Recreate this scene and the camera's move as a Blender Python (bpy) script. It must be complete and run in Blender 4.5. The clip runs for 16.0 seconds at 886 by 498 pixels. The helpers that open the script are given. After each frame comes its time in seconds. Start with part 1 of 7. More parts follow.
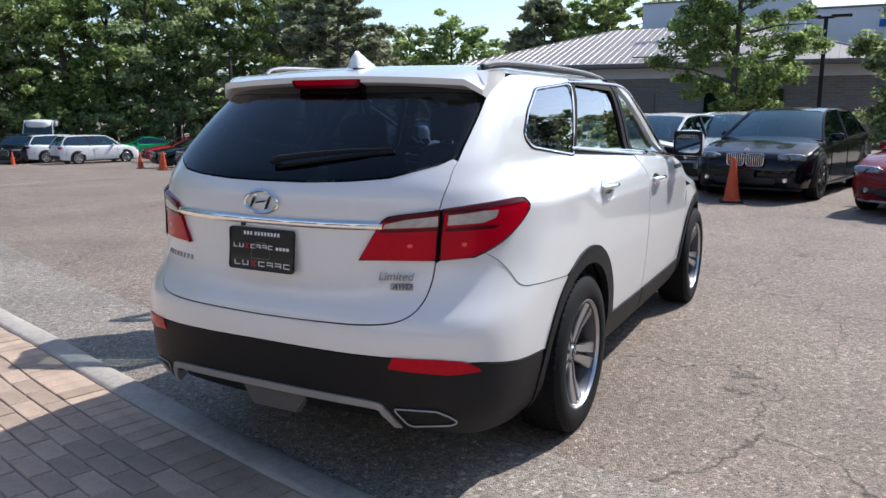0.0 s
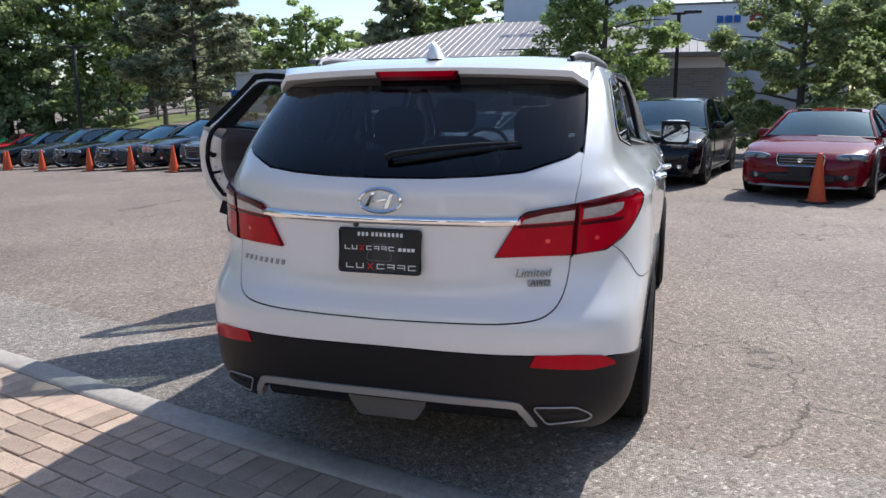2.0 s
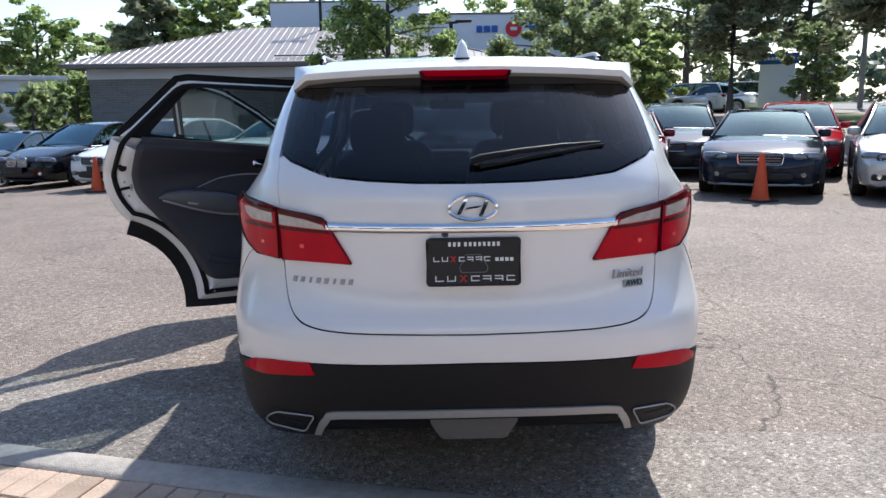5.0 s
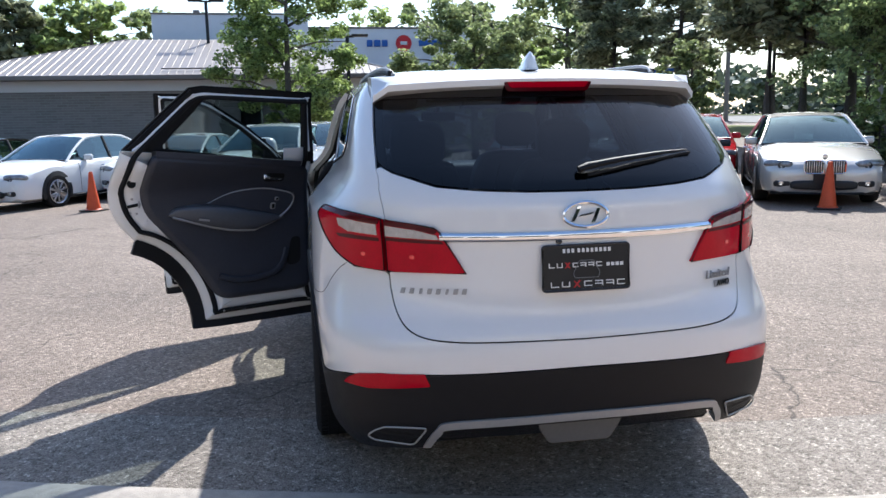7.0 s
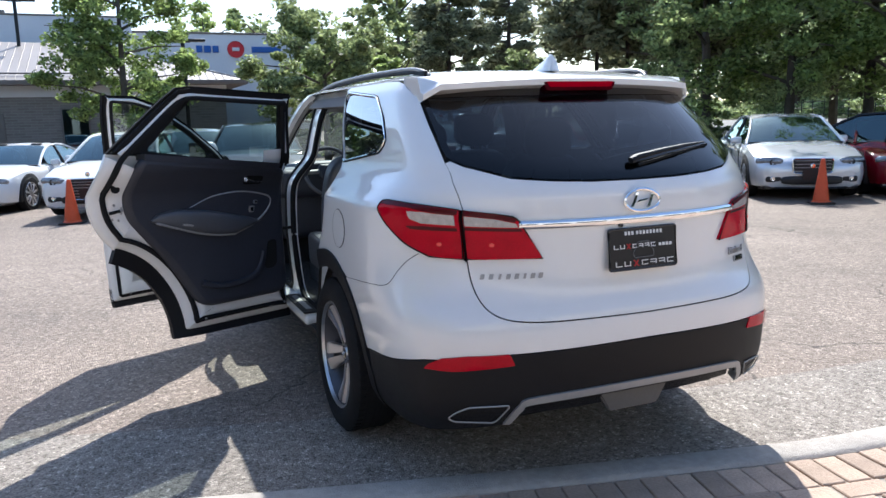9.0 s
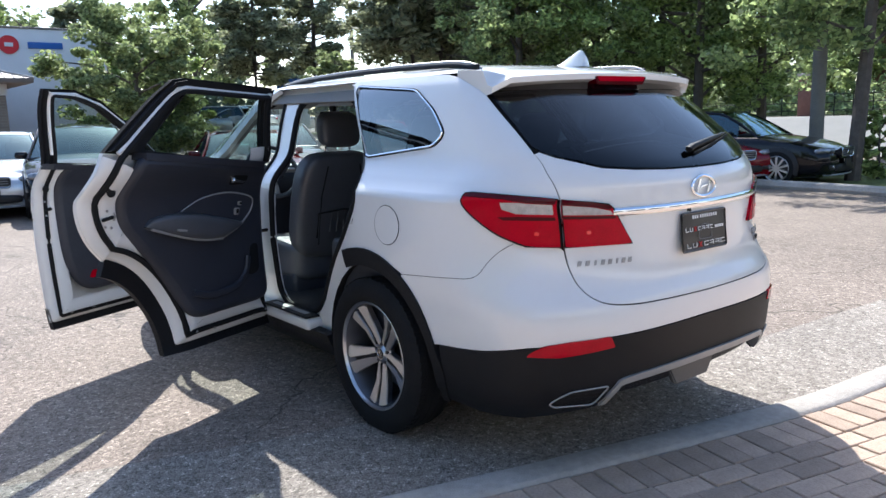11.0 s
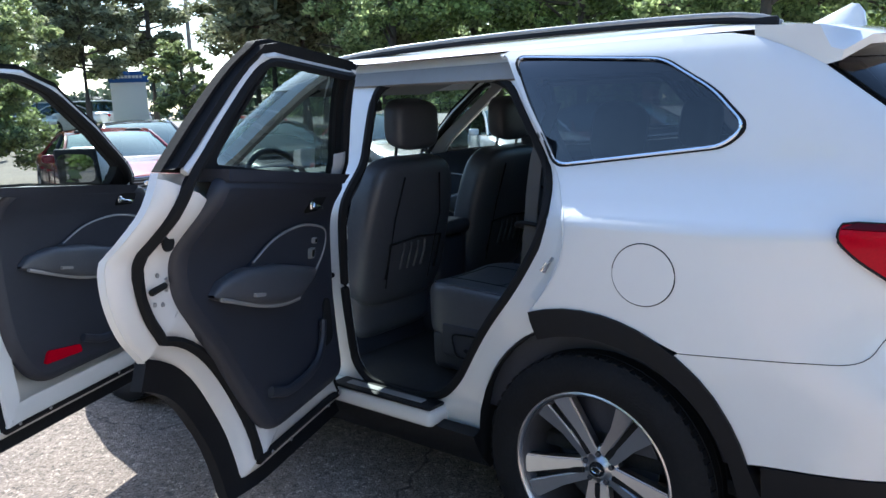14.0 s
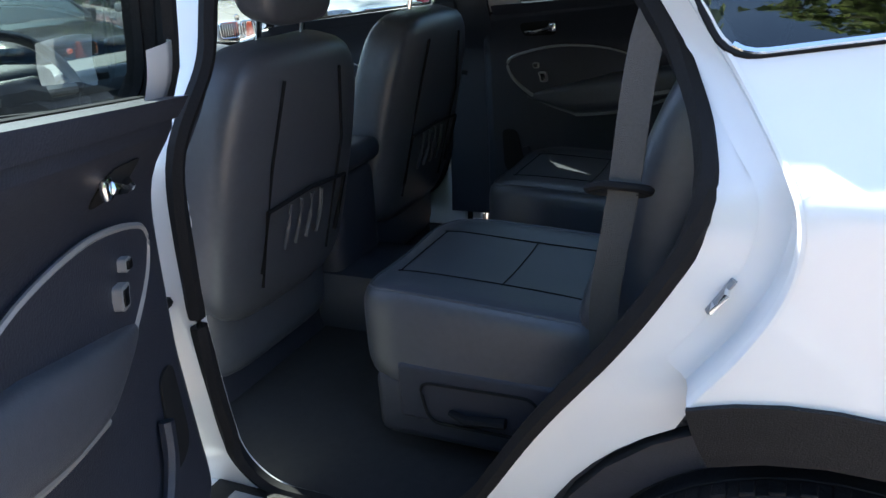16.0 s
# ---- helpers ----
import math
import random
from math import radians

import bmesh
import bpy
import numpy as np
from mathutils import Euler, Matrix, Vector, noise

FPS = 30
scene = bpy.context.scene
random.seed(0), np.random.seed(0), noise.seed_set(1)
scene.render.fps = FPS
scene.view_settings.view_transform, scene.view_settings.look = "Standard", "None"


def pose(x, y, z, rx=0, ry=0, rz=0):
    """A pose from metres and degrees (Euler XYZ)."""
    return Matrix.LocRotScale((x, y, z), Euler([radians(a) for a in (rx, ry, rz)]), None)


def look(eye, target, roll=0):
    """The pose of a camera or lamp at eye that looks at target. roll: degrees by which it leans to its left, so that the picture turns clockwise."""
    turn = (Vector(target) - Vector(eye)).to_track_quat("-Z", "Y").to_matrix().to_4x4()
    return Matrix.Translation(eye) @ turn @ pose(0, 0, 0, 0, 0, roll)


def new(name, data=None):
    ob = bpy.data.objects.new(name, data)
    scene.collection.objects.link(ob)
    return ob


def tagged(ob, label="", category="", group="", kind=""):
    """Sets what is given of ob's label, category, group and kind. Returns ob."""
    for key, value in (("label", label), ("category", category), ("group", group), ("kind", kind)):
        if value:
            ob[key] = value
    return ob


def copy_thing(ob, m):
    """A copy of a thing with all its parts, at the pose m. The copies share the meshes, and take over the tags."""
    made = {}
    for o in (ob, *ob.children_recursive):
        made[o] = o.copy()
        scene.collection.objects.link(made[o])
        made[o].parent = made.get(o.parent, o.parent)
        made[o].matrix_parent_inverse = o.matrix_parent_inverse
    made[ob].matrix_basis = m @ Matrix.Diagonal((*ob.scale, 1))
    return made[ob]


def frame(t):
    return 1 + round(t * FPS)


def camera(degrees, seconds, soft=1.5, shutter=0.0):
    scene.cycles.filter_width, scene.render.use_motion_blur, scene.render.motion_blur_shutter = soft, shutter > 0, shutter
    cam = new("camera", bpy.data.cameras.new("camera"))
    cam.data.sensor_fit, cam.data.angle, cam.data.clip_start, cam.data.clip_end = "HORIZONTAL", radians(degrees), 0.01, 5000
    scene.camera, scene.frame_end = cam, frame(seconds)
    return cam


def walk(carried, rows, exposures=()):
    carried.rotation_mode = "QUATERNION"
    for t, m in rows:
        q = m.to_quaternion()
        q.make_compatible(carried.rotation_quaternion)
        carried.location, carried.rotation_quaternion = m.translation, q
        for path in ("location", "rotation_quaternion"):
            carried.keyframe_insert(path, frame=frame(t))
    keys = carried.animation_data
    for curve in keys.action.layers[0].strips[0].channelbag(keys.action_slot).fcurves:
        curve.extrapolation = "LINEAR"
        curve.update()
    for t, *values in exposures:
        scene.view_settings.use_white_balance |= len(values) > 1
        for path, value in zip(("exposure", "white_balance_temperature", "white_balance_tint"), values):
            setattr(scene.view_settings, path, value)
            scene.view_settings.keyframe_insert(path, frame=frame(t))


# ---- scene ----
cam = camera(59.6, 16.0)
METRES, EYE, TILT, LEAN, TURN = 8.982, 1.5, 0.0, 0.0, 27.7
ROWS = [
    (0.0, 0.0, 0.0, 0.0, 0.0, -10.31, -0.02),
    (0.5, -0.0288, 0.0075, 0.0011, -2.72, -10.54, 0.02),
    (1.0, -0.058, 0.0167, -0.0007, -5.5, -10.74, 0.09),
    (1.5, -0.0866, 0.015, -0.0017, -8.26, -10.85, 0.2),
    (2.0, -0.1105, 0.0193, 0.0004, -11.02, -10.91, 0.31),
    (2.5, -0.1259, 0.036, -0.0007, -13.88, -10.91, 0.41),
    (3.0, -0.1462, 0.0425, -0.0026, -16.99, -10.86, 0.54),
    (3.5, -0.1751, 0.0421, -0.0019, -20.33, -10.84, 0.63),
    (4.0, -0.1914, 0.0533, -0.0016, -23.63, -10.82, 0.72),
    (6.5, -0.2805, 0.1203, -0.0003, -35.56, -9.97, 0.95),
    (7.0, -0.2999, 0.1269, -0.001, -37.93, -9.73, 1.05),
    (7.5, -0.3194, 0.1364, -0.0017, -40.71, -9.56, 1.16),
    (8.0, -0.3391, 0.1542, -0.0027, -43.94, -9.47, 1.21),
    (8.5, -0.3598, 0.169, -0.0039, -47.39, -9.44, 1.3),
    (9.0, -0.3841, 0.1838, -0.0036, -50.92, -9.42, 1.41),
    (11.5, -0.4615, 0.3267, -0.0058, -69.96, -9.71, 1.66),
    (12.0, -0.4714, 0.3645, -0.0088, -73.13, -9.77, 1.74),
    (12.5, -0.4698, 0.4066, -0.0077, -75.6, -9.82, 1.83),
    (13.0, -0.4439, 0.4433, -0.003, -77.27, -9.84, 1.92),
    (13.5, -0.3999, 0.4635, -0.0039, -78.19, -9.96, 2.07),
    (14.0, -0.3555, 0.4808, -0.0029, -78.69, -10.46, 2.24),
    (14.5, -0.3092, 0.5006, -0.0018, -79.8, -11.56, 2.36),
    (15.0, -0.2702, 0.5111, -0.0033, -82.13, -13.41, 2.55),
    (15.5, -0.2327, 0.5281, -0.0079, -87.21, -16.53, 3.0),
    (16.0, -0.196, 0.5429, -0.0082, -93.91, -21.03, 3.49),
]
walk(cam, [(t, pose(1.970, -3.394, EYE, TILT, LEAN, TURN) @ pose(METRES * x, METRES * y, METRES * z, 90 + pitch, roll, yaw)) for t, x, y, z, yaw, pitch, roll in ROWS],
     [(0, .61, 5900, 10), (4, .80, 5880, 10), (9, 1.15, 5850, 9), (12.5, 1.36, 5800, 8), (14.5, 1.64, 5650, 6), (16, 2.4, 6050, 7)])

# ---- light ----
SUN_DIR = Vector((.45, .84, .975)).normalized()
world = bpy.data.worlds.new("sky")
scene.world = world
world.use_nodes = True
sky = world.node_tree.nodes.new("ShaderNodeTexSky")
sky.sky_type, sky.sun_disc = "NISHITA", False
sky.sun_elevation = math.asin(SUN_DIR.z)
sky.sun_rotation = math.atan2(SUN_DIR.x, SUN_DIR.y)
sky.air_density, sky.dust_density, sky.ozone_density = 1.0, 1.1, 1.3
bg = world.node_tree.nodes["Background"]
world.node_tree.links.new(sky.outputs[0], bg.inputs[0])
bg.inputs[1].default_value = 0.12
sun = new("sun", bpy.data.lights.new("sun", "SUN"))
sun.data.energy, sun.data.angle, sun.data.color = 3.8, radians(.53), (1.0, .94, .84)
sun.matrix_world = look(SUN_DIR * 50, (0, 0, 0))


# ---- materials ----
def nodes_of(m):
    return m.node_tree.nodes, m.node_tree.links


def mat(name, color, rough=.5, metal=0.0, var=0.0, scale=6.0, bump=0.0, bump_scale=60.0, coat=0.0, rough_var=0.0, spec=.5, emit=None, trans=0.0, ior=1.45, random_var=0.0):
    """A surface with a base colour, large and small variation, and fine relief."""
    m = bpy.data.materials.new(name)
    m.use_nodes = True
    n, l = nodes_of(m)
    b = n["Principled BSDF"]
    b.inputs["Base Color"].default_value = (*color, 1)
    b.inputs["Roughness"].default_value, b.inputs["Metallic"].default_value = rough, metal
    b.inputs["Specular IOR Level"].default_value = spec
    b.inputs["Coat Weight"].default_value, b.inputs["Coat Roughness"].default_value = coat, .04
    b.inputs["Transmission Weight"].default_value, b.inputs["IOR"].default_value = trans, ior
    if emit:
        b.inputs["Emission Color"].default_value = (*emit[0], 1)
        b.inputs["Emission Strength"].default_value = emit[1]
    co = n.new("ShaderNodeTexCoord")
    if var or rough_var:
        big, small = n.new("ShaderNodeTexNoise"), n.new("ShaderNodeTexNoise")
        big.inputs["Scale"].default_value, small.inputs["Scale"].default_value = scale, scale * 9
        big.inputs["Detail"].default_value = small.inputs["Detail"].default_value = 4
        mix = n.new("ShaderNodeMath")
        mix.operation = "ADD"
        for k in (big, small):
            l.new(co.outputs["Object"], k.inputs["Vector"])
        l.new(big.outputs[0], mix.inputs[0]), l.new(small.outputs[0], mix.inputs[1])
        if var:
            hsv, mr = n.new("ShaderNodeHueSaturation"), n.new("ShaderNodeMapRange")
            mr.inputs[1].default_value, mr.inputs[2].default_value = .6, 1.4
            mr.inputs[3].default_value, mr.inputs[4].default_value = 1 - var, 1 + var
            l.new(mix.outputs[0], mr.inputs[0]), l.new(mr.outputs[0], hsv.inputs["Value"])
            hsv.inputs["Color"].default_value = (*color, 1)
            l.new(hsv.outputs[0], b.inputs["Base Color"])
            if random_var:
                oi, r2, mul = n.new("ShaderNodeObjectInfo"), n.new("ShaderNodeMapRange"), n.new("ShaderNodeMath")
                r2.inputs[3].default_value, r2.inputs[4].default_value = 1 - random_var, 1 + random_var
                mul.operation = "MULTIPLY"
                l.new(oi.outputs["Random"], r2.inputs[0]), l.new(r2.outputs[0], mul.inputs[0])
                l.new(mr.outputs[0], mul.inputs[1]), l.new(mul.outputs[0], hsv.inputs["Value"])
        if rough_var:
            mr = n.new("ShaderNodeMapRange")
            mr.inputs[1].default_value, mr.inputs[2].default_value = .6, 1.4
            mr.inputs[3].default_value, mr.inputs[4].default_value = max(rough - rough_var, .02), rough + rough_var
            l.new(mix.outputs[0], mr.inputs[0]), l.new(mr.outputs[0], b.inputs["Roughness"])
    if bump:
        t, bp = n.new("ShaderNodeTexNoise"), n.new("ShaderNodeBump")
        t.inputs["Scale"].default_value, t.inputs["Detail"].default_value = bump_scale, 5
        bp.inputs["Strength"].default_value, bp.inputs["Distance"].default_value = bump, .01
        l.new(co.outputs["Object"], t.inputs["Vector"]), l.new(t.outputs[0], bp.inputs["Height"]), l.new(bp.outputs[0], b.inputs["Normal"])
    return m


def glass(name, tint, rough=.0, through_=.75, gloss=.065, power=3.0, sheen=(1, 1, 1)):
    """Thin tinted glass: a clear tinted sheet with a mirror-like gloss."""
    m = bpy.data.materials.new(name)
    m.use_nodes = True
    n, l = nodes_of(m)
    n.remove(n["Principled BSDF"])
    tr, gl, mx, fr = n.new("ShaderNodeBsdfTransparent"), n.new("ShaderNodeBsdfGlossy"), n.new("ShaderNodeMixShader"), n.new("ShaderNodeLayerWeight")
    pw, ma = n.new("ShaderNodeMath"), n.new("ShaderNodeMath")
    tr.inputs[0].default_value = (*[c * through_ for c in tint], 1)
    gl.inputs[0].default_value = (*sheen, 1)
    gl.inputs["Roughness"].default_value = rough
    fr.inputs[0].default_value = .5
    pw.operation, ma.operation = "POWER", "MULTIPLY_ADD"
    pw.inputs[1].default_value, ma.inputs[1].default_value, ma.inputs[2].default_value = power, .90, gloss
    l.new(fr.outputs["Facing"], pw.inputs[0]), l.new(pw.outputs[0], ma.inputs[0])
    l.new(ma.outputs[0], mx.inputs[0]), l.new(tr.outputs[0], mx.inputs[1]), l.new(gl.outputs[0], mx.inputs[2])
    l.new(mx.outputs[0], n["Material Output"].inputs[0])
    return m


def leaf_mat(name, color, light, see=.42):
    """Leaves: dull gloss, light shining through, each leaf of a slightly different green."""
    m = bpy.data.materials.new(name)
    m.use_nodes = True
    n, l = nodes_of(m)
    b = n["Principled BSDF"]
    geo, ramp = n.new("ShaderNodeNewGeometry"), n.new("ShaderNodeValToRGB")
    ramp.color_ramp.elements[0].color, ramp.color_ramp.elements[1].color = (*[c * .62 for c in color], 1), (*[min(c * 1.25, .6) for c in light], 1)
    l.new(geo.outputs["Random Per Island"], ramp.inputs[0]), l.new(ramp.outputs[0], b.inputs["Base Color"])
    b.inputs["Roughness"].default_value, b.inputs["Specular IOR Level"].default_value = .5, .3
    tl, mx = n.new("ShaderNodeBsdfTranslucent"), n.new("ShaderNodeMixShader")
    glow = n.new("ShaderNodeHueSaturation")
    glow.inputs["Saturation"].default_value, glow.inputs["Value"].default_value = 1.0, 2.0
    l.new(ramp.outputs[0], glow.inputs["Color"]), l.new(glow.outputs[0], tl.inputs[0])
    mx.inputs[0].default_value = see
    l.new(b.outputs[0], mx.inputs[1]), l.new(tl.outputs[0], mx.inputs[2]), l.new(mx.outputs[0], n["Material Output"].inputs[0])
    return m


def asphalt_mat(name, base, warm, cracks=True, white_chips=.55):
    """Worn asphalt: exposed stones of mixed tone, patches of wear and stain, thin wandering cracks."""
    m = bpy.data.materials.new(name)
    m.use_nodes = True
    n, l = nodes_of(m)
    b = n["Principled BSDF"]
    co = n.new("ShaderNodeTexCoord")
    vor = n.new("ShaderNodeTexVoronoi")
    vor.inputs["Scale"].default_value = 125
    vor.inputs["Randomness"].default_value = 1
    l.new(co.outputs["Object"], vor.inputs["Vector"])
    ramp = n.new("ShaderNodeValToRGB")
    e = ramp.color_ramp.elements
    e[0].position, e[0].color = .0, (*[c * .30 for c in base], 1)
    e[1].position, e[1].color = 1.0, (*[min(c * 2.2, .75) for c in warm], 1)
    mid = e.new(.45)
    mid.color = (*base, 1)
    mid = e.new(.8)
    mid.color = (*warm, 1)
    sep, vo2, se2, mx2 = n.new("ShaderNodeSeparateColor"), n.new("ShaderNodeTexVoronoi"), n.new("ShaderNodeSeparateColor"), n.new("ShaderNodeMix")
    vo2.inputs["Scale"].default_value = 46
    mx2.inputs[0].default_value = .4
    l.new(co.outputs["Object"], vo2.inputs["Vector"]), l.new(vo2.outputs["Color"], se2.inputs[0])
    l.new(vor.outputs["Color"], sep.inputs[0]), l.new(sep.outputs[0], mx2.inputs[2]), l.new(se2.outputs[1], mx2.inputs[3]), l.new(mx2.outputs[0], ramp.inputs[0])
    big, mr = n.new("ShaderNodeTexNoise"), n.new("ShaderNodeMapRange")
    big.inputs["Scale"].default_value, big.inputs["Detail"].default_value = .45, 7
    big.inputs["Roughness"].default_value = .62
    mr.inputs[1].default_value, mr.inputs[2].default_value = .3, .7
    mr.inputs[3].default_value, mr.inputs[4].default_value = .78, 1.2
    l.new(co.outputs["Object"], big.inputs["Vector"]), l.new(big.outputs[0], mr.inputs[0])
    mul = n.new("ShaderNodeMix")
    mul.data_type, mul.blend_type = "RGBA", "MULTIPLY"
    mul.inputs[0].default_value = 1
    l.new(ramp.outputs[0], mul.inputs[6]), l.new(mr.outputs[0], mul.inputs[7])
    last = mul.outputs[2]
    hb = n.new("ShaderNodeBump")
    hb.inputs["Strength"].default_value, hb.inputs["Distance"].default_value = .8, .006
    l.new(vor.outputs["Distance"], hb.inputs["Height"])
    hb.invert = True
    if cracks:
        warp, add = n.new("ShaderNodeTexNoise"), n.new("ShaderNodeVectorMath")
        warp.inputs["Scale"].default_value, warp.inputs["Detail"].default_value = 1.6, 6
        add.operation = "MULTIPLY_ADD"
        add.inputs[1].default_value = (.9, .9, 0)
        l.new(co.outputs["Object"], warp.inputs["Vector"]), l.new(warp.outputs["Color"], add.inputs[0]), l.new(co.outputs["Object"], add.inputs[2])
        cr = n.new("ShaderNodeTexVoronoi")
        cr.feature = "DISTANCE_TO_EDGE"
        cr.inputs["Scale"].default_value = .42
        l.new(add.outputs[0], cr.inputs["Vector"])
        line = n.new("ShaderNodeMapRange")
        line.inputs[1].default_value, line.inputs[2].default_value = .0008, .0040
        line.inputs[3].default_value, line.inputs[4].default_value = .42, 1
        l.new(cr.outputs["Distance"], line.inputs[0])
        mul2 = n.new("ShaderNodeMix")
        mul2.data_type, mul2.blend_type = "RGBA", "MULTIPLY"
        mul2.inputs[0].default_value = 1
        l.new(last, mul2.inputs[6]), l.new(line.outputs[0], mul2.inputs[7])
        last = mul2.outputs[2]
    l.new(last, b.inputs["Base Color"]), l.new(hb.outputs[0], b.inputs["Normal"])
    b.inputs["Roughness"].default_value, b.inputs["Specular IOR Level"].default_value = .78, .35
    return m


M_WHITE = mat("white_pearl_paint", (.72, .72, .715), .28, var=.012, scale=3, coat=1.0, spec=.5)
M_CLAD = mat("black_grained_plastic", (.009, .009, .0105), .5, var=.15, scale=5, spec=.26, bump=.25, bump_scale=420)
M_SEAL = mat("black_rubber", (.012, .012, .013), .8, spec=.2, bump=.15, bump_scale=150)
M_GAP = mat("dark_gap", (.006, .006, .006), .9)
M_TYRE = mat("tyre_rubber", (.009, .009, .010), .75, spec=.25, var=.3, scale=9, bump=.25, bump_scale=120)
M_ALLOY = mat("alloy_bright", (.56, .56, .58), .30, 1.0, var=.04, scale=6)
M_ALLOY_DK = mat("alloy_grey_paint", (.10, .10, .11), .4, .6, var=.1, scale=10)
M_CHROME = mat("chrome", (.82, .83, .85), .07, 1.0)
# the satin plastic again, darkened for the shade under the bumper
M_SATIN_SHADED = mat("satin_plastic_shaded", (.10, .098, .096), .5, var=.1, scale=8)
M_SATIN = mat("satin_silver_plastic", (.34, .335, .33), .42, .35, var=.08, scale=8)
M_TRIM = mat("dark_grey_trim_plastic", (.026, .029, .041), .5, var=.12, scale=6, spec=.6, bump=.2, bump_scale=260)
M_LEATHER = mat("black_leather", (.068, .072, .084), .38, spec=.8, var=.12, scale=8, bump=.12, bump_scale=420)
M_CARPET = mat("dark_carpet", (.020, .020, .022), .95, var=.3, scale=60, bump=.6, bump_scale=500)
M_HEADLINER = mat("light_grey_headliner", (.26, .255, .25), .95, var=.05, scale=40, bump=.2, bump_scale=400)
M_RED = mat("red_lens", (.42, .0, .012), .08, spec=.18, var=.16, scale=16)
M_RED_DK = mat("dark_red_lens", (.065, .0, .004), .12, spec=.3)
M_CLEAR = mat("clear_ribbed_lens", (.42, .39, .375), .12, .2, var=.3, scale=40, coat=.6, bump=.3, bump_scale=80)
M_LENS_GLINT = mat("bulb_glint", (.75, .03, .03), .15, coat=1.0)
M_DARK = mat("underbody", (.010, .010, .010), .9)
M_BLACKGLOSS = mat("gloss_black", (.008, .008, .009), .12, coat=.6)
M_BELT = mat("grey_webbing", (.085, .082, .08), .85, var=.1, scale=200, bump=.3, bump_scale=500)
G_PRIVACY = glass("privacy_glass", (.55, .60, .68), 0, .30, .06, 2.0)
G_CLEAR = glass("clear_green_glass", (.86, .95, .90), 0, .86)
G_REAR = glass("rear_privacy_glass", (.40, .50, .66), 0, .21, .034, 4.5)
# dark base colour puts a dimmer reflection into the door mirrors
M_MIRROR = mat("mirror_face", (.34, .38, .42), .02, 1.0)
M_ASPHALT = asphalt_mat("asphalt", (.220, .171, .136), (.292, .233, .188))
M_ASPHALT_NEW = asphalt_mat("asphalt_strip", (.250, .212, .176), (.335, .290, .245), cracks=False)
M_CONCRETE = mat("kerb_concrete", (.40, .355, .31), .85, var=.22, scale=3, bump=.5, bump_scale=120)
M_PAVER = mat("clay_paver", (.43, .315, .235), .85, var=.22, scale=9, bump=.5, bump_scale=90, random_var=.22)
M_SAND = mat("joint_sand", (.36, .31, .26), .95, var=.2, scale=30, bump=.4, bump_scale=200)
# ---- the body of the white car as one smooth surface: (u, z) -> place; u runs round the car from the middle of the rear ----
ZG = np.arange(0.0, 1.9, 0.005)


def table(*pairs, soft=15):
    z, v = zip(*pairs)
    a = np.interp(ZG, z, v)
    k = np.hanning(soft)
    k /= k.sum()
    for _ in range(2):
        a = np.convolve(np.pad(a, soft // 2, mode="edge"), k, mode="valid")
    return a


T_REAR = table((.2, -.98), (.30, -1.07), (.36, -1.12), (.42, -1.145), (.58, -1.165), (.66, -1.17), (.74, -1.165), (.80, -1.13), (.86, -1.118),
               (.96, -1.12), (1.10, -1.125), (1.19, -1.12), (1.25, -1.08), (1.30, -1.02), (1.40, -.895), (1.50, -.765), (1.58, -.66), (1.66, -.55))
T_HALF = table((.2, .80), (.28, .865), (.34, .895), (.45, .915), (.6, .93), (.8, .9425), (.95, .94), (1.05, .936), (1.10, .928), (1.14, .912), (1.18, .880),
               (1.22, .842), (1.25, .815), (1.29, .795), (1.35, .782), (1.45, .758), (1.55, .727), (1.61, .700), (1.66, .655), soft=13)
SHOULDER = 1.137  # a crisp crease along the flanks
T_CREASE = np.where(ZG < SHOULDER, .020 * np.clip((ZG - 1.03) / (SHOULDER - 1.03), 0, 1) ** 2, .020 * np.clip(1 - (ZG - SHOULDER) / .055, 0, 1) ** 2)
T_LR = table((.3, .55), (.7, .6), (.9, .75), (1.13, .8), (1.20, .62), (1.3, .42), (1.4, .38), (1.56, .34), (1.66, .30))
T_NR = table((.3, 3.3), (.5, 3.1), (.7, 3.0), (.95, 2.6), (1.7, 2.6))
T_FRONT = table((.2, 3.5), (.3, 3.62), (.5, 3.73), (.7, 3.73), (.85, 3.68), (.95, 3.5), (1.0, 3.2), (1.05, 2.92), (1.1, 2.74), (1.2, 2.56), (1.4, 2.2), (1.6, 1.84), (1.66, 1.72))
T_LF = table((.3, .8), (.8, .95), (1.0, .95), (1.1, .6), (1.6, .45))
REF = .9


def tz(tab, z):
    return np.interp(z, ZG, tab)


def half_width(y, z):
    s = np.clip((.5 - y) / 1.5, 0, 1)
    f = np.clip((y - 1.6) / 2.0, 0, 1)
    k = np.clip((.22 - y) / .24, 0, 1)
    return tz(T_HALF, z) * (1 - .035 * s * s - .05 * f * f) + tz(T_CREASE, z) * k * k * (3 - 2 * k)


TH = np.linspace(0, np.pi / 2, 400)


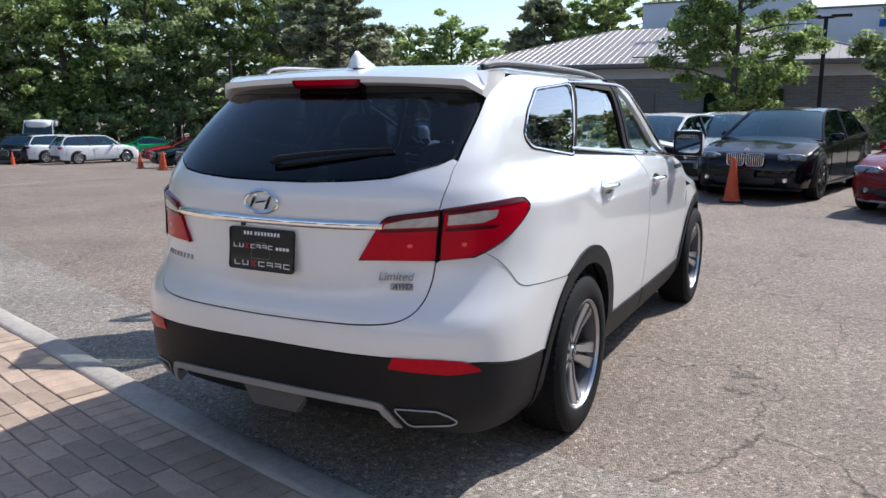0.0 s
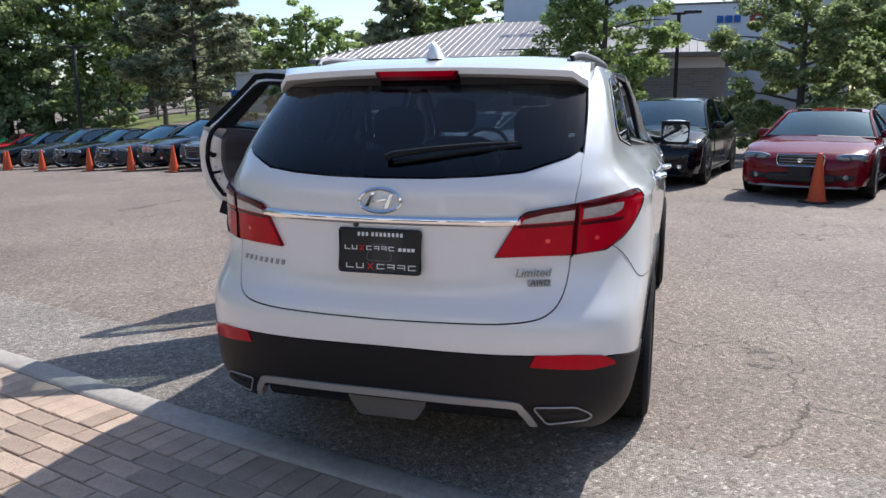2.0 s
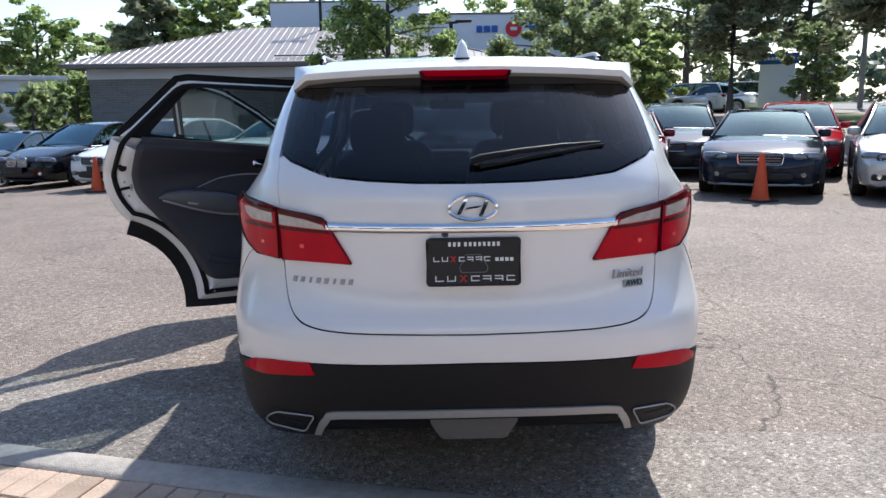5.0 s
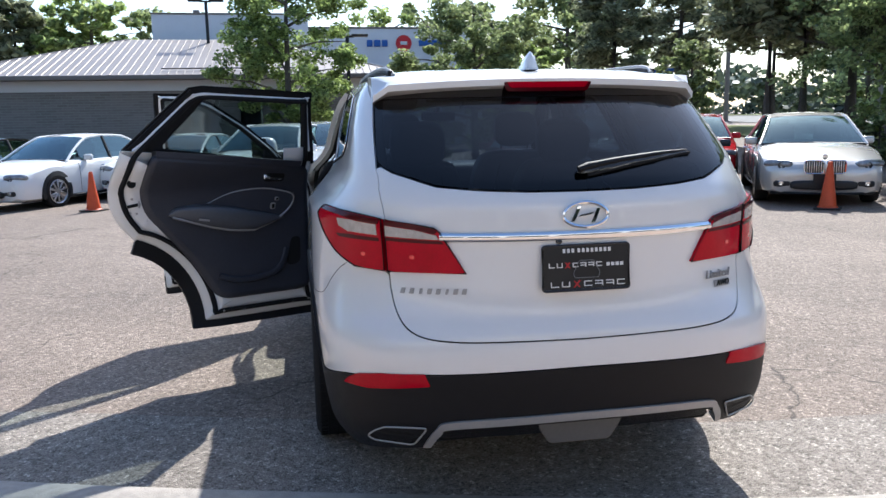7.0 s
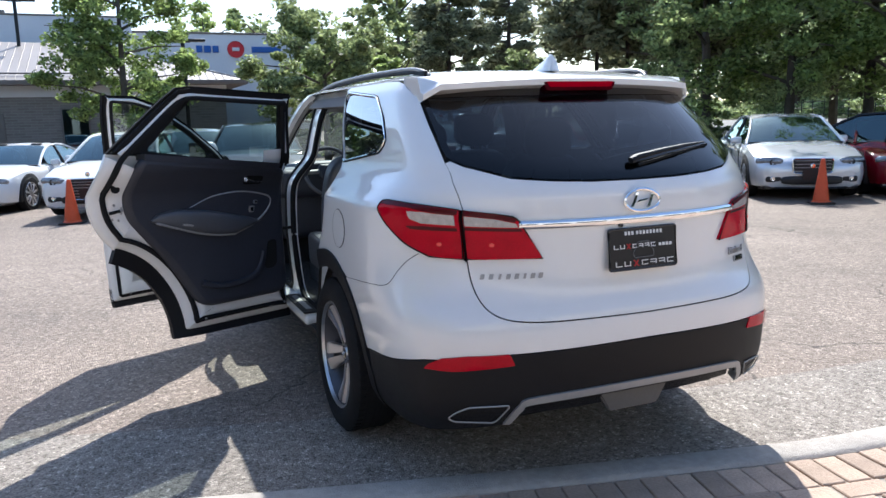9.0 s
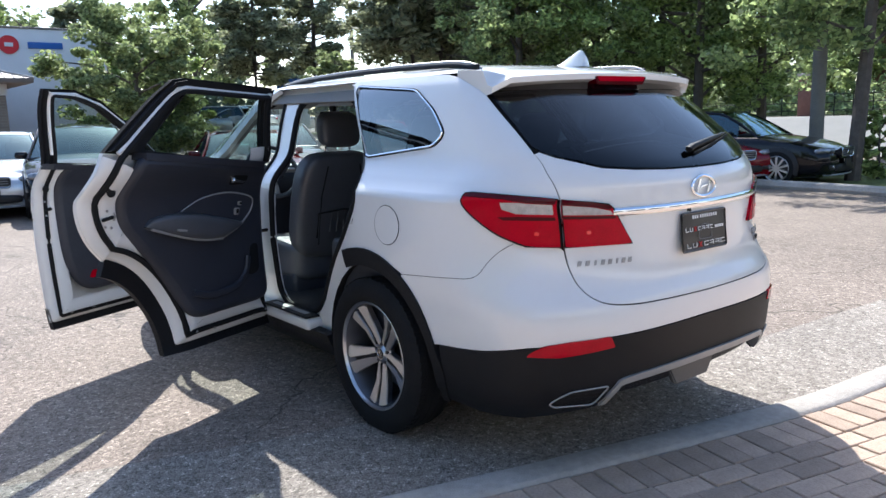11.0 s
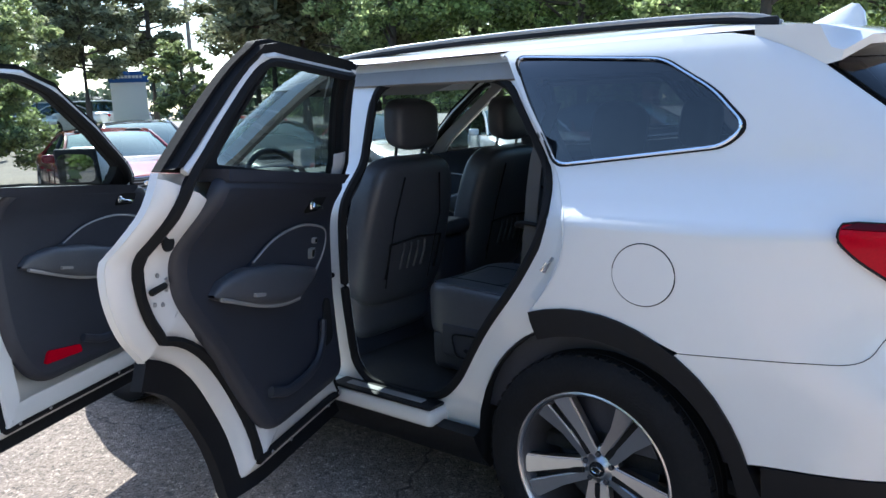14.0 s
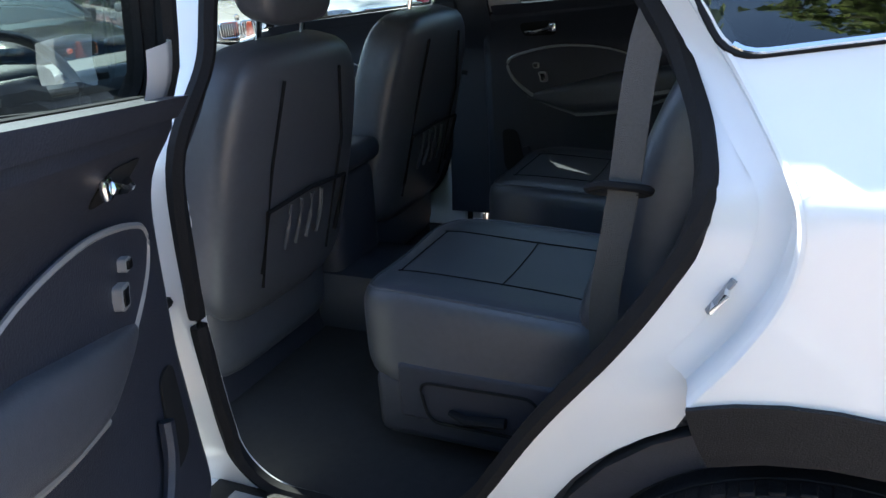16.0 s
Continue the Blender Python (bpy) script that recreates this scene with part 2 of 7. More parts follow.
def outline(z):
    """Points of half the outline at one height, from the rear's middle to the front's middle, with their u."""
    yr, lr, n = tz(T_REAR, z), tz(T_LR, z), tz(T_NR, z)
    yf, lf = tz(T_FRONT, z), tz(T_LF, z)
    y1 = yr + lr - lr * np.cos(TH) ** (2 / n)
    k1 = np.sin(TH) ** (2 / n)
    y2 = np.linspace(yr + lr, yf - lf, 300)[1:]
    y3 = (yf - lf + lf * np.sin(TH) ** (2 / 2.5))[1:]
    k3 = np.cos(TH[1:]) ** (2 / 2.5)
    y = np.concatenate([y1, y2, y3])
    k = np.concatenate([k1, np.ones_like(y2), np.maximum(k3, 0)])
    return half_width(y, z) * k, y


def ref_u():
    x, y = outline(REF)
    return np.concatenate([[0], np.cumsum(np.hypot(np.diff(x), np.diff(y)))])


U_REF = ref_u()
U_ALL = float(U_REF[-1])
OUT_Z = np.arange(.18, 1.70, .005)
OUT = [outline(z) for z in OUT_Z]
OUT_X, OUT_Y = np.array([o[0] for o in OUT]), np.array([o[1] for o in OUT])


def body_xy(u, z):
    s = 1.0 if u >= 0 else -1.0
    i = min(max((z - .18) / .005, 0), len(OUT_Z) - 1.001)
    k, f = int(i), i - int(i)
    j = float(np.interp(abs(u), U_REF, np.arange(len(U_REF))))
    a, b = min(int(j), len(U_REF) - 2), 0
    b = j - a
    x = [OUT_X[r, a] * (1 - b) + OUT_X[r, a + 1] * b for r in (k, k + 1)]
    y = [OUT_Y[r, a] * (1 - b) + OUT_Y[r, a + 1] * b for r in (k, k + 1)]
    return s * (x[0] * (1 - f) + x[1] * f), y[0] * (1 - f) + y[1] * f


def body(u, z, off=0.0):
    x, y = body_xy(u, z)
    p = Vector((x, y, z))
    return p + body_normal(u, z) * off if off else p


def body_normal(u, z):
    e = .006
    a, b = body_xy(u - e, z), body_xy(u + e, z)
    zl, zh = max(z - e, .185), min(z + e, 1.69)
    c, d = body_xy(u, zl), body_xy(u, zh)
    n = Vector((b[0] - a[0], b[1] - a[1], 0)).cross(Vector((d[0] - c[0], d[1] - c[1], zh - zl)))
    return n.normalized()


def body_normal_level(u, z):
    n = body_normal(u, z)
    return Vector((n.x, n.y, 0)).normalized()


def u_at_y(y, z, side=-1):
    i = min(max((z - .18) / .005, 0), len(OUT_Z) - 1.001)
    k, f = int(i), i - int(i)
    return side * float(np.interp(y, OUT_Y[k] * (1 - f) + OUT_Y[k + 1] * f, U_REF))


def u_at_x(x, z):
    i = min(max((z - .18) / .005, 0), len(OUT_Z) - 1.001)
    k, f = int(i), i - int(i)
    return math.copysign(float(np.interp(abs(x), OUT_X[k, :400] * (1 - f) + OUT_X[k + 1, :400] * f, U_REF[:400])), x)


# ---- building helpers ----
from mathutils import geometry


def part(name, data, material, parent=None, label="", smooth=True):
    """Links a mesh or a bmesh as one object under a thing or a part."""
    if isinstance(data, bmesh.types.BMesh):
        me = bpy.data.meshes.new(name)
        data.to_mesh(me)
        data.free()
        if smooth:
            me.shade_smooth()
            me.set_sharp_from_angle(angle=radians(38))
        data = me
    if material is not None:
        data.materials.clear()
        data.materials.append(material)
    ob = new(name, data)
    if parent is not None:
        ob.parent = parent
    if label:
        ob["label"] = label
    return ob


def thing(name, at, label, category, group="", kind="", rz=0):
    ob = new(name)
    ob.matrix_basis = pose(*at, 0, 0, rz)
    ob.empty_display_size = .2
    return tagged(ob, label, category, group, kind)


def mesh_of(verts, faces, name="mesh"):
    me = bpy.data.meshes.new(name)
    me.from_pydata([tuple(v) for v in verts], [], faces)
    me.update()
    return me


def spline(pts, n=8, closed=False):
    """A smooth curve through points."""
    pts = [Vector(p) for p in pts]
    out, k = [], len(pts)
    for i in range(k if closed else k - 1):
        a = pts[(i - 1) % k] if closed or i > 0 else pts[0] * 2 - pts[1]
        b, c = pts[i], pts[(i + 1) % k]
        d = pts[(i + 2) % k] if closed or i + 2 < k else pts[-1] * 2 - pts[-2]
        for j in range(n):
            t = j / n
            out.append(.5 * ((2 * b) + (c - a) * t + (2 * a - 5 * b + 4 * c - d) * t * t + (3 * b - a - 3 * c + d) * t ** 3))
    if not closed:
        out.append(pts[-1])
    return out


def rounded(pts, r, n=5):
    """A closed outline with its corners rounded."""
    pts = [Vector(p) for p in pts]
    out = []
    for i, p in enumerate(pts):
        a, b = pts[i - 1] - p, pts[(i + 1) % len(pts)] - p
        q = min(r, a.length * .45, b.length * .45)
        s, e = p + a.normalized() * q, p + b.normalized() * q
        for j in range(n + 1):
            t = j / n
            out.append(s * (1 - t) ** 2 + p * 2 * t * (1 - t) + e * t * t)
    return out


def fine(loop, step):
    out = []
    for i, p in enumerate(loop):
        p, q = Vector(p), Vector(loop[(i + 1) % len(loop)])
        k = max(1, math.ceil((q - p).length / step))
        out += [p.lerp(q, j / k) for j in range(k)]
    return out


def inside(px, py, loop):
    c = np.zeros(px.shape, bool)
    for i, a in enumerate(loop):
        b = loop[i - 1]
        if a[1] != b[1]:
            x = (b[0] - a[0]) * (py - a[1]) / (b[1] - a[1]) + a[0]
            c ^= ((a[1] > py) != (b[1] > py)) & (px < x)
    return c


def fill(loop, holes=(), step=.035):
    """Fills a flat outline with holes with an even net of triangles. Returns points, triangles and the boundary loops."""
    loops = [fine(loop, step)] + [fine(h, step) for h in holes]
    pts, edges, bounds = [], [], []
    for lp in loops:
        k = len(pts)
        pts += [Vector((p[0], p[1])) for p in lp]
        bounds.append(list(range(k, len(pts))))
        edges += [(k + i, k + (i + 1) % len(lp)) for i in range(len(lp))]
    b = np.array([p[:] for p in pts])
    gx, gy = np.meshgrid(np.arange(b[:, 0].min(), b[:, 0].max(), step), np.arange(b[:, 1].min(), b[:, 1].max(), step))
    gx, gy = gx.ravel(), gy.ravel()
    ok = inside(gx, gy, loops[0])
    for h in loops[1:]:
        ok &= ~inside(gx, gy, h)
    gx, gy = gx[ok], gy[ok]
    if len(gx):
        d = np.full(len(gx), 9.0)
        for q in b:
            d = np.minimum(d, (gx - q[0]) ** 2 + (gy - q[1]) ** 2)
        far = d > (step * .5) ** 2
        pts += [Vector((x, y)) for x, y in zip(gx[far], gy[far])]
    vs, _, fs, vo, _, _ = geometry.delaunay_2d_cdt(pts, edges, [], 0, 1e-6)
    c = np.array([[sum(vs[i][k] for i in f) / len(f) for k in (0, 1)] for f in fs])
    ok = inside(c[:, 0], c[:, 1], loops[0])
    for h in loops[1:]:
        ok &= ~inside(c[:, 0], c[:, 1], h)
    back = {o: i for i, os in enumerate(vo) for o in os}
    tris = []
    for f, k in zip(fs, ok):
        if k:
            a, b2, c2 = (vs[i] for i in f)
            tris.append(tuple(f) if (b2 - a).cross(c2 - a) > 0 else tuple(reversed(f)))
    return vs, tris, [[back[i] for i in lp] for lp in bounds]


def shell(loop, holes, place, normal, step=.035, off=0.0, thick=.012, origin=Vector((0, 0, 0)), name="panel", shade=None):
    """A panel of some thickness on a curved surface, cut to an outline with holes."""
    vs, tris, bounds = fill(loop, holes, step)
    n = len(vs)
    P = [Vector(place(v[0], v[1])) for v in vs]
    N = [normal(v[0], v[1]) for v in vs]
    S = [shade(v[0], v[1]) for v in vs] if shade else N
    if thick == 0:
        me = mesh_of([p + m * off - origin for p, m in zip(P, N)], tris, name)
        me.shade_smooth()
        me.normals_split_custom_set([tuple(S[i]) for f in tris for i in f])
        return me
    verts = [p + m * off - origin for p, m in zip(P, N)] + [p + m * (off - thick) - origin for p, m in zip(P, N)]
    faces = list(tris) + [(c + n, b + n, a + n) for a, b, c in tris]
    normals = [S[i] for f in tris for i in f] + [-S[i] for a, b, c in tris for i in (c, b, a)]
    for k, lp in enumerate(bounds):
        sides = []
        for i in range(len(lp)):
            a, b = lp[i], lp[(i + 1) % len(lp)]
            if a == b:
                continue
            m = (verts[a] - verts[b]).cross(verts[b + n] - verts[b])
            sides.append(((b, a, a + n, b + n), m.normalized() if m.length > 1e-9 else N[a]))
        for i, (f, m) in enumerate(sides):
            lo, hi = sides[i - 1][1], sides[(i + 1) % len(sides)][1]
            ma = (m + lo).normalized() if m.dot(lo) > .8 else m
            mb = (m + hi).normalized() if m.dot(hi) > .8 else m
            faces.append(f)
            normals += [mb, ma, ma, mb]
    me = mesh_of(verts, faces, name)
    me.shade_smooth()
    me.normals_split_custom_set([tuple(m) for m in normals])
    return me


def body_panel(name, loop, material, parent, holes=(), step=.035, off=0.0, thick=.012, origin=Vector((0, 0, 0)), label="", level=False):
    """A panel of the white car's body; the outline runs in (u, z), counter-clockwise or not."""
    area = sum(loop[i - 1][0] * loop[i][1] - loop[i][0] * loop[i - 1][1] for i in range(len(loop)))
    loop = [Vector((p[0], p[1])) for p in loop]
    if area < 0:
        loop = loop[::-1]
    hs = []
    for h in holes:
        a = sum(h[i - 1][0] * h[i][1] - h[i][0] * h[i - 1][1] for i in range(len(h)))
        hs.append(list(h) if a < 0 else list(h)[::-1])
    return part(name, shell(loop, hs, body, body_normal_level if level else body_normal, step, off, thick, origin, name, body_normal), material, parent, label)


def tube(path, r, sides=8, closed=False, flat=1.0, up=Vector((0, 0, 1))):
    """A bar of round or flattened section along a path, as a bmesh. r: one radius, or one for each point."""
    bm = bmesh.new()
    path = [Vector(p) for p in path]
    rings, k = [], len(path)
    for i, p in enumerate(path):
        d = (path[(i + 1) % k] - path[i - 1]) if closed or 0 < i < k - 1 else (path[1] - path[0] if i == 0 else path[-1] - path[-2])
        d.normalize()
        s = d.cross(up)
        s = s.normalized() if s.length > 1e-4 else d.cross(Vector((1, 0, 0))).normalized()
        t = s.cross(d)
        q = r[i] if isinstance(r, (list, tuple)) else r
        rings.append([bm.verts.new(p + (s * math.cos(a) * q + t * math.sin(a) * q * flat)) for a in [2 * math.pi * j / sides for j in range(sides)]])
    for i in range(k if closed else k - 1):
        a, b = rings[i], rings[(i + 1) % k]
        for j in range(sides):
            bm.faces.new((a[j], a[(j + 1) % sides], b[(j + 1) % sides], b[j]))
    if not closed:
        bm.faces.new(rings[0][::-1]), bm.faces.new(rings[-1])
    bmesh.ops.recalc_face_normals(bm, faces=bm.faces)
    return bm


def box(sx, sy, sz, at=(0, 0, 0), bevel=.01, seg=2, turn=None, taper=None):
    """A bevelled block. taper: the top's size in x and y against the bottom's."""
    bm = bmesh.new()
    bmesh.ops.create_cube(bm, size=1)
    for v in bm.verts:
        k = taper if taper and v.co.z > 0 else (1, 1)
        v.co = Vector((v.co.x * sx * k[0], v.co.y * sy * k[1], v.co.z * sz))
    if bevel:
        bmesh.ops.bevel(bm, geom=bm.edges[:], offset=min(bevel, sx * .45, sy * .45, sz * .45), segments=seg, affect="EDGES", profile=.5)
    bmesh.ops.transform(bm, matrix=Matrix.Translation(at) @ (turn if turn else Matrix()), verts=bm.verts)
    return bm


def join(*bms):
    a = bms[0]
    for b in bms[1:]:
        me = bpy.data.meshes.new("t")
        b.to_mesh(me)
        b.free()
        a.from_mesh(me)
        bpy.data.meshes.remove(me)
    return a


def lathe(profile, n=48, axis="X"):
    """A body of revolution; profile: (along the axis, radius)."""
    bm = bmesh.new()
    rings = []
    for h, r in profile:
        ring = []
        for i in range(n):
            a = 2 * math.pi * i / n
            c, s = math.cos(a) * r, math.sin(a) * r
            ring.append(bm.verts.new({"X": (h, c, s), "Y": (c, h, s), "Z": (c, s, h)}[axis]))
        rings.append(ring)
    for a, b in zip(rings, rings[1:]):
        for i in range(n):
            bm.faces.new((a[i], a[(i + 1) % n], b[(i + 1) % n], b[i]))
    bmesh.ops.recalc_face_normals(bm, faces=bm.faces)
    return bm


def prism(loop, depth, axis="Y", bevel=0.0):
    """A flat outline drawn out to a thickness. axis Y: loop in (x, z), drawn towards +y; axis X: loop in (y, z)."""
    bm = bmesh.new()
    vs = [bm.verts.new((p[0], 0, p[1]) if axis == "Y" else ((0, p[0], p[1]) if axis == "X" else (p[0], p[1], 0))) for p in loop]
    f = bm.faces.new(vs)
    d = {"Y": (0, depth, 0), "X": (depth, 0, 0), "Z": (0, 0, depth)}[axis]
    g = bmesh.ops.extrude_face_region(bm, geom=[f])
    bmesh.ops.translate(bm, vec=d, verts=[v for v in g["geom"] if isinstance(v, bmesh.types.BMVert)])
    bmesh.ops.recalc_face_normals(bm, faces=bm.faces)
    if bevel:
        bmesh.ops.bevel(bm, geom=[e for e in bm.edges if e.calc_face_angle(0) > .6], offset=bevel, segments=2, affect="EDGES")
    return bm


# ---- ground ----
def smooth(a, b, v):
    t = min(max((v - a) / (b - a), 0), 1)
    return t * t * (3 - 2 * t)


FALL = ((3, 7, 12.1, 16.7, 22.5, 29.5, 41.6, 70), (0, -.10, -.26, -.45, -.77, -1.12, -1.58, -1.9))


def ground_z(x, y):
    """The car park is level round the white car, falls away to one side and rises gently to the road on the other."""
    bank = .37 * (x + 9.55) + .93 * (y - 13.24)
    return float(np.interp(-.9 * x + .43 * (y - 5), *FALL)) + 2.3 * smooth(9, 26, bank) * smooth(9, 17, -x) + .85 * smooth(13.5, 27, .40 * x + .85 * y) * smooth(6, 13, x) + .35 * smooth(14, 34, x) * (1 - smooth(10, 20, .4 * x + .85 * y) * .7)


def patch_of_ground(name, x0, x1, y0, y1, n, material, label, category, lift=0.0, keep=None):
    xs, ys = np.linspace(x0, x1, n), np.linspace(y0, y1, n)
    vs = [(x, y, ground_z(x, y) + lift) for y in ys for x in xs]
    fs = [(j * n + i, j * n + i + 1, (j + 1) * n + i + 1, (j + 1) * n + i) for j in range(n - 1) for i in range(n - 1)
          if keep is None or keep((xs[i] + xs[i + 1]) / 2, (ys[j] + ys[j + 1]) / 2)]
    me = mesh_of(vs, fs)
    me.shade_smooth()
    return tagged(part(name, me, material), label, category, kind="structure")


def ground_sheet():
    a = [-900, -400, -200, -120] + [float(v) for v in np.arange(-80, 121, 4)] + [160, 250, 450, 900]
    n = len(a)
    vs = [(x, y, ground_z(x, y)) for y in a for x in a]
    fs = [(j * n + i, j * n + i + 1, (j + 1) * n + i + 1, (j + 1) * n + i) for j in range(n - 1) for i in range(n - 1)]
    me = mesh_of(vs, fs)
    me.shade_smooth()
    return tagged(part("ground", me, M_ASPHALT), "worn light grey-brown asphalt of a car park", "ground", kind="structure")


ground_sheet()
M_GRASS = mat("dry_grass_soil", (.16, .18, .06), .95, var=.35, scale=1.2, bump=.8, bump_scale=40)
M_ROAD = mat("pale_road", (.19, .182, .165), .85, var=.10, scale=.5, bump=.3, bump_scale=60)

# kerb and pavers behind the white car
KERB = spline([(-14, 4.6), (-8, 1.75), (-5.2, .62), (-3.7, .10), (-2.37, -.28), (-1.66, -.50), (-.5, -.82), (.76, -1.12), (1.45, -1.20), (2.6, -1.28), (5, -1.40), (9, -1.5), (14, -1.6)], 10)
KW = .165


def side_of(curve, d):
    out = []
    for i, p in enumerate(curve):
        t = (curve[min(i + 1, len(curve) - 1)] - curve[max(i - 1, 0)]).normalized()
        out.append(p + Vector((t.y, -t.x)) * d)
    return out


def ribbon(name, a, b, z0, z1, material, label, category, steps=((0, 0), (1, 0))):
    """A strip between two lines, with a section given as (share of the width, height)."""
    vs, k = [], len(steps)
    for p, q in zip(a, b):
        for s, h in steps:
            m = p.lerp(q, s)
            vs.append((m.x, m.y, z0 + h))
    fs = [(i * k + j, (i + 1) * k + j, (i + 1) * k + j + 1, i * k + j + 1) for i in range(len(a) - 1) for j in range(k - 1)]
    me = mesh_of(vs, fs)
    bm = bmesh.new()
    bm.from_mesh(me)
    bmesh.ops.recalc_face_normals(bm, faces=bm.faces)
    for f in bm.faces:
        if f.normal.z < 0 and abs(f.normal.z) > .3:
            f.normal_flip()
    return tagged(part(name, bm, material), label, category, kind="structure")


inner_edge = side_of(KERB, KW)
ribbon("kerb", KERB, inner_edge, 0, 0, M_CONCRETE, "low rounded concrete kerb between asphalt and pavers", "kerb",
       ((0, -.03), (0, .012), (.06, .022), (.15, .027), (.5, .028), (.85, .027), (.94, .022), (1, .012), (1, -.03)))
ribbon("asphalt_strip", side_of(KERB, -.78), side_of(KERB, .01), .004, 0, M_ASPHALT_NEW, "paler asphalt strip along the kerb", "pavement")
ribbon("paving_bed", side_of(KERB, KW - .01), side_of(KERB, 9), .004, 0, M_SAND, "sandy bed under clay pavers", "pavement")


# ---- cones ----
M_CONE = mat("faded_orange_plastic", (.62, .085, .022), .5, var=.14, scale=5, bump=.1, bump_scale=80)
M_CONE_BASE = mat("black_cone_base", (.03, .025, .022), .8, var=.2, scale=8)
CONES = [(-39.1, 23.6), (-26.2, 21.1), (-22.9, 19.3), (-22.4, 18.95), (-19.2, 17.2), (-16.2, 15.95), (-13.85, 14.9), (-11.85, 14.1), (-9.55, 13.24), (-6.9, 12.3), (-4.76, 11.35), (-2.5, 10.35), (.30, 9.88), (3.0, 8.6), (4.82, 7.7), (6.83, 6.8), (8.62, 5.5)]


def cone():
    t = thing("traffic_cone", (0, 0, 0), "faded orange traffic cone on the asphalt before a parked car", "traffic cone", "cones before the parked cars")
    part("cone_body", lathe([(.0, .15), (.035, .148), (.05, .125), (.69, .034), (.715, .030), (.72, .022), (.715, .012)], 28, "Z"), M_CONE, t, "orange plastic cone")
    part("cone_base", box(.37, .37, .03, (0, 0, .015), .012, 2), M_CONE_BASE, t, "black square rubber base")
    return t


first = cone()
first.matrix_basis = pose(*CONES[0], ground_z(*CONES[0]), 0, 0, 12)
rnd = random.Random(5)
for x, y in CONES[1:]:
    copy_thing(first, pose(x, y, ground_z(x, y), 0, 0, rnd.uniform(0, 90)))


# ---- the white car ----
suv = thing("suv", (0, 0, 0), "pearl white SUV with black cladding and two open side doors", "car")


def sl(pts, side=-1, step=.03):
    """An outline given in (y, z) on one side of the car, in (u, z)."""
    return [Vector((u_at_y(p[0], p[1], side), p[1])) for p in fine(pts, step)]


def mirror_u(right):
    """A whole outline from its right half, which runs from the middle to the middle."""
    right = [Vector((p[0], p[1])) for p in right]
    return right + [Vector((-p.x, p.y)) for p in reversed(right)]


def arc(cy, cz, r0, r1, a0, a1, n=14):
    return [Vector((cy + (r0 + (r1 - r0) * i / n) * math.cos(radians(a0 + (a1 - a0) * i / n)), cz + (r0 + (r1 - r0) * i / n) * math.sin(radians(a0 + (a1 - a0) * i / n)))) for i in range(n + 1)]


def body_tube(name, loop, r, material, parent, off=.002, flat=1.0, sides=6, closed=True, origin=Vector((0, 0, 0)), label="", level=False):
    nrm = body_normal_level if level else body_normal
    return part(name, tube([body(p[0], p[1]) + nrm(p[0], p[1]) * off - origin for p in loop], r, sides, closed, flat, Vector((0, .01, 1))), material, parent, label)


def bm_of(vs, fs):
    bm = bmesh.new()
    v = [bm.verts.new(p) for p in vs]
    for f in fs:
        try:
            bm.faces.new([v[i] for i in f])
        except ValueError:
            pass
    bmesh.ops.remove_doubles(bm, verts=bm.verts, dist=1e-4)
    bmesh.ops.recalc_face_normals(bm, faces=bm.faces)
    return bm


def bm_of_grid(top, n, m):
    bm = bmesh.new()
    v = [bm.verts.new(p) for p in top]
    for j in range(m - 1):
        for i in range(n - 1):
            a = j * n + i
            bm.faces.new((v[a], v[a + 1], v[a + n + 1], v[a + n]))
    return bm


def body_grid(u0, u1, nu, zs, off=0.0, thick=.006, both=True):
    """A strip of the body round the front, left and right in one mesh."""
    us = np.linspace(u0, u1, nu)
    if both:
        us = np.concatenate([us, -us[::-1][1:]])
    n = len(us)
    top = [body(float(u), float(z)) + body_normal(float(u), float(z)) * off for z in zs for u in us]
    if thick == 0:
        return bm_of_grid(top, n, len(zs))
    low = [body(float(u), float(z)) + body_normal(float(u), float(z)) * (off - thick) for z in zs for u in us]
    m, fs = len(top), []
    for j in range(len(zs) - 1):
        for i in range(n - 1):
            a = j * n + i
            fs += [(a, a + 1, a + n + 1, a + n), (m + a, m + a + n, m + a + n + 1, m + a + 1)]
    for j in range(len(zs) - 1):
        for a, b in ((j * n, j * n + n), (j * n + n - 1, j * n + 2 * n - 1)):
            fs.append((a, b, b + m, a + m))
    for i in range(n - 1):
        for a in (i, (len(zs) - 1) * n + i):
            fs.append((a, a + 1, a + 1 + m, a + m))
    me = mesh_of(top + low, fs)
    bm = bmesh.new()
    bm.from_mesh(me)
    bpy.data.meshes.remove(me)
    bmesh.ops.recalc_face_normals(bm, faces=bm.faces)
    return bm


DOOR_CUT = [(.46, 1.632), (.415, 1.610), (.30, 1.44), (.184, 1.277), (.108, 1.165), (.084, 1.10), (.093, 1.02), (.135, .935), (.195, .85)]
QWIN = rounded([(.390, 1.620), (-.12, 1.582), (-.28, 1.488), (-.375, 1.392), (-.32, 1.340), (.180, 1.282)], .04)
ARCH_OUT = arc(0, .36, .527, .48, 68, 161)
ARCH_IN = arc(0, .36, .44, .43, 68, 196)
GATE_GAP = [(u_at_x(x, z), z) for x, z in ((.672, 1.590), (.664, 1.555), (.687, 1.36), (.690, 1.31), (.688, 1.24), (.676, 1.14))] + [ (.71, 1.04), (.70, .95), (.665, .83), (.61, .765), (.50, .735), (.25, .726), (0, .722)]
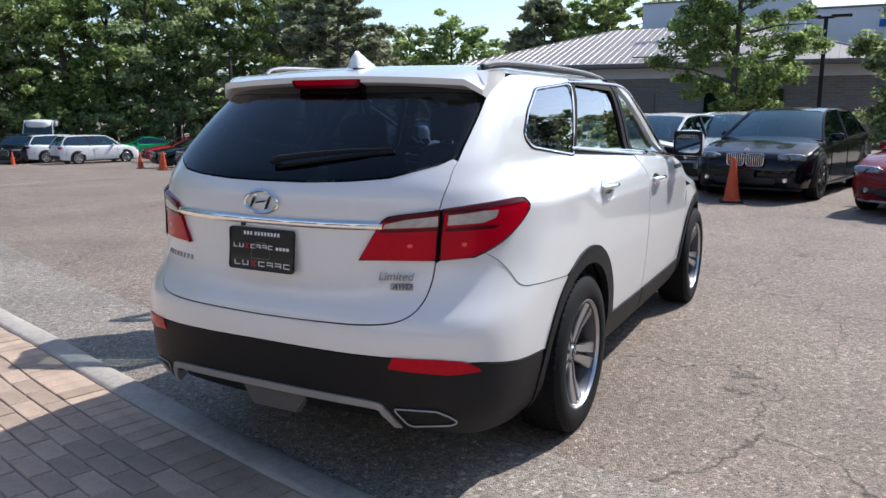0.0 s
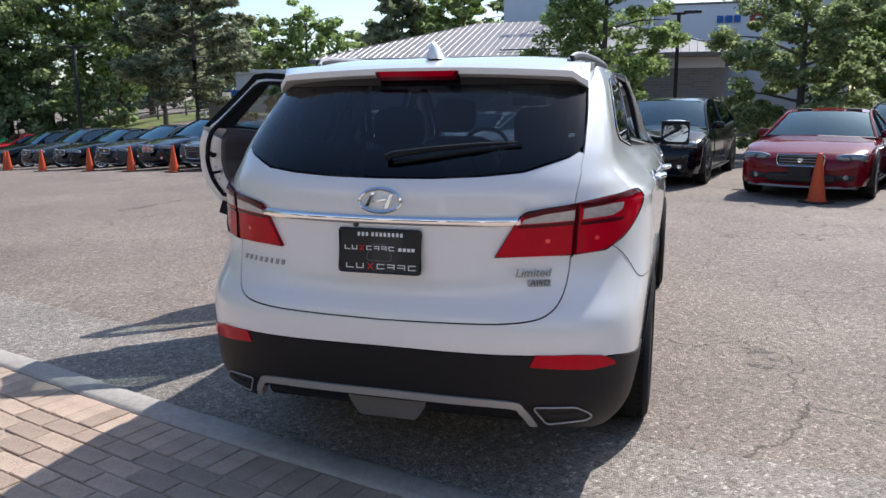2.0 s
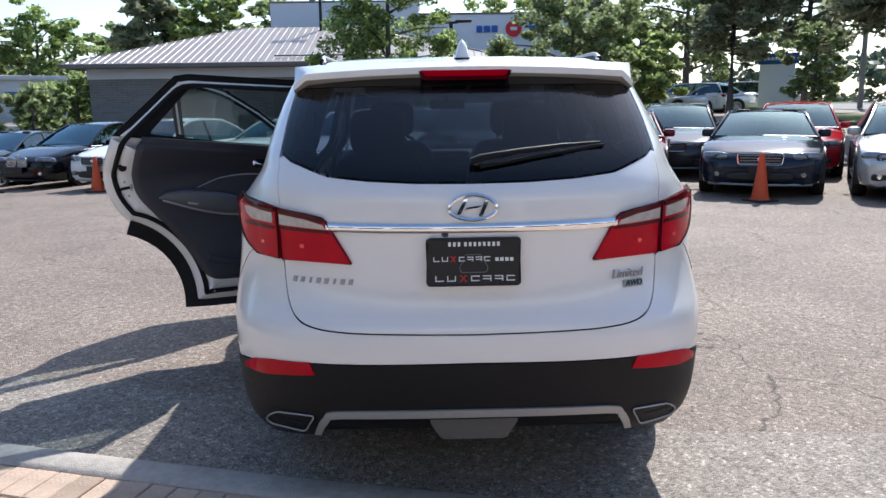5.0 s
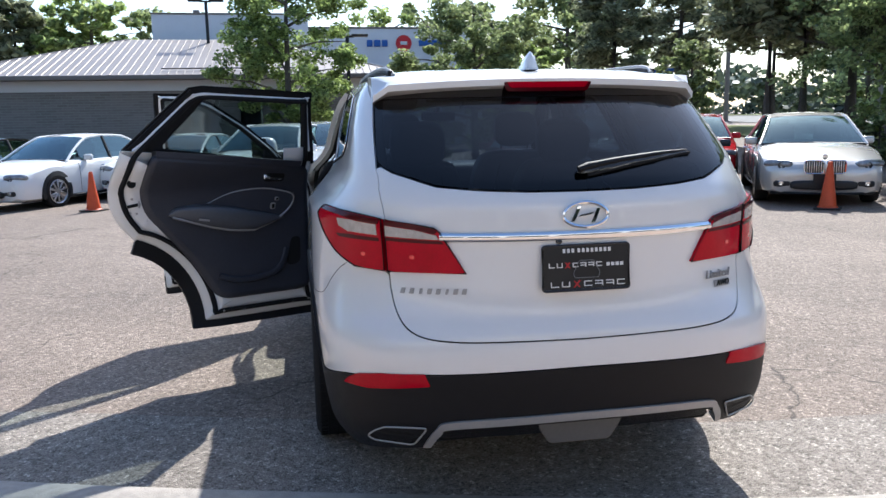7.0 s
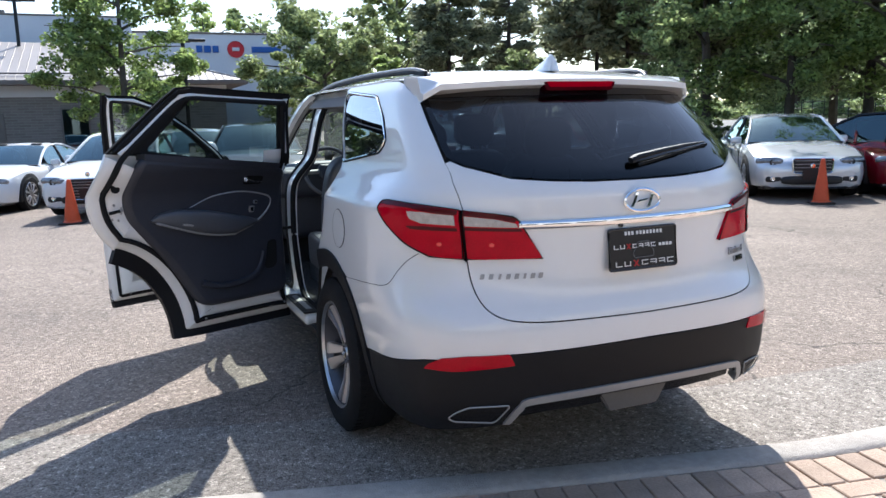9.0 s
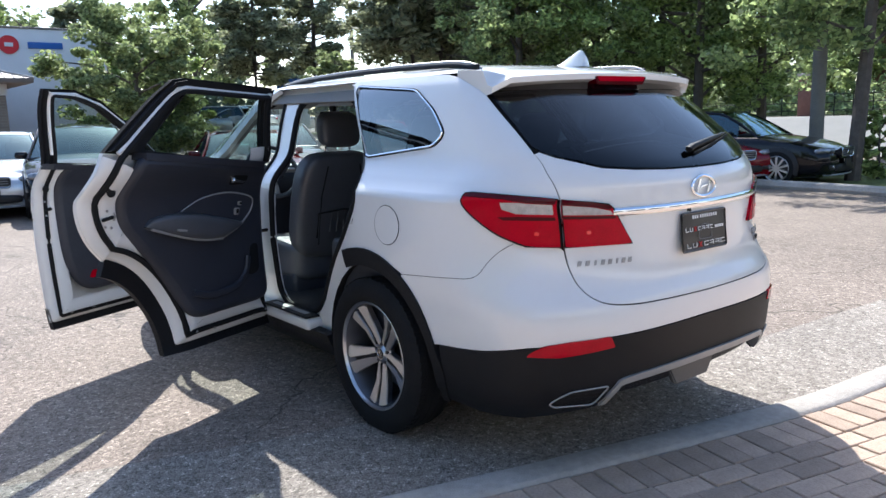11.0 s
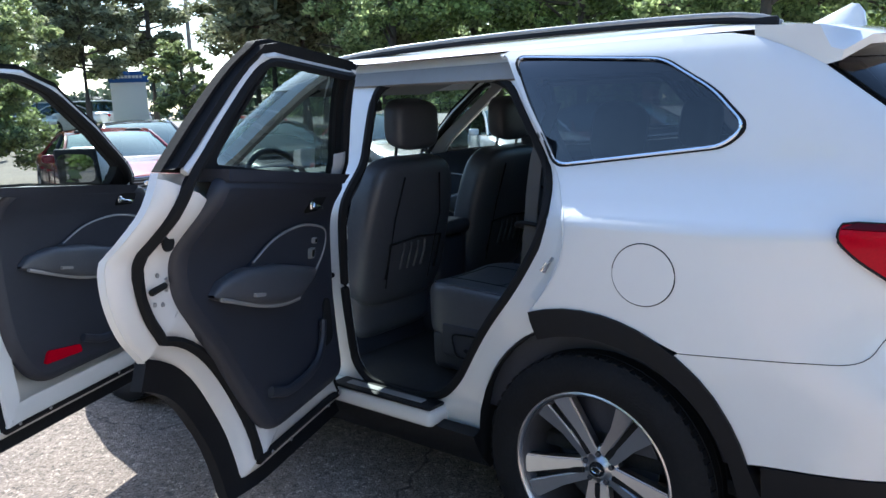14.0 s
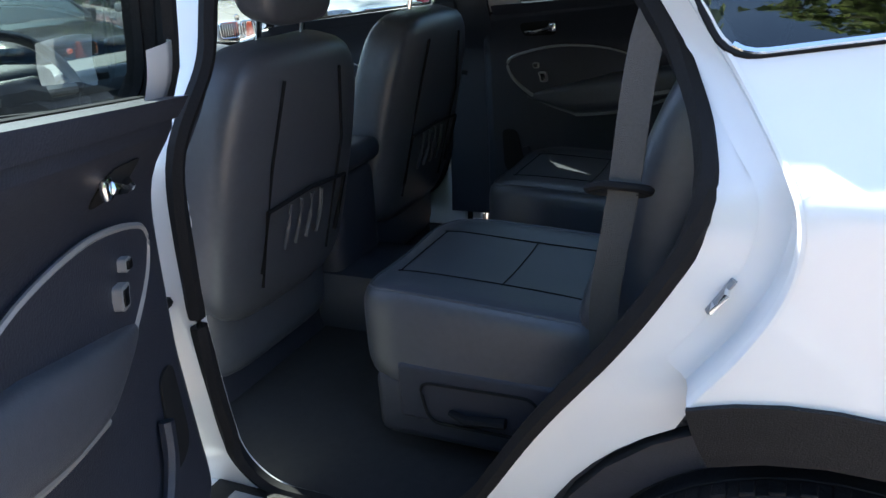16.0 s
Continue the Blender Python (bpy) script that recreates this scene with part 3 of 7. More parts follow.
SEAM = [tuple(p) for p in spline([(.885, .974), (.94, .942), (1.0, .895), (1.055, .852), (1.12, .830), (1.22, .822), (1.35, .812), (1.46, .803), (1.56, .795)], 4)]
CLAD = [(0, .622), (.55, .617), (.95, .587), (1.2, .55)]

for side in (1, -1):
    s = lambda pts: [Vector((p[0] * side, p[1])) for p in pts]
    arch_o = [Vector((u_at_y(p[0], p[1], side), p[1])) for p in ARCH_OUT]
    up = [p for p in arch_o if p[1] > .79]
    # rear wing, from the door to the tailgate
    loop = sl([(.43, 1.645), (-.25, 1.645), (-.42, 1.63)], side)[:-1]
    k = [i for i, p in enumerate(loop) if p[1] < 1.6445]
    roofline = [Vector((u_at_y(y, z, side), z)) for y, z in ((.43, 1.645), (.2, 1.645), (0, 1.645), (-.15, 1.645), (-.3, 1.64), (-.37, 1.625))]
    loop = roofline + s(GATE_GAP[:6]) + s([(.95, 1.152), (1.10, 1.154), (1.065, 1.112), (1.015, 1.062), (.935, 1.006), (.886, .980)]) + s(SEAM) + up[::-1] + \
        [Vector((u_at_y(y, z, side), z)) for y, z in fine(spline(DOOR_CUT[::-1], 5), .03)[:-40] or []]
    cut = [Vector((u_at_y(p[0], p[1], side), p[1])) for p in spline(DOOR_CUT[::-1], 6)]
    loop = roofline + s(GATE_GAP[:6]) + s([(.95, 1.152), (1.10, 1.154), (1.065, 1.112), (1.015, 1.062), (.935, 1.006), (.886, .980)]) + s(SEAM) + up[::-1] + cut
    hole = [Vector((u_at_y(p[0], p[1], side), p[1])) for p in QWIN]
    body_panel("rear_wing", loop, M_WHITE, suv, [hole], .02, label="glossy white rear wing with a flush round fuel flap" if side < 0 else "glossy white rear wing")
    win = [Vector((u_at_y(p[0], p[1], side), p[1])) for p in QWIN]
    g = body_panel("quarter_window", win, G_PRIVACY, suv, (), .05, -.004, 0, label="dark tinted rear quarter window")
    body_tube("window_trim", win[3:-2], .0055, M_CHROME, g, .002, closed=False, label="bright chrome window surround")
    body_tube("window_seal", [p + (p - Vector((u_at_y(0, 1.45, side), 1.45))) * .025 for p in win], .005, M_SEAL, g, .0)
    # tail lamp: one piece on the wing, one on the tailgate
    outer = s([(.732, 1.140), (.95, 1.155), (1.09, 1.160)]) + s(spline([(1.115, 1.156), (1.075, 1.113), (1.03, 1.068), (.945, 1.008), (.84, .964)], 4)) + s([(.712, .958)])
    lamp = body_panel("tail_lamp", outer, M_RED, suv, (), .025, .012, .05, label="red tail lamp with a clear upper band")
    body_panel("lamp_rim", s([(.735, 1.138), (.95, 1.153), (1.09, 1.158), (1.098, 1.145), (.94, 1.140), (.738, 1.124)]), M_RED_DK, lamp, (), .02, .016, .01)
    body_panel("clear_band", s([(.745, 1.122), (.87, 1.132), (.935, 1.132), (.920, 1.104), (.87, 1.088), (.740, 1.084)]), M_CLEAR, lamp, (), .02, .015, .01, label="clear ribbed indicator lens")
    body_panel("lamp_band", s([(.735, 1.074), (.86, 1.078), (.94, 1.075), (.92, 1.064), (.732, 1.062)]), M_RED_DK, lamp, (), .02, .0145, .01)
    inner = s([(.425, .958), (.515, 1.100), (.535, 1.115), (.60, 1.126), (.716, 1.138), (.698, .958)])
    lamp2 = body_panel("tail_lamp", inner, M_RED, suv, (), .025, .012, .05, label="red tail lamp on the tailgate")
    body_panel("lamp_rim", s([(.520, 1.108), (.60, 1.128), (.716, 1.140), (.714, 1.122), (.60, 1.109), (.53, 1.094)]), M_RED_DK, lamp2, (), .02, .016, .01)
    body_panel("clear_band", s([(.526, 1.090), (.60, 1.107), (.710, 1.119), (.707, 1.082), (.517, 1.075)]), M_CLEAR, lamp2, (), .02, .015, .01, label="clear ribbed reversing lens")
    body_panel("lamp_band", s([(.508, 1.070), (.706, 1.077), (.704, 1.066), (.502, 1.060)]), M_RED_DK, lamp2, (), .02, .0145, .01)
    body_tube("lamp_edge", outer, .0032, M_GAP, lamp, .013, sides=4)
    body_tube("lamp_edge", inner, .0032, M_GAP, lamp2, .013, sides=4)
    # small brighter pads on the lens paint the glints inside the lamp
    for uu, zz in ((.61, 1.012), (.80, 1.012)):
        body_panel("bulb", rounded(s([(uu - .009, zz - .007), (uu + .009, zz - .007), (uu + .009, zz + .007), (uu - .009, zz + .007)]), .006), M_LENS_GLINT, lamp2 if uu < .7 else lamp, (), .02, .0135, .004)
    # wheel-arch cladding behind the door cut
    ring = arch_o + [Vector((u_at_y(p[0], p[1], side), p[1])) for p in reversed(ARCH_IN)][:0]
    inn = [Vector((u_at_y(p[0], p[1], side), p[1])) for p in ARCH_IN]
    low = [Vector((u_at_y(-.43, .25, side), .25)), Vector((u_at_y(-.455, .515, side), .515))]
    body_panel("arch_cladding", arch_o + [Vector((u_at_y(-.46, .50, side), .50))] + [Vector((u_at_y(-.46, .25, side), .25))] + inn[::-1], M_CLAD, suv, (), .03, .010, .05, label="grained black wheel-arch cladding")
    # reflector in the bumper
    r = body_panel("reflector", rounded(s([(.55, .618), (.74, .612), (.86, .598), (.925, .574), (.955, .553), (.80, .552), (.527, .575)]), .006), M_RED, suv, (), .03, .008, .02, label="red reflector strip in the bumper")
    # exhaust finisher
    ex = rounded(s([(.54, .420), (.73, .414), (.795, .388), (.835, .360), (.80, .347), (.60, .345)]), .02)
    e = body_tube("exhaust_tip", ex, .0034, M_SATIN, suv, .011, label="trapezoid chrome exhaust finisher")
    # no hole: a flat dark panel paints the shaded inside
    body_panel("exhaust_opening", ex, M_GAP, e, (), .04, .004, .01)
    # front wing, hood edge and lower cladding
    yq = [(u_at_y(2.34, z, side), z) for z in (.95, .80, .60, .43)]
    farch = [(u_at_y(p[0], p[1], side), p[1]) for p in arc(2.80, .36, .50, .50, 172, 20, 18)]
    end = side * (U_ALL - .004)
    body_panel("front_wing", [Vector(p) for p in yq + farch] + [Vector((end, .52)), Vector((end, .945)), Vector((u_at_y(3.0, .945, side), .945))], M_WHITE, suv, (), .05, label="glossy white front wing")
    body_panel("arch_cladding", [Vector((u_at_y(p[0], p[1], side), p[1])) for p in arc(2.80, .36, .50, .50, 172, 10, 18) + arc(2.80, .36, .43, .43, 8, 190, 18)], M_CLAD, suv, (), .04, .010, .05, label="grained black wheel-arch cladding")
    body_panel("front_bumper", [Vector((u_at_y(3.31, .30, side), .30)), Vector((u_at_y(3.31, .50, side), .50)), Vector((end, .515)), Vector((end, .28))], M_CLAD, suv, (), .05)
    hl = rounded([(u_at_y(3.05, .90, side), .90), (u_at_y(3.35, .915, side), .915), (u_at_y(3.62, .86, side), .86), (u_at_y(3.60, .76, side), .76), (u_at_y(3.35, .78, side), .78)], .02)
    body_panel("headlamp", hl, M_CLEAR, suv, (), .04, .008, .02, label="clear headlamp")
    # rocker
    rock = [(.455, .365), (2.33, .365), (2.36, .23), (.44, .23)]
    body_panel("rocker_cladding", sl(rock, side, .05), M_CLAD, suv, (), .05, .006, .05, label="grained black sill cladding")

# bumper, tailgate, rear glass
LOWER = [Vector(p) for p in spline([(0, .7205), (.25, .7245), (.42, .7285), (.54, .7405), (.612, .767), (.655, .815), (.682, .88), (.698, .945), (.705, .99)], 5)]
LOWER_N = [(LOWER[min(i + 1, len(LOWER) - 1)] - LOWER[max(i - 1, 0)]).normalized() for i in range(len(LOWER))]
lower = lambda d: [(max(0, p.x + n.y * d), p.y - n.x * d) for p, n in zip(LOWER, LOWER_N)]
half_gate = [(u_at_x(x, z), z) for x, z in ((0, 1.226), (.19, 1.228), (.36, 1.236), (.50, 1.249), (.58, 1.275), (.64, 1.295), (.672, 1.315))] + [(GATE_GAP[3][0] - .004, 1.308)] + [(p[0] - .004, p[1] + (.003 if p[1] < .8 else 0)) for p in GATE_GAP[4:7]] + lower(-.0025)[::-1]
body_panel("tailgate", mirror_u(half_gate), M_WHITE, suv, (), .03, label="glossy white tailgate")
half_bump = [p for p in lower(.003) if p[1] < .952] + [(.72, .957), (.87, .968)] + SEAM + [(u_at_y(p[0], p[1], 1), p[1]) for p in ARCH_OUT if p[1] < .79] + [(1.46, .522)] + CLAD[::-1]
body_panel("rear_bumper", mirror_u(half_bump), M_WHITE, suv, (), .03, label="white rear bumper")
half_clad = CLAD + [(1.46, .518), (1.46, .262), (1.2, .255), (.95, .268), (.72, .305), (.56, .322), (.50, .385), (.43, .408), (0, .415)]
body_panel("bumper_cladding", mirror_u([(p[0], p[1] - (.004 if i < 4 else 0)) for i, p in enumerate(half_clad)]), M_CLAD, suv, (), .03, .004, .03, label="grained black lower bumper")
half_glass = [(u_at_x(x, z), z) for x, z in ((0, 1.577), (.2, 1.577), (.4, 1.575), (.55, 1.572), (.656, 1.566), (.656, 1.54), (.670, 1.44), (.679, 1.36), (.678, 1.332), (.662, 1.313), (.63, 1.297), (.57, 1.279), (.50, 1.255), (.36, 1.241), (.19, 1.233), (0, 1.231))]
rear_glass = body_panel("rear_window", mirror_u(half_glass), G_REAR, suv, (), .04, .004, 0, label="dark tinted rear window")
body_panel("window_band", mirror_u([(u_at_x(x, z), z) for x, z in ((0, 1.592), (.3, 1.592), (.5, 1.590), (.655, 1.586), (.652, 1.555), (.5, 1.557), (.3, 1.557), (0, 1.557))]), M_BLACKGLOSS, rear_glass, (), .04, .006, .004)
# shut line filler behind the gaps
body_panel("shut_line", mirror_u([(0, 1.215), (u_at_x(.4, 1.225), 1.225), (u_at_x(.60, 1.26), 1.26), (u_at_x(.655, 1.33), 1.33), (u_at_x(.63, 1.58), 1.58), (1.05, 1.58), (.99, 1.2), (.90, .9), (.75, .70), (0, .69)]), M_GAP, suv, (), .06, -.016, .004)
# silver skid bar under the bumper
sk_up = spline([(-.560, .335), (-.508, .412), (-.43, .443), (0, .450), (.43, .443), (.508, .412), (.560, .335)], 5)
sk_lo = spline([(.528, .335), (.486, .393), (.425, .417), (0, .423), (-.425, .417), (-.486, .393), (-.528, .335)], 5)
body_panel("skid_bar", [Vector((p[0], p[1])) for p in list(sk_up) + list(sk_lo)], M_SATIN, suv, (), .03, .014, .04, label="satin silver skid bar")
body_panel("skid_panel", mirror_u([(0, .415), (.42, .408), (.50, .36), (.53, .325), (.40, .33), (.2, .325), (0, .325)]), M_CLAD, suv, (), .04, -.03, .02)
part("tow_cover", prism([(-.175, .405), (.175, .405), (.115, .312), (-.115, .312)], .03, "Y", .006), M_SATIN_SHADED, suv, "grey trapezoid tow-eye cover").location = (0, -1.098, .0)
# chrome bar, badge, plate, lettering
cb = spline([(-.515, 1.083), (-.3, 1.082), (0, 1.081), (.3, 1.082), (.515, 1.083)], 6)
body_tube("chrome_bar", cb, .009, M_CHROME, suv, .006, 1.75, 10, False, label="chrome strip across the tailgate")
oval = [Vector((.088 * math.cos(a), 1.150 + .041 * math.sin(a))) for a in np.linspace(0, 2 * math.pi, 36, endpoint=False)]
emb = body_tube("emblem", oval, .0065, M_CHROME, suv, .006, label="oval chrome emblem")
for q in ([(-.060, 1.128), (-.046, 1.128), (-.020, 1.178), (-.036, 1.176)], [(.060, 1.172), (.046, 1.172), (.020, 1.122), (.036, 1.124)], [(-.034, 1.143), (.020, 1.150), (.036, 1.158), (-.020, 1.151)]):
    body_panel("emblem_bar", [Vector(p) for p in q], M_CHROME, emb, (), .02, .010, .006)
M_PLATE = mat("black_plate", (.012, .012, .013), .35, coat=.3, var=.1, scale=20)
M_PLATE_WHITE = mat("plate_print_white", (.75, .75, .74), .5, var=.05, scale=40)
M_PLATE_GREY = mat("plate_print_grey", (.16, .16, .165), .5, var=.05, scale=40)
M_PLATE_RED = mat("plate_print_red", (.45, .015, .02), .45, var=.05, scale=40)
plate = thing("dealer_plate", (0, -1.126, .968), "black dealer plate with white and red print on the tailgate", "plate")
tilt = pose(0, 0, 0, -5, 0, 0)
pl = rounded([(-.156, -.078), (.156, -.078), (.156, .078), (-.156, .078)], .012)
part("plate_panel", prism(pl, .006, "Y", .001), M_PLATE, plate)
part("plate_frame", tube([(p.x, 0, p.y) for p in pl], .005, 6, True), M_PLATE, plate, "black plate frame")


def plate_bar(x, z, w, h, m, name="print_bar", slant=0.0):
    part(name, prism([(x - w / 2, z - h / 2), (x + w / 2, z - h / 2), (x + w / 2 + slant, z + h / 2), (x - w / 2 + slant, z + h / 2)], .002, "Y"), m, plate).location = (0, -.0035, 0)


def stroke_letter(x, z, w, h, m, kind):
    """Slim strokes as wide as one printed mark: u, l, c, a or x shaped."""
    t = .0034
    if kind == "x":
        for sl_ in (1, -1):
            plate_bar(x - sl_ * w * .36, z, t * 1.6, h * 1.25, m, slant=sl_ * w * .72)
        return
    if kind in "ulc":
        plate_bar(x - w / 2 + t / 2, z, t, h, m)
    if kind in "ucl":
        plate_bar(x, z - h / 2 + t / 2, w, t, m)
    if kind in "ca":
        plate_bar(x, z + h / 2 - t / 2, w, t, m)
    if kind in "ua":
        plate_bar(x + w / 2 - t / 2, z, t, h, m)
    if kind == "a":
        plate_bar(x, z - h * .1, w, t, m)


for i in range(11):
    plate_bar(-.080 + i * .0158 + (.006 if i > 2 else 0), .060, .009, .014, M_PLATE_WHITE)
for i, k in enumerate("luxcaac"):
    big = k == "x"
    stroke_letter(-.125 + i * .0285, .010, .021, .016, M_PLATE_RED if big else M_PLATE_WHITE, k)
for i in range(4):
    plate_bar(.079 + i * .0165, .008, .0115, .012, M_PLATE_WHITE)
for i, k in enumerate("luxcaac"):
    big = k == "x"
    stroke_letter(-.115 + i * .040, -.056, .029, .019, M_PLATE_RED if big else M_PLATE_WHITE, k)
car_print = [(-.045, -.030), (.045, -.030), (.048, -.010), (.038, .004), (.028, .030), (-.028, .030), (-.038, .004), (-.048, -.010)]
part("print_outline", tube([(p[0], -.004, p[1] - .005) for p in rounded(car_print, .01)], .0014, 4, True), M_PLATE_GREY, plate)
plate.matrix_basis = pose(0, -1.1385, .968) @ tilt


def letters(text, at, size, material, parent, name, rx=90, rz=0, extrude=.002, slant=.0):
    c = bpy.data.curves.new(name, "FONT")
    c.body, c.size, c.extrude, c.align_x, c.align_y, c.shear = text, size, extrude, "CENTER", "CENTER", slant
    tmp = bpy.data.objects.new(name, c)
    me = bpy.data.meshes.new_from_object(tmp)
    bpy.data.objects.remove(tmp)
    ob = part(name, me, material, parent)
    ob.matrix_basis = pose(*at, rx, 0, rz)
    return ob


def face_rear(x, z, off):
    """A pose on the rear of the body, turned to face outwards."""
    u = u_at_x(x, z)
    p, n = body(u, z, off), body_normal(u, z)
    return p, math.degrees(math.atan2(n.x, -n.y)), math.degrees(math.asin(n.z))


p, rz, up = face_rear(.542, .898, .006)
letters("Limited", p, .043, M_SATIN, suv, "trim_lettering", 90 - up, rz, .003, .25)["label"] = "small chrome trim lettering"
p, rz, up = face_rear(.566, .862, .005)
ob = part("drive_badge", prism(rounded([(-.042, -.013), (.042, -.013), (.042, .013), (-.042, .013)], .004), .004, "Y", .001), M_SATIN, suv, "small silver badge")
ob.matrix_basis = pose(*p, -up, 0, rz)
letters("AWD", p + body_normal(u_at_x(.566, .862), .862) * .002, .028, M_BLACKGLOSS, suv, "badge_lettering", 90 - up, rz, .002, .3)
for i in range(8):
    x = -.625 + i * .029
    p, rz, up = face_rear(x, .893, .004)
    w = .010 if i not in (2, 5) else .006
    ob = part("model_bar", prism([(-w * .8, -.010), (w * .8, -.010), (w * .8 + .005, .010), (-w * .8 + .005, .010)], .004, "Y", .001), M_SATIN, suv)
    ob.matrix_basis = pose(*p, -up, 0, rz)
p, rz, up = face_rear(-.095, 1.060, .000)
part("rear_camera", join(box(.022, .016, .012, p, .004), box(.011, .010, .010, p + Vector((0, -.008, -.003)), .004)), M_BLACKGLOSS, suv)

# fuel flap
ring = [Vector((u_at_y(-.166 + .090 * math.cos(a), 1.0 + .086 * math.sin(a), -1), 1.0 + .086 * math.sin(a))) for a in np.linspace(0, 2 * math.pi, 40, endpoint=False)]
flap = body_panel("fuel_flap", ring, M_WHITE, suv, (), .03, .0025, .01, label="round white fuel flap")
body_tube("flap_gap", ring, .0022, M_GAP, flap, .001, sides=4)

# seam lines between wing and bumper
for side in (1, -1):
    body_tube("panel_seam", [Vector((p[0] * side, p[1])) for p in SEAM], .0011, M_GAP, suv, .0008, sides=4, closed=False)

# roof: rings closing over the top outline
zs, N = 1.645, 64
us = np.concatenate([np.linspace(0, U_ALL, 90), -np.linspace(0, U_ALL, 90)[::-1][1:-1]])
rim = [body(float(u), zs) for u in us]
cy = .55
verts, faces, n = [], [], len(rim)
for k, r in enumerate((1, .97, .93, .87, .78, .66, .52, .36, .2, .08)):
    for p in rim:
        verts.append((p.x * r, cy + (p.y - cy) * (r if r < 1 else 1), zs + .052 * (1 - r ** 6) + .008 * (1 - r)))
for k in range(9):
    for i in range(n):
        a, b = k * n + i, k * n + (i + 1) % n
        faces.append((a, b, b + n, a + n))
faces.append(tuple(9 * n + i for i in range(n)))
me = mesh_of(verts, faces)
me.shade_smooth()
part("roof", me, M_WHITE, suv, "smooth white roof")


# spoiler over the rear window
def spoiler():
    sec, K = [], 25
    for i in range(K):
        x = -.668 + 1.336 * i / (K - 1)
        q = abs(x) / .668
        yb = -.705 + .075 * q ** 2 + .10 * max(0, q - .9) * 5
        drop = .022 * q ** 2 + .035 * max(0, q - .93) * 14
        top = 1.676 - .022 * q ** 2
        zt = 1.634 - drop
        sec.append([(x, -.36, top), (x, -.52, top - .010), (x, yb + .03, zt + .006), (x, yb, zt - .004), (x, yb + .004, zt - .028), (x, yb + .07, zt - .044), (x, -.50, 1.575 - drop * .3), (x, -.36, 1.60)])
    vs = [p for s_ in sec for p in s_]
    fs = [(i * 8 + j, i * 8 + (j + 1) % 8, (i + 1) * 8 + (j + 1) % 8, (i + 1) * 8 + j) for i in range(K - 1) for j in range(8)]
    fs += [tuple(range(8)), tuple(range((K - 1) * 8, K * 8))]
    me = mesh_of(vs, fs)
    bm = bmesh.new()
    bm.from_mesh(me)
    bmesh.ops.recalc_face_normals(bm, faces=bm.faces)
    return bm


sp = part("spoiler", spoiler(), M_WHITE, suv, "white roof spoiler over the rear window")
bl = part("brake_lamp", prism(rounded([(-.160, -.022), (.160, -.022), (.182, .012), (.170, .018), (-.170, .018), (-.182, .012)], .012), .05, "Y", .004), M_RED_DK, sp, "red high-level brake lamp")
bl.location = (0, -.700, 1.603)
part("brake_lens", prism(rounded([(-.150, -.008), (.150, -.008), (.164, .014), (-.164, .014)], .008), .01, "Y", .002), M_RED, bl).location = (0, -.005, 0)
# shark fin
fin = bmesh.new()
prof = [(-.50, 0), (-.492, .045), (-.474, .070), (-.452, .075), (-.40, .050), (-.33, .02), (-.27, 0)]
rows = []
for y, h in prof:
    w = .034 * (1 - abs((y + .40) / .16) ** 2 * .6)
    rows.append([fin.verts.new((-w, y, 1.674)), fin.verts.new((-w * .5, y, 1.674 + h * .78)), fin.verts.new((0, y, 1.674 + h + .002)), fin.verts.new((w * .5, y, 1.674 + h * .78)), fin.verts.new((w, y, 1.674))])
for a, b in zip(rows, rows[1:]):
    for j in range(4):
        fin.faces.new((a[j], b[j], b[j + 1], a[j + 1]))
fin.faces.new(rows[0])
bmesh.ops.recalc_face_normals(fin, faces=fin.faces)
part("antenna_fin", fin, M_WHITE, suv, "white shark-fin aerial")
# roof rails
for side in (1, -1):
    path = spline([(side * .565, -.40, 1.662), (side * .578, -.33, 1.686), (side * .590, -.15, 1.700), (side * .594, .4, 1.707), (side * .588, 1.0, 1.700), (side * .568, 1.35, 1.682), (side * .558, 1.45, 1.662)], 6)
    rr = part("roof_rail", tube(path, .0085, 8, False, 1.0), M_SATIN, suv, "satin silver roof rail with black feet")
    part("rail_base", tube([(p.x, p.y, p.z - .014) for p in path[3:-3]], .010, 8, False, 1.0), M_CLAD, rr, "black rail base")
    for y, z in ((-.35, 1.668), (1.36, 1.666)):
        part("rail_foot", box(.022, .09, .03, (side * .576, y, z), .009), M_CLAD, rr)

# rear wiper
def on_glass(x, z, off):
    return body(u_at_x(x, z), z, off)


wip = part("wiper", tube([on_glass(.0, 1.283, .020), on_glass(.03, 1.288, .030), on_glass(.16, 1.306, .030), on_glass(.32, 1.326, .024), on_glass(.46, 1.340, .016)], [.017, .016, .013, .010, .004], 8, False, .8), M_CLAD, suv, "black rear wiper")
part("wiper_blade", tube([on_glass(.03, 1.272, .010), on_glass(.24, 1.304, .010), on_glass(.475, 1.334, .010)], .006, 6), M_SEAL, wip)

# front: hood, windscreen, grille
part("hood", body_grid(u_at_y(2.55, .95, 1), U_ALL, 40, [.945, .955, .965, .975, .985, .995, 1.01, 1.03, 1.05, 1.07, 1.09, 1.105]), M_WHITE, suv, "white hood")
UF = float(U_REF[699])
part("windscreen", body_grid(UF + .10, U_ALL, 24, np.linspace(1.115, 1.565, 14), -.003, 0), G_CLEAR, suv, "clear windscreen")
part("screen_frame", body_grid(UF + .10, U_ALL, 24, [1.565, 1.60, 1.62, 1.645]), M_WHITE, suv)
part("cowl", body_grid(UF - .2, U_ALL, 24, [1.10, 1.125], .002), M_CLAD, suv)
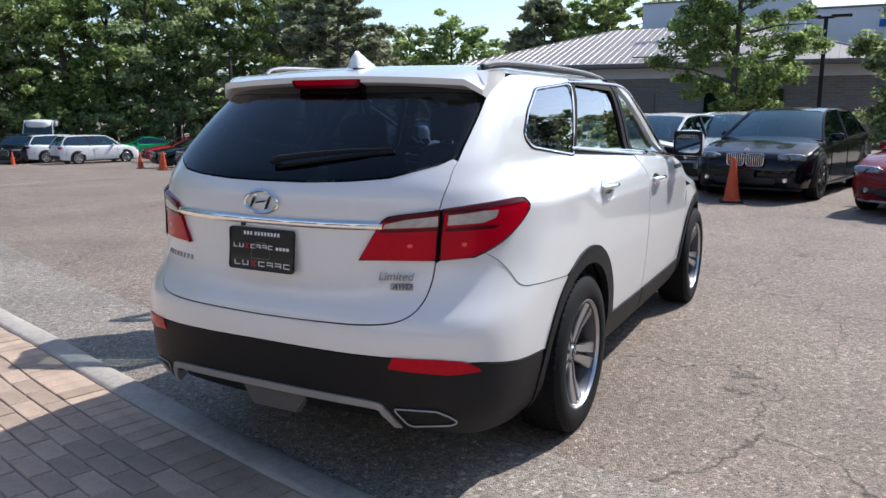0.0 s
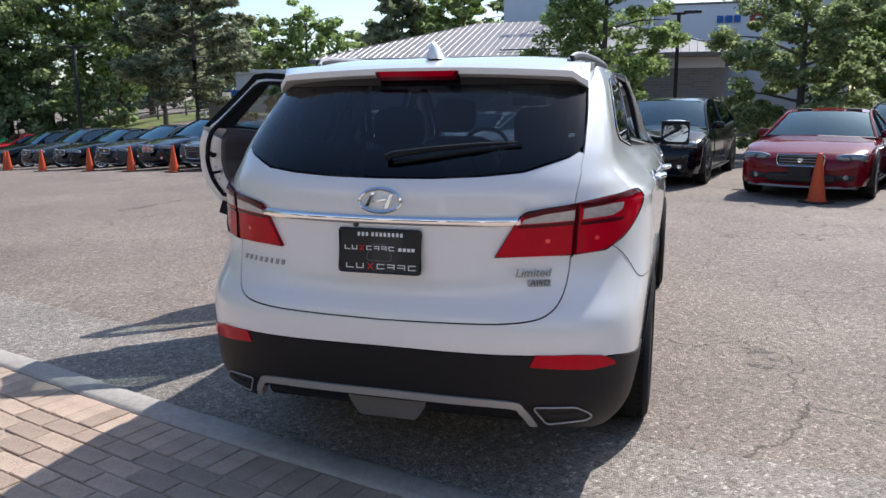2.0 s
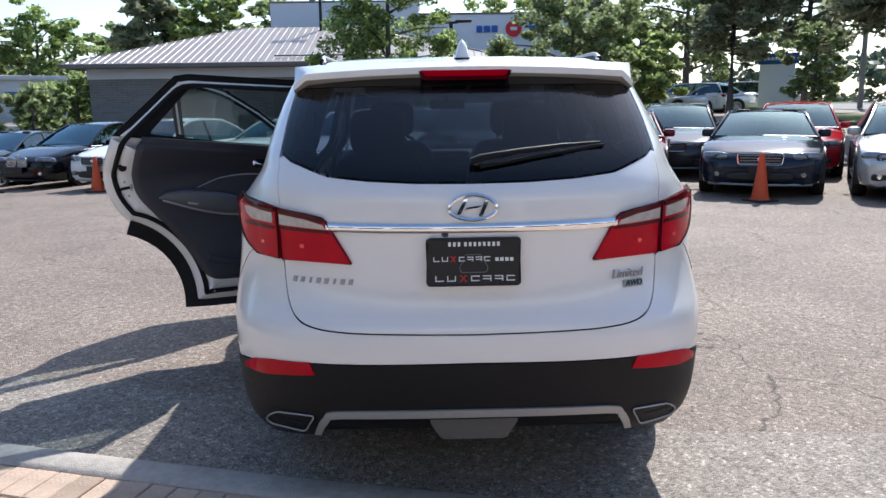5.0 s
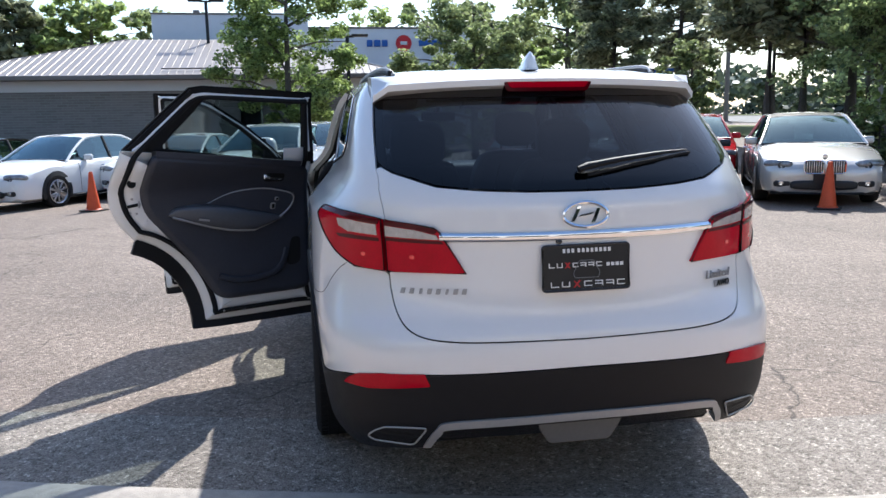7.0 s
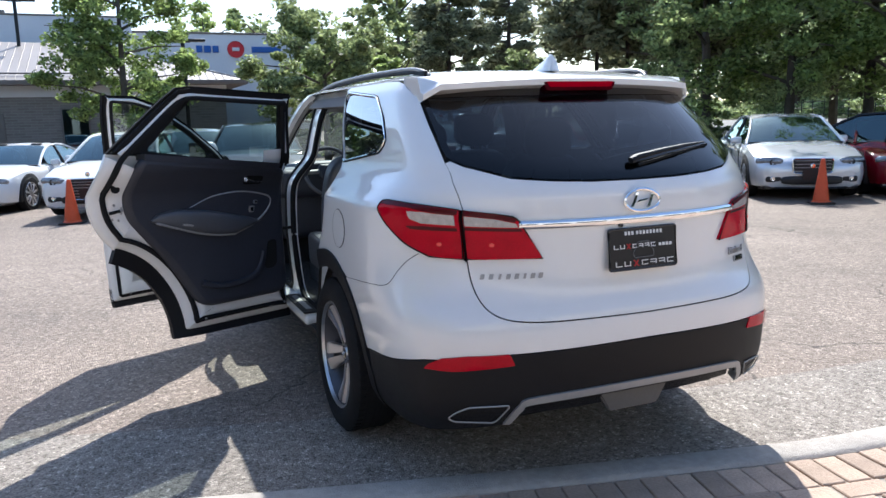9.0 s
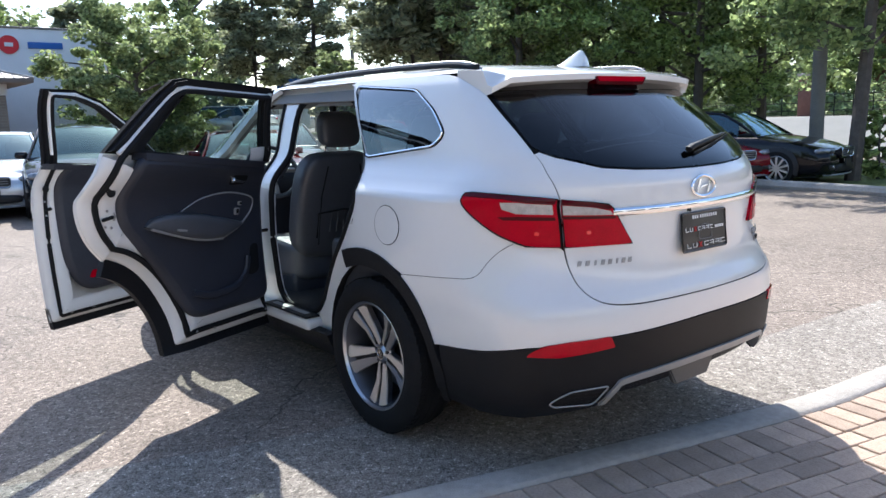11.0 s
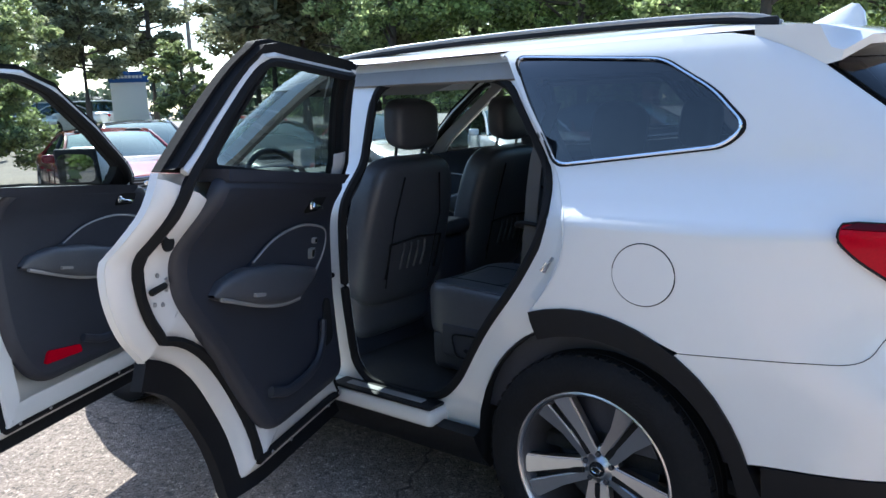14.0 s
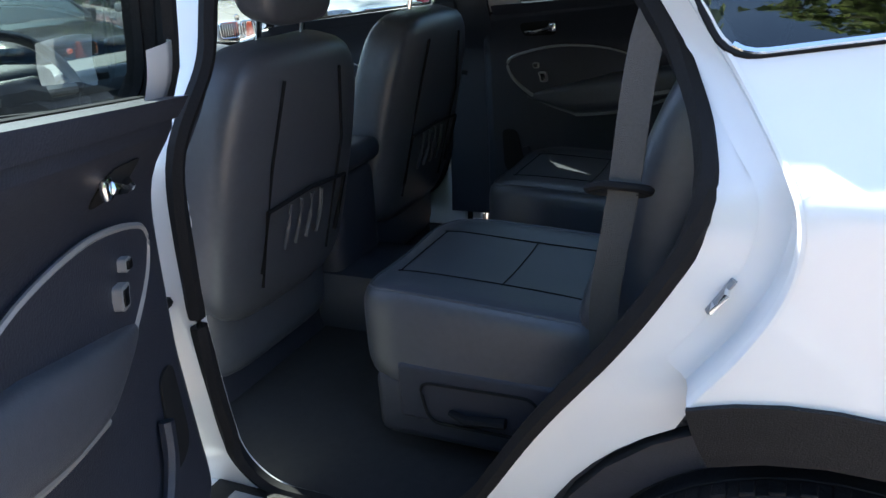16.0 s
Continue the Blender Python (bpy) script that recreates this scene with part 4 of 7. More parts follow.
gr = part("grille", prism(rounded([(-.38, .62), (.38, .62), (.48, .84), (-.48, .84)], .04), .03, "Y", .01), M_SATIN, suv, "silver grille")
gr.location = (0, 3.70, 0)
for side in (1, -1):
    body_panel("screen_pillar", [Vector((side * a, b)) for a, b in [(UF - .06, 1.10), (UF + .115, 1.10), (UF + .115, 1.645), (UF - .06, 1.645)]], M_WHITE, suv, (), .04, 0, .03, label="white windscreen pillar")


# ---- wheels ----
def wheel(at, side):
    w = new("wheel")
    w.parent = suv
    t = part("tyre", lathe([(-.105, .255), (-.116, .27), (-.119, .305), (-.113, .345), (-.095, .366), (-.05, .371), (0, .372), (.05, .371), (.095, .366), (.113, .345), (.119, .305), (.116, .27), (.105, .255)], 72), M_TYRE, w, "black road tyre")
    grooves = [lathe([(x - .005, .3715), (x - .004, .3735), (x + .004, .3735), (x + .005, .3715)], 48) for x in (-.06, -.02, .02, .06)]
    part("tread", join(*grooves), M_SEAL, t)
    blocks = []
    for i in range(60):
        a = 2 * math.pi * i / 60
        blocks.append(box(.03, .022, .006, (.082, 0, 0), .002, 1, None))
        bmesh.ops.transform(blocks[-1], matrix=Matrix.Rotation(a, 4, "X") @ Matrix.Translation((0, 0, .369)), verts=blocks[-1].verts)
    part("tread_edge", join(*blocks), M_TYRE, t)["kind"] = "stuff"
    part("rim", lathe([(.092, .250), (.100, .260), (.108, .260), (.110, .254), (.106, .249), (.094, .246)], 72), M_ALLOY, w, "machined alloy rim edge")
    part("rim_barrel", lathe([(-.10, .215), (-.10, .255), (.090, .252), (.096, .247), (.085, .238), (.03, .228), (-.08, .22)], 64), M_ALLOY_DK, w, "grey painted rim barrel")
    part("brake", lathe([(-.04, .0), (-.04, .16), (-.02, .165), (-.02, .0)], 40), M_ALLOY_DK, w)
    sp = []
    dk = []
    for i in range(5):
        rot = Matrix.Rotation(2 * math.pi * i / 5 + math.pi, 4, "X")
        for q in (1, -1):
            v = [(.054, q * .005, .040), (.052, q * .033, .048), (.064, q * .008, .13), (.060, q * .047, .14), (.092, q * .012, .247), (.088, q * .074, .238)]
            bm = bmesh.new()
            f = [bm.verts.new((x, y, z)) for x, y, z in v]
            b = [bm.verts.new((x - .035, y, z)) for x, y, z in v]
            for a_, b_, c_, d_ in ((0, 1, 3, 2), (2, 3, 5, 4)):
                bm.faces.new((f[a_], f[b_], f[c_], f[d_])), bm.faces.new((b[a_], b[d_], b[c_], b[b_]))
            for a_, b_ in ((0, 1), (1, 3), (3, 5), (5, 4), (4, 2), (2, 0)):
                bm.faces.new((f[a_], b[a_], b[b_], f[b_]))
            bmesh.ops.recalc_face_normals(bm, faces=bm.faces)
            bmesh.ops.bevel(bm, geom=[e for e in bm.edges if e.calc_face_angle(0) > .7], offset=.004, segments=2, affect="EDGES")
            bmesh.ops.transform(bm, matrix=rot, verts=bm.verts)
            sp.append(bm)
        bm = box(.02, .022, .19, (.046, 0, .145), .003, 1)
        bmesh.ops.transform(bm, matrix=rot, verts=bm.verts)
        dk.append(bm)
    for bm in sp:
        part("spoke", bm, M_ALLOY, w, "machined alloy spoke")
    part("spoke_inlay", join(*dk), M_CLAD, w, "black slot between the spokes")
    hub = part("hub", lathe([(.02, .0001), (.058, .0001), (.060, .028), (.052, .034), (.04, .066), (.02, .07)], 32), M_ALLOY, w, "wheel hub with a black centre cap")
    part("centre_cap", lathe([(.058, .0001), (.064, .0001), (.064, .024), (.058, .026)], 24), M_BLACKGLOSS, hub)
    part("cap_ring", tube([(.066, .015 * math.cos(a), .010 * math.sin(a)) for a in np.linspace(0, 2 * math.pi, 16, endpoint=False)], .002, 5, True), M_CHROME, hub)
    for i in range(5):
        a = 2 * math.pi * (i + .5) / 5 + math.pi
        part("wheel_nut", lathe([(.03, .0001), (.056, .0001), (.056, .008), (.03, .010)], 8), M_ALLOY_DK, hub).location = (0, .046 * -math.sin(a), .046 * math.cos(a))
    w.matrix_basis = pose(*at, 0, 0, 0 if side > 0 else 180)
    return w


for x, y in ((.825, 0), (-.825, 0), (.835, 2.8), (-.835, 2.8)):
    wheel((x, y, .365), 1 if x > 0 else -1)
# wheel wells and floor pan
for x in (1, -1):
    for y in (0, 2.8):
        bm = lathe([(.40, .05), (.40, .45), (.88 if y else .885, .445)], 32)
        for v in bm.verts:
            v.co.x *= x
            v.co.y += y
            v.co.z += .37
        bmesh.ops.delete(bm, geom=[v for v in bm.verts if v.co.z < .24], context="VERTS")
        part("wheel_well", bm, M_DARK, suv)
part("floor_pan", box(1.30, 4.3, .10, (0, 1.3, .29), .03), M_DARK, suv)
part("axle", tube([(-.7, 0, .34), (.7, 0, .34)], .04), M_DARK, suv)
part("silencer", box(.5, .25, .14, (.35, -.72, .36), .05), M_DARK, suv)


# ---- doors of the white car ----
def inset(loop, d):
    """An outline drawn in by d; loop counter-clockwise or not."""
    pts = [Vector((p[0], p[1])) for p in loop]
    area = sum(pts[i - 1].x * pts[i].y - pts[i].x * pts[i - 1].y for i in range(len(pts)))
    sg = 1 if area > 0 else -1
    out = []
    for i, p in enumerate(pts):
        t = (pts[(i + 1) % len(pts)] - pts[i - 1]).normalized()
        out.append(p + Vector((-t.y, t.x)) * d * sg)
    return out


def yz(pts, side):
    return [Vector((u_at_y(p[0], p[1], side), p[1])) for p in fine(pts, .03)]


def rear_outlines(edge, frame_rear, belt, low, pane_rear, trim_rear):
    """Outlines of a rear door in (y, z): skin, window frame, pane, trim, whole."""
    edge = [tuple(p) for p in spline(edge, 5)]
    arch_ = [tuple(p) for p in arc(0, .36, .527, .505, 71, -1, 12)]
    skin = [(1.183, .350), (1.183, belt)] + edge + arch_
    frame_ = [(1.183, belt + .002), (1.165, 1.45), (1.150, 1.640)] + frame_rear + [(edge[0][0], edge[0][1] + .002)]
    pane = rounded([(1.115, belt + .012), (1.10, 1.598)] + pane_rear, .025)
    trim = rounded([(1.15, .475), (1.155, .95), (1.15, belt - .005)] + trim_rear + [(.21, 1.00), (.30, .89), (.41, .76), (.50, .62), (.57, .475)], .08)
    return skin, frame_, pane, trim, [(1.183, .350)] + frame_[1:-1] + edge + arch_


# the open door shows its inner edge, the closed one its outer seam
R_OPEN = rear_outlines([(.108, 1.345), (.064, 1.22), (.048, 1.12), (.056, 1.03), (.098, .93), (.165, .845)], [(.52, 1.675), (.45, 1.665), (.285, 1.51)], 1.226, .0, [(.56, 1.630), (.30, 1.352)], [(.240, 1.330), (.205, 1.22), (.190, 1.10)])
R_SHUT = rear_outlines([(.172, 1.285), (.098, 1.175), (.076, 1.10), (.085, 1.02), (.127, .93), (.187, .845)], [(.50, 1.645), (.435, 1.630), (.30, 1.46)], 1.226, .0, [(.475, 1.618), (.238, 1.308)], [(.295, 1.300), (.225, 1.19), (.21, 1.10)])
F_SKIN = [(2.29, .350), (2.335, .70), (2.345, .95), (2.28, 1.13), (2.10, 1.168), (1.75, 1.205), (1.203, 1.252), (1.203, .350)]
F_FRAME = [(2.12, 1.170), (1.75, 1.207), (1.203, 1.254), (1.188, 1.45), (1.172, 1.665), (1.36, 1.662), (1.55, 1.605), (1.78, 1.462), (2.0, 1.282)]
F_GLASS = rounded([(2.03, 1.192), (1.75, 1.224), (1.255, 1.268), (1.235, 1.622), (1.37, 1.618), (1.53, 1.565), (1.76, 1.415)], .02)
F_TRIM = rounded([(2.24, .50), (2.27, .90), (2.16, 1.172), (1.75, 1.215), (1.275, 1.262), (1.285, .95), (1.305, .66), (1.40, .50)], .09)
F_ALL = F_SKIN[:4] + [(2.12, 1.17)] + F_FRAME[3:][::-1][:5] + [(1.203, 1.254), (1.203, .350)]


def door_panel(*args, **kw):
    """A panel of a door: its depth runs level, whatever the tilt of the skin."""
    return body_panel(*args, level=True, **kw)


def door_tube(*args, **kw):
    return body_tube(*args, level=True, **kw)


def ring_in(loop, d, rounds):
    """An outline drawn in by d, its corners eased."""
    out = inset(loop, d)
    n = len(out)
    for _ in range(rounds):
        out = [(out[i - 1] + out[i] * 2 + out[(i + 1) % n]) / 4 for i in range(n)]
    return out


def swept(rings, side, org, closed=True):
    """A skin over rings of (y, z) outlines, each at its own depth from the body's surface."""
    n = len(rings[0][0])
    vs = []
    for loop, off in rings:
        for p in loop:
            u = u_at_y(p[0], p[1], side)
            vs.append(tuple(body(u, p[1]) + body_normal_level(u, p[1]) * off - org))
    fs = [(k * n + i, k * n + (i + 1) % n, (k + 1) * n + (i + 1) % n, (k + 1) * n + i) for k in range(len(rings) - 1) for i in range(n if closed else n - 1)]
    return bm_of(vs, fs)


SHELL = ((0, -.016, 0), (.003, -.026, 1), (.010, -.036, 2), (.022, -.045, 4), (.040, -.054, 8), (.060, -.062, 12), (.078, -.074, 16), (.090, -.084, 18), (.125, -.088, 22), (.20, -.088, 26))


def door_shell(whole, top, side, org, wide):
    """The white pressed inner skin of a door: it rolls in from the outer edge to the seal and on below the trim."""
    loop = fine(whole, .02)
    rings = [(ring_in(loop, d * wide, q), off) for d, off, q in SHELL]
    low = [p[1] < top for p in loop]
    n = len(loop)
    start = next(i for i in range(n) if low[i] and not low[i - 1])
    pick = [(start + i) % n for i in range(n) if low[(start + i) % n]]
    return swept([([ring[i] for i in pick], off) for ring, off in rings], side, org, False)


def door(name, side, skin, frame_, pane, trim, whole, hinge, angle, lift, rear, label):
    org = Vector((hinge[0] * -side, hinge[1], 0))
    kw = dict(origin=org)
    d = door_panel(name, yz(skin, side), M_WHITE, suv, (), .035, 0, .022, label=label, **kw)
    part("inner_shell", door_shell(whole, skin[2][1] if rear else 1.25, side, org, 1 if rear else .62), M_WHITE, d, "rounded white inner edge of the door")
    fr = door_panel("window_frame", yz(frame_, side), M_SEAL, d, [yz(pane, side)], .03, -.001, .026, label="black window frame", **kw)
    door_panel("inner_frame", yz(inset(fine(frame_, .03), .012), side), M_SEAL, d, [yz(inset(pane, -.004), side)], .03, -.028, .028, **kw)
    low_ = sorted((skin[1], skin[2])) if rear else [(1.203, 1.252), (2.10, 1.168)]
    flange = [p for p in inset(fine(frame_, .03), .046 if rear else .028) if p.y > float(np.interp(p.x, [q[0] for q in low_], [q[1] for q in low_])) + (.05 if rear else .045)]
    start = max(range(len(flange)), key=lambda i: (flange[i] - flange[i - 1]).length)
    flange = flange[start:] + flange[:start]
    if rear:
        flange = flange + [Vector((skin[2][0] + .050, skin[2][1] - .004))] if flange[-1].x < flange[0].x else [Vector((skin[2][0] + .050, skin[2][1] - .004))] + flange
    door_tube("frame_flange", [Vector((u_at_y(p.x, p.y, side), p.y)) for p in flange], .011, M_WHITE, d, -.058, closed=False, origin=org, label="thin white inner flange")
    door_panel("window", yz(inset(pane, -.01), side), G_CLEAR if not rear else G_DOOR, d, (), .06, -.014, 0, label="tinted door window", **kw)
    # dark capping over the door's top edge below the pane
    k0, k1 = (pane[0][0] if rear else 1.25), (min(p[0] for p in pane) if rear else 2.0)
    zb = lambda y: float(np.interp(y, sorted(p[0] for p in (skin[1], skin[2])), [p[1] for p in sorted((skin[1], skin[2]))])) if rear else float(np.interp(y, (1.203, 1.75, 2.10), (1.252, 1.205, 1.168)))
    ys_ = np.linspace(min(k0, k1) - .05, max(k0, k1) + (-.02 if rear else .03), 9)
    door_panel("belt_capping", [Vector((u_at_y(y, zb(y) + .012, side), zb(y) + .012)) for y in ys_] + [Vector((u_at_y(y, zb(y) - .02, side), zb(y) - .02)) for y in ys_[::-1]], M_TRIM, d, (), .06, -.016, .104, label="dark capping along the window", **kw)
    # lower cladding and arch trim
    if rear:
        ring = [tuple(p) for p in arc(0, .36, .525, .525, 71, 9, 10)] + [(1.183, .432), (1.183, .310)] + [tuple(p) for p in arc(0, .36, .44, .44, -6, 71, 10)]
    else:
        ring = [(2.30, .432), (1.203, .432), (1.203, .312), (2.29, .312)]
    door_panel("door_cladding", yz(ring, side), M_CLAD, d, (), .035, .010, .035, label="black door cladding", **kw)
    # seals: around the inner edge
    whole = ring_in(fine(whole, .02), .058 if rear else .040, 12)[::2]
    door_tube("door_seal", [Vector((u_at_y(p[0], p[1], side), p[1])) for p in whole], .015 if rear else .012, M_SEAL, d, -.068, origin=org, label="black rubber door seal")
    door_tube("frame_seal", [Vector((u_at_y(p[0], p[1], side), p[1])) for p in inset(pane, -.008)], .006, M_SEAL, d, -.05, origin=org)
    tr = door_panel("trim_panel", yz(inset(fine(trim, .03), .034), side), M_TRIM, d, (), .04, -.085, .035, label="dark door trim", **kw)
    part("trim_edge", swept([(ring_in(fine(trim, .03), d_, 2), off) for d_, off in ((0, -.080), (.002, -.096), (.008, -.107), (.018, -.115), (.036, -.1205))], side, org), M_TRIM, tr, "rounded edge of the door trim")
    b = lambda y, z, off: body(u_at_y(y, z, side), z) + body_normal_level(u_at_y(y, z, side), z) * off - org
    y0 = 0 if rear else 1.06
    zz = 0 if rear else -.03
    # armrest, pocket and bright sweep
    rim_ = spline([(.545, 1.037), (.68, 1.088), (.85, 1.102), (1.0, 1.074), (1.048, 1.042), (1.022, .98), (.93, .912), (.80, .866)], 6)
    rest = spline([(.80, .866), (.68, .876), (.56, .903), (.345, .975)], 6)
    sh = lambda pts: [(p[0] + y0, p[1] + zz) for p in pts]
    part("trim_strip", tube([b(p[0], p[1], -.134) for p in sh(rim_)], [.004 + .005 * (i / len(rim_)) for i in range(len(rim_))], 6), M_SATIN, tr, "satin silver trim strip")
    part("pull_strip", tube([b(p[0], p[1], -.150) for p in sh(rest)], .006, 6, False, 1.2), M_SATIN, tr)
    pod = fine(sh(rim_) + sh(rest[1:]) + sh([(.42, 1.01)]), .04)
    door_panel("pull_pod", [Vector((u_at_y(p[0], p[1], side), p[1])) for p in pod], M_TRIM, tr, (), .05, -.118, .02, **kw)
    rings, K, J = [], 19, 14
    for i in range(K):
        t = i / (K - 1)
        y = .325 + .66 * t
        top = float(np.interp(y, (.325, .36, .47, .65, .94, .985), (.992, 1.022, 1.036, 1.016, .944, .925)))
        bot = float(np.interp(y, (.325, .345, .56, .68, .80, .93, .985), (.984, .972, .903, .876, .866, .905, .92)))
        dep = .062 * math.sin(math.pi * min(max(.06 + t * .92, 0), 1)) ** .5
        rings.append([])
        for j in range(J):
            a_ = math.pi * j / (J - 1)
            ca, sa = math.cos(a_), math.sin(a_)
            rings[-1].append(b(y + y0, (top + bot) / 2 + zz + (top - bot) / 2 * math.copysign(abs(ca) ** .6, ca), -.115 - dep * abs(sa) ** .5))
    part("armrest", bm_of_grid([p for r in rings for p in r], J, K), M_LEATHER, tr, "padded black armrest")
    tag = rounded([(.478 + y0, .950 + zz), (.535 + y0, .940 + zz), (.537 + y0, .950 + zz), (.480 + y0, .962 + zz)], .004)
    door_panel("speaker_plate", yz(tag, side), M_SATIN, tr, (), .05, -.170, .010, label="small silver plate", **kw)
    # flat near-black panel paints the shade of the pull slot
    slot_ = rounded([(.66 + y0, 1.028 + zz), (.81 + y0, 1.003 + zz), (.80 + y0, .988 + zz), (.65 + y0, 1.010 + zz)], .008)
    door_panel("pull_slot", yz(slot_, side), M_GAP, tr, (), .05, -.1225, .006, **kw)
    sw = rounded([(.900 + y0, .978 + zz), (.926 + y0, .978 + zz), (.934 + y0, 1.014 + zz), (.904 + y0, 1.014 + zz)], .008)
    door_panel("window_switch", yz(sw, side), M_SATIN, tr, (), .05, -.132, .02, label="silver-edged window switch", **kw)
    door_panel("switch_key", yz(inset(sw, .006), side), M_BLACKGLOSS, tr, (), .05, -.134, .02, **kw)
    sw2 = rounded([(.930 + y0, 1.026 + zz), (.950 + y0, 1.026 + zz), (.953 + y0, 1.046 + zz), (.932 + y0, 1.046 + zz)], .006)
    door_panel("seat_heat_switch", yz(sw2, side), M_SATIN, tr, (), .05, -.131, .02, **kw)
    door_panel("switch_key", yz(inset(sw2, .004), side), M_BLACKGLOSS, tr, (), .05, -.135, .02, **kw)
    # near-black sheet stands for the shaded hollow behind the handle
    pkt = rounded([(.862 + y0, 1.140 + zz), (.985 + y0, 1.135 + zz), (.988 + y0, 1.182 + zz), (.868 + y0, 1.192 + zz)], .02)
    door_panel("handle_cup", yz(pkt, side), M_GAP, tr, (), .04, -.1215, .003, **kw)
    hnd = [b(.872 + y0, 1.168 + zz, -.132), b(.90 + y0, 1.158 + zz, -.146), b(.94 + y0, 1.152 + zz, -.142), b(.972 + y0, 1.152 + zz, -.124)]
    part("inner_handle", tube(hnd, [.014, .010, .009, .008], 8, False, .8), M_CHROME, tr, "chrome inner door handle")
    part("handle_end", box(.012, .026, .030, b(.870 + y0, 1.168 + zz, -.133), .006), M_CHROME, tr)
    # shade of the pocket, laid on the trim as a dark panel
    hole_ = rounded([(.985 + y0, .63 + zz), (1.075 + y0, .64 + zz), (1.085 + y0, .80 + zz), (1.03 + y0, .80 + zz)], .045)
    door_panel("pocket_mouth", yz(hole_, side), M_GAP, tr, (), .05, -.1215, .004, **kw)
    mp = [(.58 + y0, .62), (.70 + y0, .585), (.88 + y0, .60), (.96 + y0, .66), (.99 + y0, .74)]
    part("map_pocket", tube([b(p[0], p[1], -.135) for p in spline(mp, 5)], .013, 8, False, 1.4), M_TRIM, tr, "moulded door pocket")
    # latch, drain holes, grommet on the door's edge
    def edge(y, z, off):
        return b(y, z, off)
    if rear:
        part("latch", tube([edge(.128, 1.045, -.088), edge(.182, 1.054, -.090)], .009, 6, False, 1.0), M_GAP, d, "black door latch")
        part("latch_plate", tube([edge(.186, 1.036, -.090), edge(.192, 1.056, -.092), edge(.186, 1.072, -.090)], .005, 6), M_SATIN, d)
        part("grommet", lathe([(0, .0001), (.006, .0001), (.006, .022), (0, .023)], 16), M_GAP, d, "black rubber plug").matrix_basis = Matrix.Translation(edge(.150, 1.17, -.087)) @ Matrix.Rotation(math.pi if side > 0 else 0, 4, "Z")
        spots = [(.155, 1.085), (.140, 1.012), (.172, 1.005), (.60, .41), (.72, .40), (1.02, .40), (1.12, .41)]
    else:
        part("latch", tube([edge(1.225, 1.0, -.087), edge(1.262, 1.007, -.088)], .010, 6, False, 1.0), M_GAP, d, "black door latch")
        part("grommet", lathe([(0, .0001), (.006, .0001), (.006, .018), (0, .020)], 16), M_SEAL, d).matrix_basis = Matrix.Translation(edge(1.228, 1.12, -.088)) @ Matrix.Rotation(math.pi if side > 0 else 0, 4, "Z")
        spots = [(1.225, 1.05), (1.23, .97), (1.30, .40), (1.45, .40), (1.85, .40)]
        rl = rounded([(1.43, .578), (1.63, .568), (1.625, .600), (1.46, .622)], .014)
        door_panel("door_reflector", yz(rl, side), M_RED, tr, (), .04, -.1185, .012, label="red door-edge reflector", **kw)
    for y, z in spots:
        part("bolt", lathe([(0, .0001), (.003, .0001), (.003, .006), (0, .007)], 10), M_SATIN, d).location = edge(y, z, -.087)
    # outer handle
    hy = .27 if rear else 1.30
    hz = 1.125 if rear else 1.085
    cup = [Vector((u_at_y(hy + .07 + .085 * math.cos(a), hz - .005 + .034 * math.sin(a), side), hz - .005 + .034 * math.sin(a))) for a in np.linspace(0, 2 * math.pi, 20, endpoint=False)]
    door_panel("handle_recess", cup, M_CHROME, d, (), .04, .003, .004, label="chrome handle recess", **kw)
    part("outer_handle", tube([b(hy - .02, hz, .012), b(hy + .03, hz + .004, .040), b(hy + .12, hz + .004, .042), b(hy + .19, hz - .002, .014)], [.016, .017, .016, .012], 10, False, .8), M_CHROME, d, "chrome outer door handle")
    # mirror on the front doors
    if not rear:
        m0 = b(2.05, 1.215, .0)
        sx = side
        head = box(.20, .12, .175, m0 + Vector((sx * .155, -.015, .055)), .05, 3, Matrix.Rotation(radians(-8 * sx), 4, "Z"), (.94, .9))
        mh = part("door_mirror", head, M_WHITE, d, "white door mirror with a black foot")
        part("mirror_rim", box(.192, .03, .165, m0 + Vector((sx * .155, -.072, .055)), .04, 3, Matrix.Rotation(radians(-8 * sx), 4, "Z")), M_CLAD, mh)
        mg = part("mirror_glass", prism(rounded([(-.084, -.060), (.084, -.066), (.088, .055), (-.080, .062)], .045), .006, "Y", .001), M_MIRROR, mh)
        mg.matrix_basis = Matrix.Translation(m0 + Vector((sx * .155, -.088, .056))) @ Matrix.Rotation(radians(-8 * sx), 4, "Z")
        part("mirror_foot", tube([m0 + Vector((-.03 * sx, .02, .01)), m0 + Vector((.07 * sx, -.01, .0))], [.04, .03], 8, False, .8), M_CLAD, mh)
        door_panel("mirror_sail", yz([(2.09, 1.185), (1.93, 1.20), (1.93, 1.29), (2.0, 1.255)], side), M_CLAD, d, (), .05, .002, .04, **kw)
    if angle:
        for o in (d, *d.children_recursive):
            m_ = o.matrix_basis
            for ob_ in ([o.parent] if o.parent not in (None, suv, d) else []):
                m_ = ob_.matrix_basis @ m_
            inv_ = m_.inverted()
            for v in o.data.vertices:
                p = m_ @ v.co
                y_ = p.y + org.y
                p.x += side * (.11 * max(0, p.z - 1.22) + (.04 * smooth(.62, .35, y_) * smooth(.85, .55, p.z) if rear else 0))
                v.co = inv_ @ p
    d.matrix_basis = pose(org.x, org.y, lift, 0, 0, angle)
    return d


